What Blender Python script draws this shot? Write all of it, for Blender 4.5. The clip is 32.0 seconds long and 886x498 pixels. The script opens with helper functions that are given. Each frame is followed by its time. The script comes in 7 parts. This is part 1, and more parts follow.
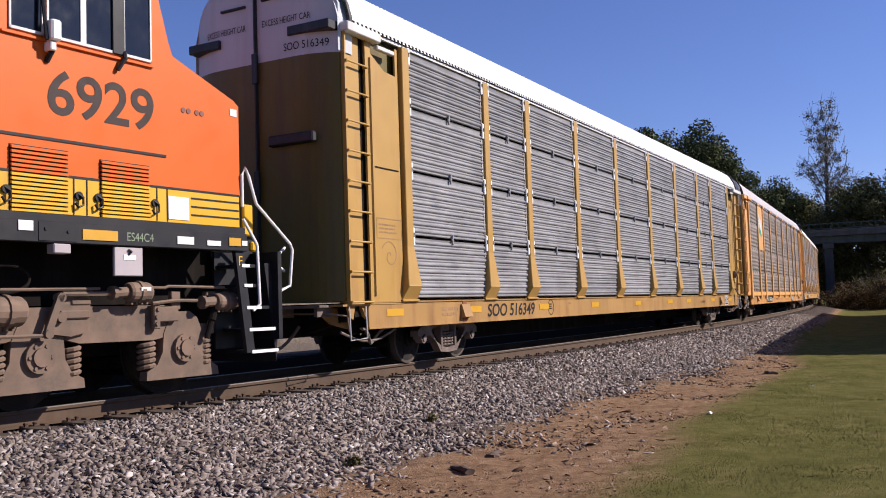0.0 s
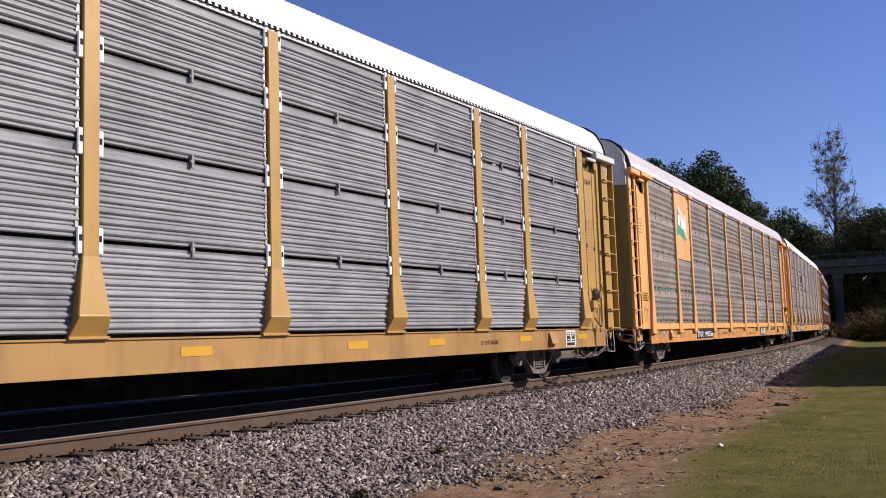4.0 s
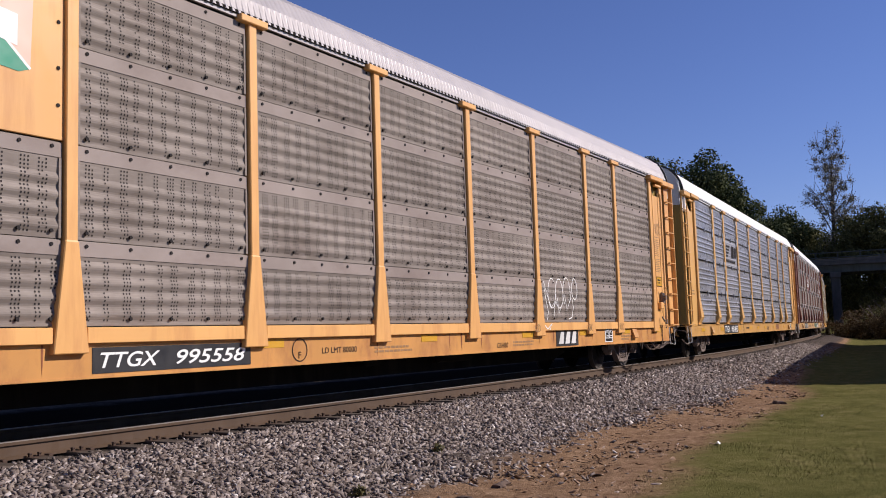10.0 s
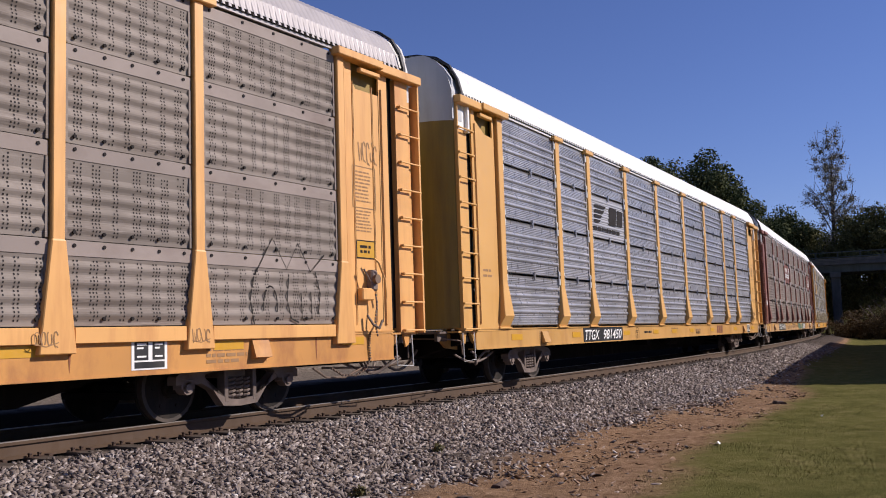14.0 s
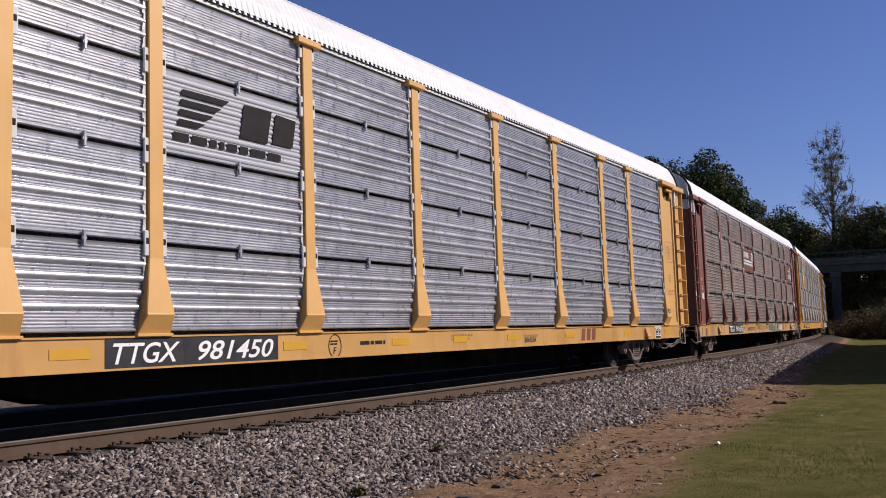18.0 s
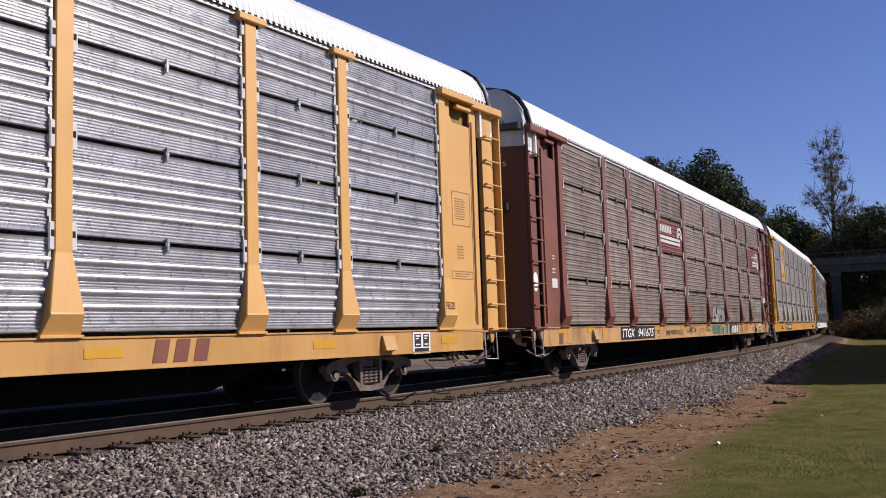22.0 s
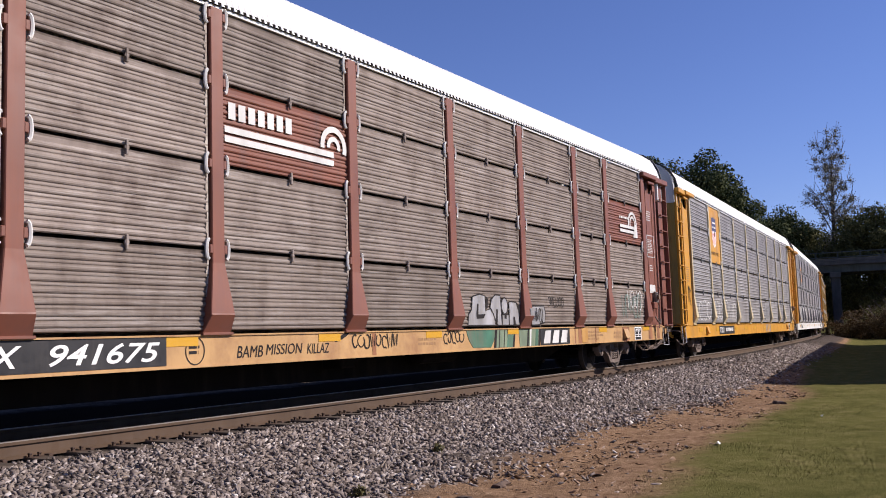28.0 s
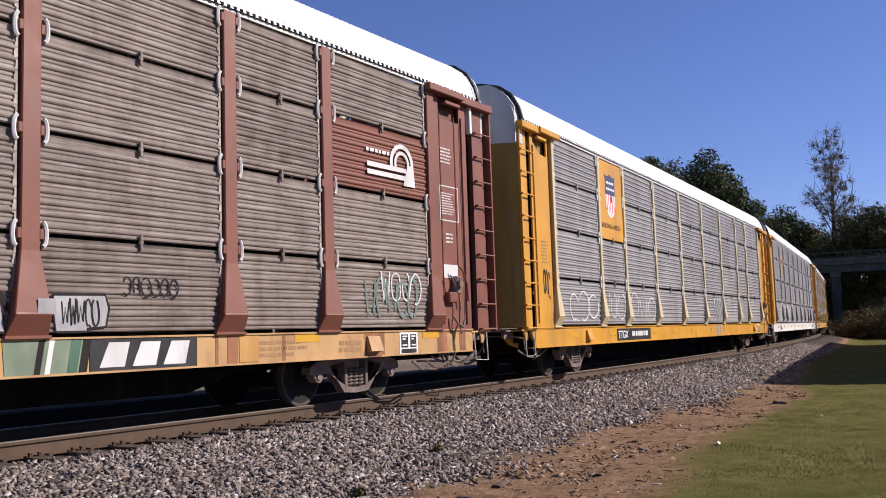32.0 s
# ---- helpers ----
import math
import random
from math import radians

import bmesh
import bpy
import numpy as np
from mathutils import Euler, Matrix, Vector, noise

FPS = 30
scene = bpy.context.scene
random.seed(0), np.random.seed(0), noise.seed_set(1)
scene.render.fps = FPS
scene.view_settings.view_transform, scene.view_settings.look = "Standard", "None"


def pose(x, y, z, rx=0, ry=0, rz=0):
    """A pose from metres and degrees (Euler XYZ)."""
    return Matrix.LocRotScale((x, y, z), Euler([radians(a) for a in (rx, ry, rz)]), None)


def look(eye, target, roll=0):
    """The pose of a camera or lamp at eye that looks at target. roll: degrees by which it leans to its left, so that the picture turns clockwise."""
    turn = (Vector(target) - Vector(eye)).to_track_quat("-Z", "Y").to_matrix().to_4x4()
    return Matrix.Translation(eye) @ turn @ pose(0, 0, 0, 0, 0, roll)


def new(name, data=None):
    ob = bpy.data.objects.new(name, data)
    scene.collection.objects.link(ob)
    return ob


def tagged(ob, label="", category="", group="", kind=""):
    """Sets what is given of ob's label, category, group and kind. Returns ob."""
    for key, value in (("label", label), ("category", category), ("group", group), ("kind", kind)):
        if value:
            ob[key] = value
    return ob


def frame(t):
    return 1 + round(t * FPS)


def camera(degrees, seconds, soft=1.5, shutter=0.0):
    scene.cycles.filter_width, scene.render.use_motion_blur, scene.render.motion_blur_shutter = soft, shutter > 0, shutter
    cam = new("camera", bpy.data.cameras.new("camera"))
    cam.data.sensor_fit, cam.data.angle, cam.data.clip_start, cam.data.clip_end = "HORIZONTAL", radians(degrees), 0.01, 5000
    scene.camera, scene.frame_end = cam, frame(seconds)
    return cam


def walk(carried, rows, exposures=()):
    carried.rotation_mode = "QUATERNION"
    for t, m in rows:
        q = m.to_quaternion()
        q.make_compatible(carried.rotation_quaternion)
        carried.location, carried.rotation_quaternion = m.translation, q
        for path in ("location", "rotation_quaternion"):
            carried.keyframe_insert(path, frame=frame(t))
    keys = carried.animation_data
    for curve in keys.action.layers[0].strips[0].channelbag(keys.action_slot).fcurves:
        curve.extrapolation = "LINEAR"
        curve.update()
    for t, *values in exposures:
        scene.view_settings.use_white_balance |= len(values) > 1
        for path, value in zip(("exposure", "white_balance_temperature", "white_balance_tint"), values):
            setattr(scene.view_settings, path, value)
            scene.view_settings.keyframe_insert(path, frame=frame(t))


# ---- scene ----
EYE = Vector((0.0, -9.919, 0.949))
YAW, PITCH, ROLL = 32.841, 5.366, -1.86


def aim(turn, tilt):
    a, b = radians(YAW + turn), radians(PITCH + tilt)
    return look(EYE, EYE + Vector((math.cos(a) * math.cos(b), math.sin(a) * math.cos(b), math.sin(b))), ROLL)


cam = camera(51.0, 32.0, soft=1.0)
walk(cam, [(t, aim(a, b)) for t, a, b in (
    (0.0, -0.308, -1.80), (1.0, -0.322, -1.80), (1.5, -0.345, -1.78), (2.0, -0.261, -0.907), (2.5, -0.131, 0.269), (3.0, 0.067, 0.23),
    (3.5, 0.125, 0.162), (4.5, 0.10, 0.08), (5.5, 0.059, 0.02), (6.0, 0.0, 0.0), (7.0, 0.0, 0.0), (32.0, 0.0, 0.0))],
    exposures=[(t, e, 6500, 18) for t, e in ((0.0, 0.30), (3.0, 0.22), (6.0, 0.16), (9.0, 0.02), (13.0, 0.0), (17.0, -0.16), (20.0, -0.20), (23.0, 0.02), (25.0, 0.10),
                                                (28.0, 0.24), (32.0, 0.24))])

# ---- light ----
SUN = Vector((0.75, -1.0, 0.82)).normalized()
world = bpy.data.worlds.new("sky")
scene.world = world
world.use_nodes = True
wn = world.node_tree.nodes
sky = wn.new("ShaderNodeTexSky")
sky.sky_type, sky.sun_disc = "NISHITA", False
sky.sun_elevation = math.asin(SUN.z)
sky.sun_rotation = math.atan2(SUN.x, SUN.y)
sky.altitude, sky.air_density, sky.dust_density, sky.ozone_density = 300, 1.0, 0.0, 4.0
tone = wn.new("ShaderNodeMix")
tone.data_type, tone.blend_type = "RGBA", "MULTIPLY"
tone.inputs[0].default_value = 1.0
tone.inputs[7].default_value = (0.92, 0.955, 1.34, 1)
world.node_tree.links.new(sky.outputs[0], tone.inputs[6])
world.node_tree.links.new(tone.outputs[2], wn["Background"].inputs[0])
wn["Background"].inputs[1].default_value = 0.075
sun_data = bpy.data.lights.new("sun", "SUN")
sun_data.energy, sun_data.angle, sun_data.color = 5.5, radians(0.5), (1.0, 0.93, 0.82)
sun = new("sun", sun_data)
sun.matrix_world = look(SUN * 50, (0, 0, 0))

# ---- track line ----
STEP = 0.5
GRID = np.arange(-220.0, 320.0, STEP)
BEND = np.interp(GRID, [-20, 10, 30, 50, 70, 100, 140], [0.00045, 0.0025, 0.00257, 0.00169, 0.0008, 0.0017, 0.0032])
_th = np.concatenate([[0], np.cumsum((BEND[1:] + BEND[:-1]) / 2 * STEP)])
_th -= np.interp(0, GRID, _th)
_tx = np.concatenate([[0], np.cumsum((np.cos(_th[1:]) + np.cos(_th[:-1])) / 2 * STEP)])
_ty = np.concatenate([[0], np.cumsum((np.sin(_th[1:]) + np.sin(_th[:-1])) / 2 * STEP)])
_tx -= np.interp(0, GRID, _tx)
_ty -= np.interp(0, GRID, _ty)


def on_track(u, n=0.0, z=0.0):
    """The place u metres along the track and n metres to its left."""
    a = float(np.interp(u, GRID, _th))
    return Vector((float(np.interp(u, GRID, _tx)) - n * math.sin(a), float(np.interp(u, GRID, _ty)) + n * math.cos(a), z)), a


def track_y(x):
    return np.interp(x, _tx, _ty)


# ---- materials ----
def ramp(nt, fac, stops):
    r = nt.nodes.new("ShaderNodeValToRGB")
    e = r.color_ramp.elements
    e[0].position, e[0].color = stops[0][0], (*stops[0][1], 1)
    e[1].position, e[1].color = stops[-1][0], (*stops[-1][1], 1)
    for p, c in stops[1:-1]:
        k = e.new(p)
        k.color = (*c, 1)
    nt.links.new(fac, r.inputs[0])
    return r.outputs[0]


def noise_of(nt, scale, detail=4.0, stretch=(1, 1, 1), rough=0.55, space="Object", shift=False):
    tc = nt.nodes.new("ShaderNodeTexCoord")
    mp = nt.nodes.new("ShaderNodeMapping")
    mp.inputs["Scale"].default_value = stretch
    n = nt.nodes.new("ShaderNodeTexNoise")
    n.inputs["Scale"].default_value, n.inputs["Detail"].default_value, n.inputs["Roughness"].default_value = scale, detail, rough
    if shift:
        # every piece takes its own stretch of the pattern
        info = nt.nodes.new("ShaderNodeObjectInfo")
        far = nt.nodes.new("ShaderNodeMath")
        far.operation = "MULTIPLY"
        far.inputs[1].default_value = 63.0
        nt.links.new(info.outputs["Random"], far.inputs[0])
        nt.links.new(far.outputs[0], mp.inputs["Location"])
    nt.links.new(tc.outputs[space], mp.inputs[0])
    nt.links.new(mp.outputs[0], n.inputs["Vector"])
    return n.outputs["Fac"]


def mix(nt, fac, a, b):
    m = nt.nodes.new("ShaderNodeMix")
    m.data_type = "RGBA"
    for sock, val in ((m.inputs[0], fac), (m.inputs[6], a), (m.inputs[7], b)):
        if hasattr(val, "links"):
            nt.links.new(val, sock)
        elif isinstance(val, tuple):
            sock.default_value = (*val, 1)
        else:
            sock.default_value = val
    return m.outputs[2]


def shade(name, color, rough=0.5, metal=0.0, vary=0.15, scale=1.5, grime=None, grime_at=0.62, streak=(1, 1, 0.12), bump=0.02, bump_scale=40.0,
          each=0.0, spec=0.4, flake=None):
    """A painted or bare surface: blotches, streaks of grime and a fine grain."""
    m = bpy.data.materials.new(name)
    m.use_nodes = True
    nt = m.node_tree
    bs = nt.nodes["Principled BSDF"]
    dark = tuple(c * (1 - vary) for c in color)
    lite = tuple(min(1, c * (1 + vary * 0.8)) for c in color)
    col = ramp(nt, noise_of(nt, scale, 5, shift=bool(each)), [(0.3, dark), (0.7, lite)])
    if grime:
        f = ramp(nt, noise_of(nt, 2.6, 6, streak, 0.65, shift=bool(each)), [(grime_at - 0.14, (0, 0, 0)), (grime_at + 0.14, (1, 1, 1))])
        col = mix(nt, f, col, grime)
    if flake:
        # thin pale or dark streaks along the ribs
        f = ramp(nt, noise_of(nt, 1.0, 7, (1.4, 1, 26), 0.72, shift=bool(each)), [(0.50, (0, 0, 0)), (0.66, (0.85,) * 3)])
        col = mix(nt, f, col, flake)
    if each:
        info = nt.nodes.new("ShaderNodeObjectInfo")
        g = ramp(nt, info.outputs["Random"], [(0.0, (1 - each,) * 3), (1.0, (1 + each,) * 3)])
        mm = nt.nodes.new("ShaderNodeMix")
        mm.data_type, mm.blend_type = "RGBA", "MULTIPLY"
        mm.inputs[0].default_value = 1.0
        nt.links.new(col, mm.inputs[6])
        nt.links.new(g, mm.inputs[7])
        col = mm.outputs[2]
    nt.links.new(col, bs.inputs["Base Color"])
    rr = ramp(nt, noise_of(nt, scale * 4, 3), [(0.3, (max(0.05, rough - 0.1),) * 3), (0.7, (min(1, rough + 0.1),) * 3)])
    nt.links.new(rr, bs.inputs["Roughness"])
    bs.inputs["Metallic"].default_value = metal
    bs.inputs["Specular IOR Level"].default_value = spec
    if bump:
        b = nt.nodes.new("ShaderNodeBump")
        b.inputs["Strength"].default_value, b.inputs["Distance"].default_value = min(1, bump * 20), bump
        nt.links.new(noise_of(nt, bump_scale, 4), b.inputs["Height"])
        nt.links.new(b.outputs[0], bs.inputs["Normal"])
    return m


RUST = (0.12, 0.055, 0.03)
M_YELLOW = shade("dull_yellow_paint", (0.412, 0.244, 0.060), 0.5, 0, 0.08, 0.8, (0.306, 0.162, 0.054), 0.66, bump=0.002)
M_YELLOW_WORN = shade("worn_yellow_paint", (0.53, 0.252, 0.066), 0.6, 0, 0.14, 1.0, (0.30, 0.118, 0.042), 0.61, (0.8, 1, 0.4), 0.003)
M_YELLOW_DEEP = shade("deep_yellow_paint", (0.552, 0.267, 0.0276), 0.5, 0, 0.1, 0.9, (0.368, 0.184, 0.046), 0.64, bump=0.002)
M_AMBER = shade("amber_reflector", (0.56, 0.30, 0.025), 0.4, 0, 0.06, 3.0, bump=0)
M_BROWN = shade("brown_paint", (0.196, 0.067, 0.041), 0.55, 0, 0.15, 0.9, (0.138, 0.0598, 0.046), 0.62, bump=0.002)
M_GALV = shade("galvanised_steel", (0.273, 0.273, 0.281), 0.5, 0.08, 0.16, 1.6, (0.168, 0.168, 0.176), 0.59, (0.35, 1, 0.8), 0.004, 90, each=0.09, spec=0.22, flake=(0.353, 0.353, 0.361))
M_GALV_DIRTY = shade("dirty_galvanised_steel", (0.228, 0.188, 0.163), 0.6, 0.0, 0.2, 0.9, (0.115, 0.086, 0.072), 0.58, (0.9, 1, 0.4), 0.002, 60, each=0.12, spec=0.15, flake=(0.35, 0.31, 0.28))
M_GALV_GREY = shade("dull_grey_steel", (0.285, 0.276, 0.276), 0.55, 0.15, 0.14, 1.1, (0.185, 0.172, 0.168), 0.60, (0.9, 1, 0.2), 0.002, 60, each=0.07)
M_PERF = shade("perforated_brown_grey_steel", (0.235, 0.204, 0.179), 0.65, 0.05, 0.16, 1.1, (0.152, 0.124, 0.106), 0.60, (0.25, 1, 0.5), 0.003, 80, each=0.07, spec=0.12, flake=(0.285, 0.248, 0.221))
M_PERF_BAND = shade("plain_pinkish_steel_band", (0.295, 0.25, 0.225), 0.6, 0.0, 0.12, 1.0, (0.21, 0.165, 0.145), 0.62, (0.25, 1, 0.5), 0.001, 60, each=0.07, spec=0.15)
M_ROOF_WHITE = shade("white_roof_paint", (0.70, 0.70, 0.685), 0.5, 0, 0.06, 0.7, (0.52, 0.51, 0.48), 0.68, (1, 0.3, 1), 0.001)
M_ROOF_GREY = shade("light_grey_roof", (0.37, 0.345, 0.35), 0.5, 0.1, 0.06, 0.7, (0.31, 0.29, 0.29), 0.68, (1, 0.3, 1), 0.001)
M_WHITE = shade("white_paint", (0.78, 0.78, 0.76), 0.5, 0, 0.04, 2.0, bump=0)
M_WHITE_WORN = shade("worn_white_paint", (0.62, 0.62, 0.60), 0.6, 0, 0.1, 1.0, (0.45, 0.44, 0.42), 0.62, bump=0)
M_BLACK = shade("black_paint", (0.018, 0.018, 0.02), 0.5, 0, 0.3, 2.0, (0.05, 0.045, 0.04), 0.66, bump=0.001)
# M_UNDER is near-black: the shade beneath the vehicles is mixed into it
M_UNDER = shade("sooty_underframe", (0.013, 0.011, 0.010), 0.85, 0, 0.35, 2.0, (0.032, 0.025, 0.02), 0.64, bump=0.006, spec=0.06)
M_INK = shade("dark_lettering", (0.026, 0.023, 0.023), 0.75, 0, 0.2, 4.0, bump=0, spec=0.1)
M_INK_FADED = shade("faded_lettering", (0.30, 0.17, 0.075), 0.6, 0, 0.2, 4.0, bump=0)
M_TRUCK = shade("dusty_cast_steel", (0.178, 0.119, 0.083), 0.8, 0, 0.25, 3.0, (0.095, 0.0712, 0.057), 0.58, (1, 1, 1), 0.004, 50)
M_TRUCK_DARK = shade("grimy_cast_steel", (0.17, 0.13, 0.11), 0.75, 0.0, 0.3, 3.0, (0.08, 0.06, 0.05), 0.62, (1, 1, 1), 0.004, 50)
M_WHEEL = shade("wheel_steel", (0.018, 0.015, 0.013), 0.75, 0.0, 0.25, 3.0, (0.07, 0.05, 0.04), 0.64, bump=0.002, spec=0.2)
M_RIM = shade("scuffed_wheel_rim", (0.055, 0.044, 0.038), 0.7, 0.0, 0.2, 4.0, (0.12, 0.09, 0.07), 0.6, bump=0.002)
M_TREAD = shade("polished_tread", (0.22, 0.195, 0.175), 0.45, 0.2, 0.1, 3.0, bump=0)
M_GREEN_PAINT = shade("green_spray_paint", (0.045, 0.15, 0.095), 0.6, 0, 0.3, 2.5, (0.12, 0.13, 0.09), 0.58, bump=0)
M_TEAL_FADED = shade("faded_teal_spray", (0.14, 0.19, 0.165), 0.65, 0.1, 0.25, 2.0, bump=0)
M_SAGE = shade("pale_sage_spray", (0.20, 0.26, 0.17), 0.6, 0, 0.3, 2.0, (0.12, 0.16, 0.11), 0.56, bump=0)
M_SILVER_SPRAY = shade("silver_spray_paint", (0.42, 0.42, 0.43), 0.5, 0.3, 0.25, 2.5, (0.24, 0.23, 0.22), 0.56, bump=0)
M_FLAG_GREEN = shade("flag_green", (0.03, 0.27, 0.17), 0.55, 0, 0.08, 2.0, bump=0)
M_FLAG_PINK = shade("faded_flag_red", (0.80, 0.50, 0.40), 0.55, 0, 0.08, 2.0, bump=0)
M_SHIELD_BLUE = shade("dark_blue_paint", (0.045, 0.05, 0.13), 0.5, 0, 0.1, 2.0, bump=0)
M_SHIELD_RED = shade("red_paint", (0.55, 0.05, 0.05), 0.5, 0, 0.1, 2.0, bump=0)
M_BOARD_GREY = shade("pale_grey_board", (0.336, 0.342, 0.372), 0.5, 0.15, 0.06, 1.0, (0.276, 0.282, 0.3), 0.66, (0.2, 1, 1), 0)

M_FLANGE = shade("pale_panel_edge", (0.493, 0.484, 0.476), 0.5, 0.3, 0.2, 9.0, (0.238, 0.221, 0.204), 0.56, (1, 1, 1), 0.001, 60, each=0.05)
M_FLANGE_DIRTY = shade("crusty_panel_edge", (0.425, 0.383, 0.332), 0.7, 0, 0.25, 9.0, (0.17, 0.128, 0.102), 0.56, (1, 1, 1), 0.001, 60, each=0.05)
M_POST_PALE = shade("pale_faded_yellow_paint", (0.54, 0.45, 0.27), 0.6, 0, 0.1, 1.0, (0.378, 0.297, 0.18), 0.62, bump=0.002)
M_YELLOW_BRIGHT = shade("bright_yellow_paint", (0.626, 0.352, 0.109), 0.5, 0, 0.07, 0.8, (0.505, 0.27, 0.0783), 0.68, bump=0.002)
M_YELLOW_PEACH = shade("peach_yellow_paint", (0.70, 0.375, 0.125), 0.5, 0, 0.08, 0.8, (0.50, 0.225, 0.075), 0.64, bump=0.002)
M_GALV_BRIGHT = shade("bright_galvanised_steel", (0.425, 0.425, 0.445), 0.33, 0.5, 0.14, 1.6, (0.295, 0.295, 0.312), 0.60, (0.35, 1, 0.8), 0.004, 90, each=0.08)
M_TOP_GREY = shade("greyed_white_paint", (0.46, 0.49, 0.515), 0.6, 0, 0.08, 1.0, (0.36, 0.37, 0.38), 0.64, bump=0)
M_GALV_MUDDY = shade("muddy_galvanised_steel", (0.200, 0.164, 0.140), 0.65, 0.0, 0.16, 0.9, (0.115, 0.088, 0.072), 0.57, (1.1, 1, 0.2), 0.002, 60, each=0.12, spec=0.15, flake=(0.30, 0.268, 0.242))
M_SILL_DULL = shade("dusty_yellow_sill", (0.351, 0.198, 0.0612), 0.55, 0, 0.12, 0.8, (0.234, 0.117, 0.045), 0.62, (1.2, 1, 0.2), 0.002)
M_SILL_BRIGHT = shade("bright_yellow_sill", (0.51, 0.282, 0.0836), 0.5, 0, 0.1, 0.8, (0.387, 0.194, 0.0616), 0.64, (1.2, 1, 0.2), 0.002)
M_SILL_TAN = shade("patchy_tan_sill", (0.46, 0.276, 0.115), 0.6, 0, 0.14, 1.0, (0.26, 0.128, 0.06), 0.61, (0.7, 1, 0.5), 0.003)


# ---- mesh helpers ----
class Geo:
    """Gathers vertices and faces of one mesh; each face carries a material number."""

    def __init__(self):
        self.v, self.f, self.m = [], [], []

    def add(self, verts, faces, mat=0):
        o = len(self.v)
        self.v += [tuple(p) for p in verts]
        self.f += [tuple(i + o for i in f) for f in faces]
        self.m += [mat] * len(faces)
        return self

    def box(self, x0, x1, y0, y1, z0, z1, c=0.0, mat=0):
        if not c:
            p = [(x, y, z) for z in (z0, z1) for y in (y0, y1) for x in (x0, x1)]
            return self.add(p, [(0, 2, 3, 1), (4, 5, 7, 6), (0, 1, 5, 4), (2, 6, 7, 3), (0, 4, 6, 2), (1, 3, 7, 5)], mat)
        pts = []
        for sx, x in ((1, x0), (-1, x1)):
            for sy, y in ((1, y0), (-1, y1)):
                for sz, z in ((1, z0), (-1, z1)):
                    pts += [(x, y + sy * c, z + sz * c), (x + sx * c, y, z + sz * c), (x + sx * c, y + sy * c, z)]
        return self.hull(pts, mat)

    def hull(self, pts, mat=0):
        bm = bmesh.new()
        for p in pts:
            bm.verts.new(p)
        bmesh.ops.convex_hull(bm, input=bm.verts)
        bmesh.ops.delete(bm, geom=[v for v in bm.verts if not v.link_faces], context="VERTS")
        bm.verts.index_update()
        self.add([v.co[:] for v in bm.verts], [[v.index for v in f.verts] for f in bm.faces], mat)
        bm.free()
        return self

    def loft(self, rings, mat=0, caps=True, closed=True):
        n = len(rings[0])
        faces = []
        for i in range(len(rings) - 1):
            for j in range(n if closed else n - 1):
                k = (j + 1) % n
                faces.append((i * n + j, i * n + k, (i + 1) * n + k, (i + 1) * n + j))
        if caps:
            faces += [tuple(range(n))[::-1], tuple(range((len(rings) - 1) * n, len(rings) * n))]
        return self.add([p for r in rings for p in r], faces, mat)

    def tube(self, path, r, n=8, mat=0):
        path = [Vector(p) for p in path]
        rings = []
        up = None
        for i, p in enumerate(path):
            d = (path[min(i + 1, len(path) - 1)] - path[max(i - 1, 0)]).normalized()
            if up is None or abs(d.dot(up)) > 0.95:
                up = Vector((0, 0, 1)) if abs(d.z) < 0.9 else Vector((1, 0, 0))
            a = d.cross(up).normalized()
            b = a.cross(d)
            up = b
            rings.append([p + r * (math.cos(t) * a + math.sin(t) * b) for t in (2 * math.pi * k / n for k in range(n))])
        return self.loft(rings, mat)

    def disc(self, c, r, y0, y1, n=20, mat=0):
        """A cylinder along y."""
        return self.loft([[(c[0] + r * math.cos(2 * math.pi * k / n), y, c[1] + r * math.sin(2 * math.pi * k / n)) for k in range(n)] for y in (y0, y1)], mat)

    def poly(self, outline, y0, y1, mat=0):
        """An outline in x and z, as thick as from y0 to y1."""
        return self.loft([[(x, y, z) for x, z in outline] for y in (y0, y1)], mat)

    def stroke(self, pts, w, y, mat=0):
        """A flat painted line through points (x, z), facing -y."""
        pts = [Vector((p[0], 0, p[1])) for p in pts]
        ring = []
        for i, p in enumerate(pts):
            d = (pts[min(i + 1, len(pts) - 1)] - pts[max(i - 1, 0)])
            d = d.normalized() if d.length > 1e-6 else Vector((1, 0, 0))
            s = Vector((-d.z, 0, d.x)) * (w / 2)
            ring.append([(p - s).to_tuple(), (p + s).to_tuple()])
        v, f = [], []
        for i, (a, b) in enumerate(ring):
            v += [(a[0], y, a[2]), (b[0], y, b[2])]
            if i:
                f.append((2 * i - 2, 2 * i, 2 * i + 1, 2 * i - 1))
        return self.add(v, f, mat)

    def text(self, body, x, z, y, width, height, slant=0.0, mat=0, bold=0.0):
        """Lettering facing -y in the box that starts at x, z."""
        cu = bpy.data.curves.new("letters", "FONT")
        cu.body, cu.resolution_u, cu.shear, cu.offset = body, 5, slant, bold
        ob = bpy.data.objects.new("letters", cu)
        scene.collection.objects.link(ob)
        me = bpy.data.meshes.new_from_object(ob.evaluated_get(bpy.context.evaluated_depsgraph_get()))
        co = np.array([v.co[:] for v in me.vertices])
        lo, hi = co.min(0), co.max(0)
        sx, sz = width / (hi[0] - lo[0]), height / (hi[1] - lo[1])
        self.add([(x + (p[0] - lo[0]) * sx, y, z + (p[1] - lo[1]) * sz) for p in co], [tuple(p.vertices) for p in me.polygons], mat)
        bpy.data.objects.remove(ob)
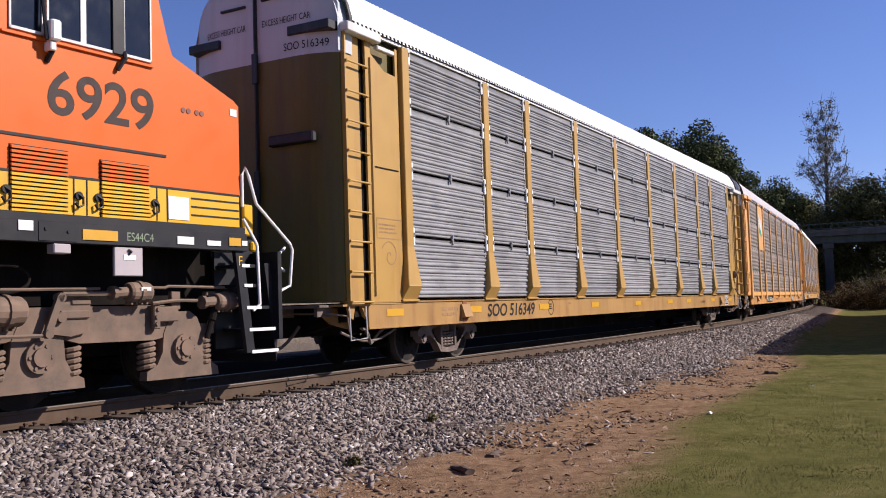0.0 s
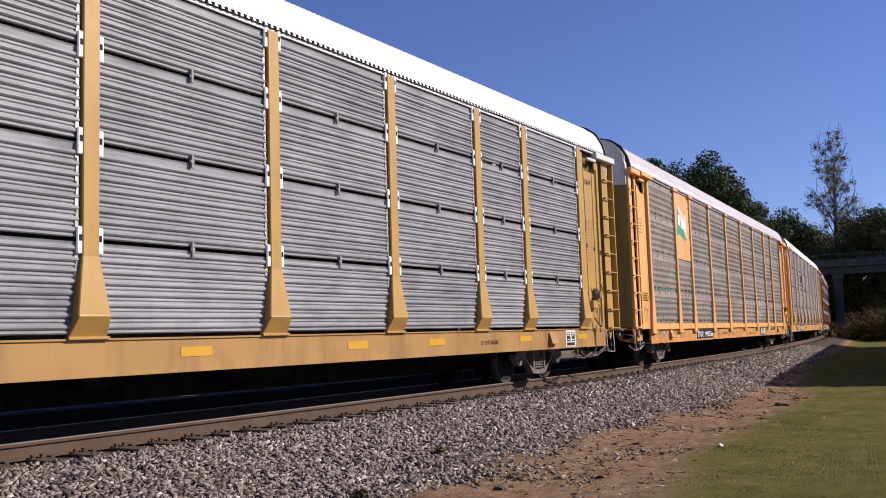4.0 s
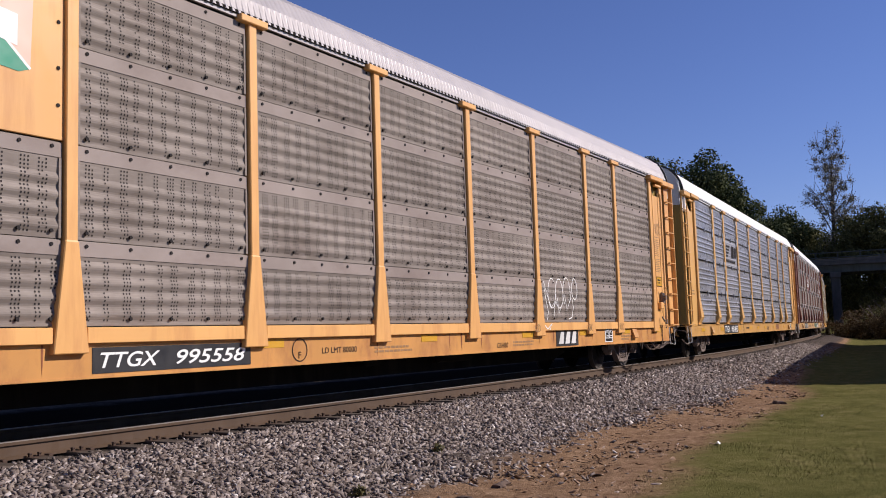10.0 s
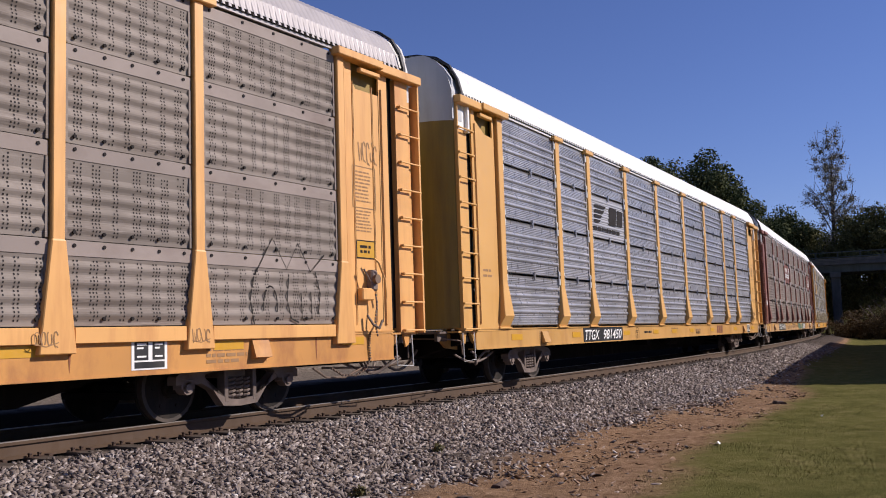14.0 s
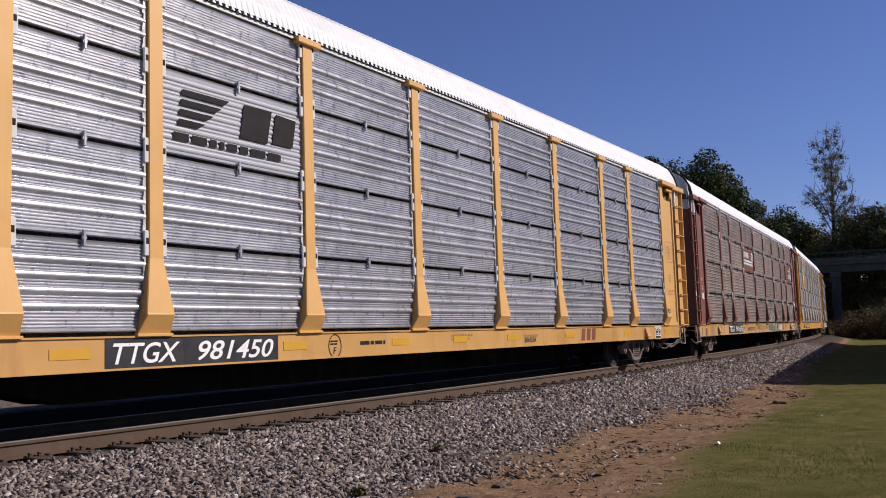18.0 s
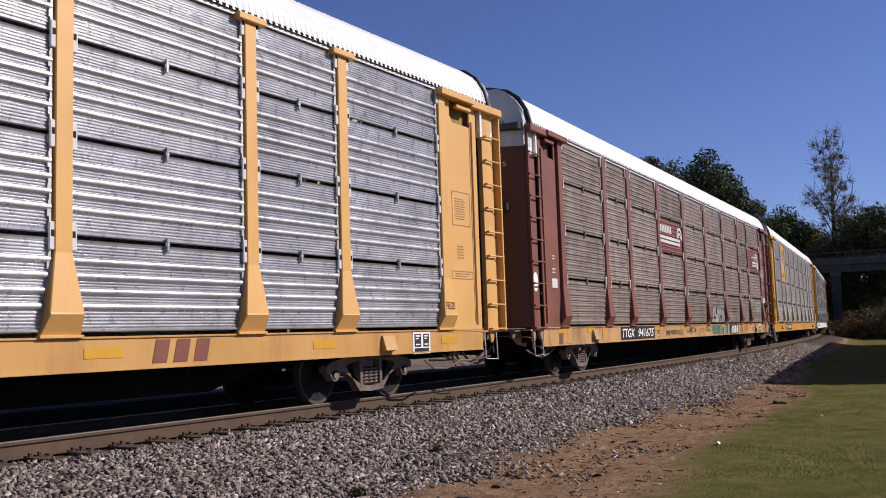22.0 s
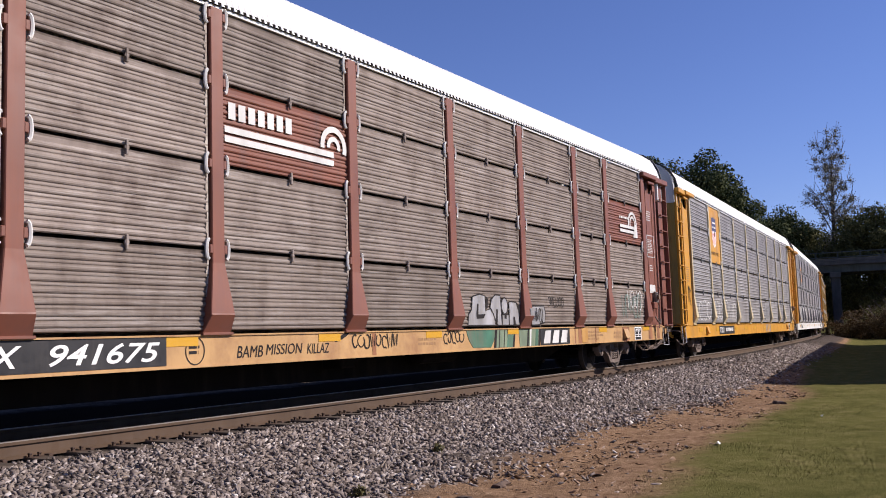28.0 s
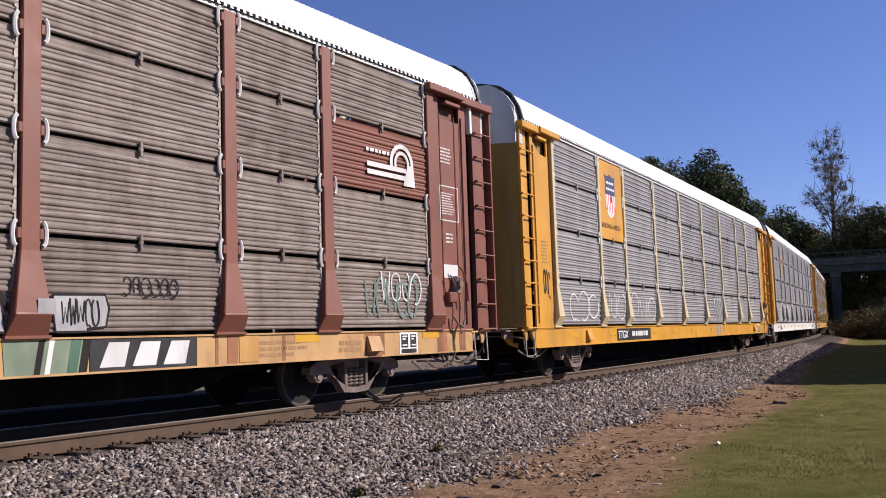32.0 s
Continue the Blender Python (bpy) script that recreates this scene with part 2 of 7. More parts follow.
        bpy.data.curves.remove(cu)
        bpy.data.meshes.remove(me)
        return self

    def mesh(self, name, *mats, smooth=False):
        me = bpy.data.meshes.new(name)
        me.from_pydata(self.v, [], self.f)
        for mt in mats:
            me.materials.append(mt)
        if any(self.m):
            me.polygons.foreach_set("material_index", self.m)
        if smooth:
            me.polygons.foreach_set("use_smooth", [True] * len(self.f))
        me.validate()
        me.update()
        return me


def part(name, geo, material, parent, label="", at=None):
    me = geo if isinstance(geo, bpy.types.Mesh) else geo.mesh(name, *(material if isinstance(material, (list, tuple)) else (material,)))
    ob = new(name, me)
    ob.parent = parent
    if at is not None:
        ob.location = at
    if label:
        tagged(ob, label)
    return ob


def thing(name, label, category, group="", kind="", place=None):
    ob = new(name)
    tagged(ob, label, category, group, kind)
    if place is not None:
        ob.matrix_world = place
    return ob


CACHE = {}


def kept(key, make):
    if key not in CACHE:
        CACHE[key] = make()
    return CACHE[key]


# ---- ground ----
def ground_height(x, n):
    """Height of the ground n metres left of the track at x along it."""
    a = np.abs(n)
    z = np.interp(n, [-4000, -9.0, -4.6, -3.9, -1.95, -1.5, 1.5, 2.2, 14.0, 17.0, 22.0, 28.0, 4000], [-0.62, -0.62, -0.64, -0.59, -0.25, -0.215, -0.215, -0.28, -0.30, 0.5, 3.2, 4.6, 4.6])
    bank = np.clip((x - 88) / 26, 0, 1) * np.clip((a - 5.0) / 15, 0, 1) * np.clip((700 - a) / 200, 0, 1)
    bank = bank * bank * (3 - 2 * bank)
    return z + bank * 6.0 * np.clip((900 - x) / 400, 0, 1)


def lawn_edge(x):
    """How far left of the track the lawn ends."""
    return np.interp(x, [-40, 0, 8.4, 9.6, 12.4, 15.5, 19.3, 23.0, 25.5, 40], [-8.5, -8.0, -6.7, -6.5, -6.1, -5.9, -5.85, -5.7, -5.0, -3.4])


def gravel_edge(x):
    return np.interp(x, [-40, 7.5, 8.8, 11.0, 13.0, 15.5, 17.0, 19.3, 24.0, 26.7, 34.0, 60.0], [-4.4, -4.4, -4.36, -4.1, -3.85, -3.85, -4.1, -4.15, -3.95, -3.8, -3.4, -3.0])


def zone_of(x, n):
    """Where a place lies between track, gravel edge (-3.65) and lawn edge (-5.7)."""
    g, l = gravel_edge(x), lawn_edge(x)
    return np.where(n > 0, np.minimum(n, 2 + 0.45 * (n - 2)), np.where(n > g, 3.65 * n / -g, np.where(n > l, -3.65 - 2.05 * (g - n) / (g - l), -5.7 + n - l)))


def ground():
    xs = np.unique(np.round(np.concatenate([np.arange(-900, -40, 20), np.arange(-40, -2, 1.0), np.arange(-2, 34, 0.12), np.arange(34, 70, 0.5),
                                            np.arange(70, 200, 2.0), np.arange(200, 700, 20), [800, 1000, 1400, 2000, 3000]]), 3))
    half = np.concatenate([np.arange(0, 1.8, 0.3), np.arange(1.8, 9.6, 0.12), np.arange(9.6, 16, 0.6), [18, 21, 25, 30, 40, 60, 100, 180, 300, 500, 900, 1600, 3000]])
    ns = np.concatenate([-half[::-1], half[1:][(half[1:] < 1.9) | (half[1:] > 9) | (np.arange(len(half) - 1) % 4 == 0)], ])
    X, N = np.meshgrid(xs, ns, indexing="ij")
    Y = N + track_y(np.clip(X, -200, 300))
    Z = ground_height(X, N)
    rough = np.array([noise.noise((x * 0.7, y * 0.7, 0.0)) + 0.6 * noise.noise((x * 2.3, y * 2.3, 3.0)) + 0.45 * noise.noise((x * 6.1, y * 6.1, 7.0))
                      if -3 < x < 60 and -9.5 < n < -1.9 else 0.0 for x, y, n in zip(X.ravel(), Y.ravel(), N.ravel())]).reshape(X.shape)
    amp = np.interp(-N, [1.9, 2.4, 4.0, 5.6, 6.4, 9.5], [0.02, 0.03, 0.045, 0.05, 0.02, 0.015])
    Z = Z + rough * amp
    ni, nj = X.shape
    idx = np.arange(ni * nj).reshape(ni, nj)
    quads = np.stack([idx[:-1, :-1], idx[1:, :-1], idx[1:, 1:], idx[:-1, 1:]], -1).reshape(-1, 4)
    me = bpy.data.meshes.new("ground")
    me.vertices.add(ni * nj)
    me.vertices.foreach_set("co", np.stack([X, Y, Z], -1).ravel())
    me.loops.add(quads.size)
    me.loops.foreach_set("vertex_index", quads.ravel())
    me.polygons.add(len(quads))
    me.polygons.foreach_set("loop_start", np.arange(0, quads.size, 4))
    me.polygons.foreach_set("use_smooth", np.ones(len(quads), bool))
    me.update(calc_edges=True)
    me.attributes.new("across", "FLOAT", "POINT").data.foreach_set("value", zone_of(X, N).ravel())
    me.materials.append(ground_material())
    tagged(new("ground", me), "gravel ballast shoulder, reddish bare dirt strip and mown lawn", "ground", kind="structure")


def ground_material():
    m = bpy.data.materials.new("earth_and_lawn")
    m.use_nodes = True
    nt = m.node_tree
    bs = nt.nodes["Principled BSDF"]
    at = nt.nodes.new("ShaderNodeAttribute")
    at.attribute_name = "across"
    wob = nt.nodes.new("ShaderNodeMath")
    wob.operation = "MULTIPLY_ADD"
    nt.links.new(noise_of(nt, 0.9, 6, rough=0.7), wob.inputs[0])
    wob.inputs[1].default_value = 1.4
    nt.links.new(at.outputs["Fac"], wob.inputs[2])
    mr = nt.nodes.new("ShaderNodeMapRange")
    mr.inputs[1].default_value, mr.inputs[2].default_value = -12.0, 8.0
    nt.links.new(wob.outputs[0], mr.inputs[0])
    grav = ramp(nt, noise_of(nt, 26, 5, rough=0.8), [(0.3, (0.02, 0.016, 0.013)), (0.5, (0.08, 0.066, 0.058)), (0.72, (0.22, 0.18, 0.16))])
    dirt = ramp(nt, noise_of(nt, 5.0, 10, rough=0.82), [(0.30, (0.06, 0.036, 0.021)), (0.42, (0.18, 0.112, 0.068)), (0.54, (0.262, 0.168, 0.102)), (0.70, (0.38, 0.272, 0.185))])
    lawn = ramp(nt, noise_of(nt, 2.2, 8, rough=0.75), [(0.25, (0.070, 0.074, 0.024)), (0.5, (0.118, 0.112, 0.038)), (0.75, (0.185, 0.155, 0.068))])
    # -12 .. 8 across: lawn below -5.1, dirt to -2.9, gravel about the track
    f1 = ramp(nt, mr.outputs[0], [(0.335, (0, 0, 0)), (0.365, (1, 1, 1))])
    f2 = ramp(nt, mr.outputs[0], [(0.435, (0, 0, 0)), (0.47, (1, 1, 1))])
    f3 = ramp(nt, mr.outputs[0], [(0.85, (0, 0, 0)), (0.89, (1, 1, 1))])
    rubble = ramp(nt, noise_of(nt, 9.0, 8, rough=0.8), [(0.3, (0.04, 0.031, 0.023)), (0.5, (0.16, 0.13, 0.10)), (0.7, (0.36, 0.31, 0.26))])
    # near-black bed and yard behind it: the train's shade put into the ground colour
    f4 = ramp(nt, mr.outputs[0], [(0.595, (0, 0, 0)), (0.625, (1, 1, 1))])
    bed_shade = ramp(nt, noise_of(nt, 22, 5, rough=0.8), [(0.3, (0.006, 0.005, 0.004)), (0.7, (0.026, 0.020, 0.015))])
    col = mix(nt, f3, mix(nt, f4, mix(nt, f2, mix(nt, f1, lawn, dirt), grav), bed_shade), rubble)
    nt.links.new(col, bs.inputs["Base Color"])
    bs.inputs["Roughness"].default_value = 1.0
    bs.inputs["Specular IOR Level"].default_value = 0.0
    b = nt.nodes.new("ShaderNodeBump")
    b.inputs["Strength"].default_value, b.inputs["Distance"].default_value = 1.0, 0.02
    nt.links.new(noise_of(nt, 30, 6, rough=0.8), b.inputs["Height"])
    nt.links.new(b.outputs[0], bs.inputs["Normal"])
    return m


def scatter(name, label, category, shapes, places, mats):
    """One joined mesh of many small pieces. places: rows of x, y, z, size, three turns."""
    V, F, off = [], [], 0
    rng = np.random.default_rng(7)
    pick = rng.integers(0, len(shapes), len(places))
    for k, (sv, sf) in enumerate(shapes):
        P = places[pick == k]
        if not len(P):
            continue
        a, b, c = P[:, 4], P[:, 5], P[:, 6]
        ca, sa, cb, sb, cc, sc = np.cos(a), np.sin(a), np.cos(b), np.sin(b), np.cos(c), np.sin(c)
        R = np.stack([np.stack([ca * cb, ca * sb * sc - sa * cc, ca * sb * cc + sa * sc], -1),
                      np.stack([sa * cb, sa * sb * sc + ca * cc, sa * sb * cc - ca * sc], -1), np.stack([-sb, cb * sc, cb * cc], -1)], 1)
        W = np.einsum("nij,vj->nvi", R, sv) * P[:, 3, None, None] + P[:, None, :3]
        V.append(W.reshape(-1, 3))
        F.append((np.arange(len(P))[:, None, None] * len(sv) + sf[None] + off).reshape(-1, 3))
        off += W.shape[0] * W.shape[1]
    V, F = np.concatenate(V), np.concatenate(F)
    me = bpy.data.meshes.new(name)
    me.vertices.add(len(V))
    me.vertices.foreach_set("co", V.ravel())
    me.loops.add(F.size)
    me.loops.foreach_set("vertex_index", F.ravel())
    me.polygons.add(len(F))
    me.polygons.foreach_set("loop_start", np.arange(0, F.size, 3))
    me.update(calc_edges=True)
    me.materials.append(mats)
    return tagged(new(name, me), label, category, kind="stuff")


def pebble_shapes(count, flat=0.75):
    out = []
    rng = np.random.default_rng(3)
    for _ in range(count):
        if rng.random() < 0.55:
            p = np.array([(1.2, 0, 0), (-1.2, 0, 0), (0, 1, 0), (0, -1, 0), (0, 0, 1.2), (0, 0, -1.2), (0.7, 0.7, 0.3), (-0.6, 0.5, -0.5)]) + rng.normal(0, 0.38, (8, 3))
        else:
            p = np.array([(a, b, c) for a in (-1, 1) for b in (-1, 1) for c in (-1, 1)]) + rng.normal(0, 0.5, (8, 3))
        p = p / np.linalg.norm(p, axis=1)[:, None] * rng.uniform(0.75, 1.3, (8, 1)) * np.array([1.45, rng.uniform(0.6, 1.1), rng.uniform(0.28, 0.6) * flat / 0.75])
        bm = bmesh.new()
        for q in p:
            bm.verts.new(q)
        bmesh.ops.convex_hull(bm, input=bm.verts)
        bmesh.ops.delete(bm, geom=[v for v in bm.verts if not v.link_faces], context="VERTS")
        bmesh.ops.triangulate(bm, faces=bm.faces)
        bm.verts.index_update()
        out.append((np.array([v.co[:] for v in bm.verts]), np.array([[v.index for v in f.verts] for f in bm.faces])))
        bm.free()
    return out


def island_material(name, stops, rough=0.9, spec=0.2, grain=20.0):
    m = bpy.data.materials.new(name)
    m.use_nodes = True
    nt = m.node_tree
    bs = nt.nodes["Principled BSDF"]
    g = nt.nodes.new("ShaderNodeNewGeometry")
    col = ramp(nt, g.outputs["Random Per Island"], stops)
    fine = ramp(nt, noise_of(nt, grain, 4), [(0.3, (0.75,) * 3), (0.7, (1.2,) * 3)])
    mm = nt.nodes.new("ShaderNodeMix")
    mm.data_type, mm.blend_type = "RGBA", "MULTIPLY"
    mm.inputs[0].default_value = 1.0
    nt.links.new(col, mm.inputs[6])
    nt.links.new(fine, mm.inputs[7])
    nt.links.new(mm.outputs[2], bs.inputs["Base Color"])
    bs.inputs["Roughness"].default_value, bs.inputs["Specular IOR Level"].default_value = rough, spec
    return m


def ballast():
    rng = np.random.default_rng(11)
    rows = []
    for u0, u1, dens, big in ((1.5, 9, 860, 0.037), (9, 16, 760, 0.037), (16, 28, 420, 0.041), (28, 60, 120, 0.052)):
        for n0, n1, k in ((-3.0, -1.28, 1.0), (-1.28, -0.92, 0.25), (-4.9, -3.0, 1.0), (-5.4, -4.1, 0.03), (-6.4, -5.4, 0.012)):
            c = int((u1 - u0) * (n1 - n0) * dens * k)
            x, n = rng.uniform(u0, u1, c), rng.uniform(n0, n1, c)
            keep = n > gravel_edge(x) + rng.normal(0.02, 0.30, c) if k > 0.2 else (n > lawn_edge(x) + 0.2)
            x, n = x[keep], n[keep]
            c = len(x)
            z = ground_height(x, n) + rng.uniform(-0.024, 0.014, c)
            size = big * rng.uniform(0.62, 1.4, c) * (0.8 if k < 0.5 else 1.0)
            y = n / np.cos(np.interp(x, _tx, _th)) + track_y(x)
            rows.append(np.stack([x, y, z - (0.015 if k < 0.2 else 0.0), size, rng.uniform(0, 6.28, c), *rng.normal(0, 0.5, (2, c))], -1))
    rock = island_material("granite_ballast", [(0.0, (0.065, 0.05, 0.042)), (0.25, (0.155, 0.125, 0.112)), (0.5, (0.235, 0.196, 0.178)), (0.65, (0.215, 0.172, 0.140)), (0.88, (0.31, 0.265, 0.242)), (0.97, (0.39, 0.345, 0.32)), (1.0, (0.62, 0.58, 0.54))])
    scatter("ballast_stones", "crushed grey granite stones on the track shoulder", "gravel", pebble_shapes(14), np.concatenate(rows), rock)
    # the bed between the rails
    c = 5200
    x, n = rng.uniform(1, 26, c), rng.uniform(-0.6, 1.2, c)
    y = n + track_y(x)
    # stone colour carries the shade under the train
    shaded_stone = island_material("oily_ballast", [(0.0, (0.012, 0.010, 0.008)), (0.6, (0.035, 0.030, 0.026)), (1.0, (0.09, 0.08, 0.07))], 0.95, 0.05)
    scatter("bed_stones", "granite stones between the rails, darkened as in the train's shade", "gravel", pebble_shapes(6),
            np.stack([x, y, ground_height(x, n) + 0.01, 0.035 * rng.uniform(0.6, 1.4, c), *rng.uniform(0, 6.28, (3, c))], -1), shaded_stone)
    # dead twigs and bark on the dirt
    c = 5200
    x = 4 + 30 * rng.uniform(0, 1, c) ** 1.4
    f = rng.uniform(-0.08, 1.02, c)
    n = gravel_edge(x) * (1 - f) + lawn_edge(x) * f
    soil = island_material("dirt_clod", [(0.0, (0.05, 0.03, 0.02)), (0.35, (0.13, 0.082, 0.052)), (0.7, (0.29, 0.19, 0.125)), (0.95, (0.36, 0.26, 0.19)), (1.0, (0.55, 0.48, 0.40))], 0.95, 0.05)
    scatter("dirt_clods", "reddish clods, bark and pebbles on the bare dirt strip", "soil", pebble_shapes(8, 0.5), np.stack(
        [x, n + track_y(x), ground_height(x, n) - 0.002, 0.021 * rng.lognormal(-0.2, 0.5, c), rng.uniform(0, 6.28, c), *rng.normal(0, 0.3, (2, c))], -1), soil)
    c = 190
    x = 5 + 26 * rng.uniform(0, 1, c)
    f = rng.uniform(-0.1, 1.0, c)
    n = gravel_edge(x) * (1 - f) + lawn_edge(x) * f
    stick = (np.array([(-1, -.05, -.03), (1, -.03, -.02), (0.9, .06, 0.02), (-1, .05, .03), (0, 0.02, 0.1)]), np.array([(0, 1, 4), (1, 2, 4), (2, 3, 4), (3, 0, 4)]))
    scatter("twigs", "dry twigs and bark scraps on the dirt", "debris", [stick], np.stack(
        [x, n + track_y(x), ground_height(x, n) + 0.02, rng.uniform(0.02, 0.075, c), rng.uniform(0, 6.28, c), rng.normal(0, 0.08, c), rng.uniform(0, 6.28, c)], -1),
        island_material("dry_wood", [(0.0, (0.05, 0.035, 0.028)), (0.6, (0.14, 0.09, 0.065)), (1.0, (0.32, 0.24, 0.18))]))
    # short lawn blades
    c = 60000
    x = 6 + 26 * rng.uniform(0, 1, c) ** 1.6
    n = lawn_edge(x) + 0.15 - rng.uniform(0, 1, c) * np.clip(x * 0.32, 2, 7) + rng.normal(0, 0.25, c)
    blade = (np.array([(-.10, 0, 0), (.10, 0, 0), (0.15, 0.25, 1.0)]), np.array([(0, 1, 2)]))
    scatter("lawn_blades", "short dull green mown grass", "grass", [blade], np.stack(
        [x, n + track_y(x), ground_height(x, n) - 0.005, rng.uniform(0.010, 0.028, c), rng.uniform(0, 6.28, c), rng.normal(0, 0.5, c), rng.normal(0, 0.5, c)], -1),
        island_material("grass_blade", [(0.0, (0.06, 0.062, 0.016)), (0.5, (0.105, 0.102, 0.028)), (0.85, (0.165, 0.145, 0.05)), (1.0, (0.25, 0.21, 0.10))]))


# ---- track ----
def rails():
    prof = [(-0.073, -0.185), (0.073, -0.185), (0.073, -0.172), (0.014, -0.150), (0.010, -0.05), (0.035, -0.04), (0.037, -0.008), (0.028, 0.0),
            (-0.028, 0.0), (-0.037, -0.008), (-0.035, -0.04), (-0.010, -0.05), (-0.014, -0.150), (-0.073, -0.172)]
    us = np.concatenate([np.arange(-180, -10, 4.0), np.arange(-10, 70, 1.0), np.arange(70, 280, 4.0)])
    iron = shade("rusty_fastening", (0.105, 0.058, 0.036), 0.8, 0.1, 0.3, 6.0, (0.04, 0.025, 0.02), 0.58, bump=0.003)
    rust = shade("rusty_rail", (0.082, 0.05, 0.03), 0.8, 0.0, 0.15, 2.0, (0.06, 0.036, 0.022), 0.6, bump=0.002)
    for name, off in (("rail_1", -0.755), ("rail_2", 0.755)):
        g = Geo()
        rings = []
        for u in us:
            rings.append([on_track(u, off + a, z)[0][:] for a, z in prof])
        g.loft(rings)
        g.m = [1 if (i % 14) in (7, 8) else 0 for i in range(len(g.f))]
        me = g.mesh("rail", rust, M_TREAD)
        tagged(new(name, me), "rust-brown steel rail with a polished running surface", "rail", "rails of the track", "structure")
    bed = thing("track_bed", "half-buried dark wooden ties with steel plates and spikes", "railway track", kind="structure")
    tie = Geo().box(-0.115, 0.115, -1.32, 1.3, -0.36, -0.178, 0.012).mesh("tie", shade("creosoted_wood", (0.075, 0.055, 0.042), 0.85, 0, 0.3, 3, (0.16, 0.12, 0.09), 0.6, (0.2, 1, 1), 0.006, 30))
    pl = Geo().box(-0.10, 0.10, -0.21, 0.21, -0.197, -0.177, 0.003)
    for sx in (-0.055, 0.055):
        for sy in (-0.105, 0.105):
            pl.box(sx - 0.012, sx + 0.012, sy - 0.014, sy + 0.014, -0.18, -0.145)
            pl.box(sx - 0.018, sx + 0.018, sy - 0.022, sy + 0.018, -0.152, -0.134, 0.004)
    anchor = Geo().box(-0.028, 0.028, -0.15, 0.11, -0.215, -0.165, 0.006).mesh("rail_anchor", iron)
    plate = pl.mesh("tie_plate", iron)
    rng = random.Random(5)
    u = -6.0
    while u < 62:
        for name, me, off, w in (("tie", tie, 0, 0), ("tie_plate", plate, -0.755, 0), ("tie_plate", plate, 0.755, 0), ("rail_anchor", anchor, -0.755, 0.17)):
            if u > 34 and name != "tie":
                continue
            p, a = on_track(u + w, off)
            ob = new(name, me)
            ob.parent = bed
            ob.location, ob.rotation_euler = p, (0, 0, a + rng.uniform(-0.01, 0.01))
        u += 0.52 + rng.uniform(-0.02, 0.02)
    g = Geo()
    for i in range(250):
        p, a = on_track(62.3 + 0.52 * i)
        d = Vector((math.cos(a), math.sin(a), 0))
        e = Vector((-d.y, d.x, 0))
        for s in (1,):
            g.loft([[p + d * x + e * y + Vector((0, 0, z)) for x, z in ((-0.11, -0.3), (0.11, -0.3), (0.11, -0.193), (-0.11, -0.193))] for y in (-1.3, 1.3)])
    tagged(part("far_ties", g, tie.materials[0], bed), kind="stuff")


# ---- autorack cars ----
EDGE = 11.77
LINES = (-11.87, -8.93, -6.99, -4.20, -1.35, 1.57, 4.36, 7.14, 9.06, 11.80)
ROOF = ((1.47, 5.20), (1.47, 5.32), (1.41, 5.54), (1.25, 5.82), (1.0, 6.0), (0.60, 6.11), (0.0, 6.15))


def roof_top(y):
    ys, zs = [p[0] for p in ROOF][::-1], [p[1] for p in ROOF][::-1]
    return float(np.interp(abs(y), ys, zs))


def ribbed_panel(width, height, mat, broad=False, edge=None, deep=1.0):
    """A corrugated side panel: its foot is at z 0, its face towards -y."""
    prof = [(0.0, 0.0), (0.012, 0.012), (0.03, 0.012), (0.04, 0.0)]
    z = 0.046

    def rib(z, w, d):
        if w > 0.09:
            return [(z, 0.0), (z + w * 0.10, d * 0.5), (z + w * 0.24, d * 0.84), (z + w * 0.40, d), (z + w * 0.56, d * 0.98), (z + w * 0.74, d * 0.82), (z + w * 0.9, d * 0.48), (z + w, 0.0)]
        return [(z, 0.0), (z + w * 0.12, d * 0.62), (z + w * 0.34, d), (z + w * 0.66, d), (z + w * 0.88, d * 0.62), (z + w, 0.0)]
    if broad:
        while z < 0.20:
            prof += rib(z, 0.028, 0.010)
            z += 0.036
        while z < height - 0.26:
            prof += rib(z, 0.092, 0.036) + rib(z + 0.098, 0.024, 0.010) + rib(z + 0.130, 0.024, 0.010)
            z += 0.162
    k = 0
    while z < height - (0.06 if broad else 0.09):
        if broad:
            prof += rib(z, 0.028, 0.010)
        else:
            prof += rib(z, (0.064, 0.034)[k % 2], deep * (0.034, 0.015)[k % 2])
        z += 0.036 if broad else (0.076, 0.044)[k % 2]
        k += 1
    prof += [(height - 0.02, 0.004), (height, 0.014)]
    g = Geo()
    back = 0.02
    half = width / 2
    for s in (-1, 1):
        # flat riveted edges with an uneven crust
        a, b = sorted((s * half, s * (half - 0.045)))
        for k in range(12):
            q = height * k / 12
            inset = 0.02 * ((k * 7 + int(width * 10)) % 3) / 2
            aa, bb = (a, b - inset) if s < 0 else (a + inset, b)
            g.box(aa, bb, -0.030 if broad else -0.020, -0.004, q, q + height / 12, mat=1)
    ring = [[(x, -b, a) for a, b in prof] + [(x, back, height), (x, back, 0.0)] for x in (-half, half)]
    g.loft(ring)
    return g.mesh("side_panel", mat, edge or mat)


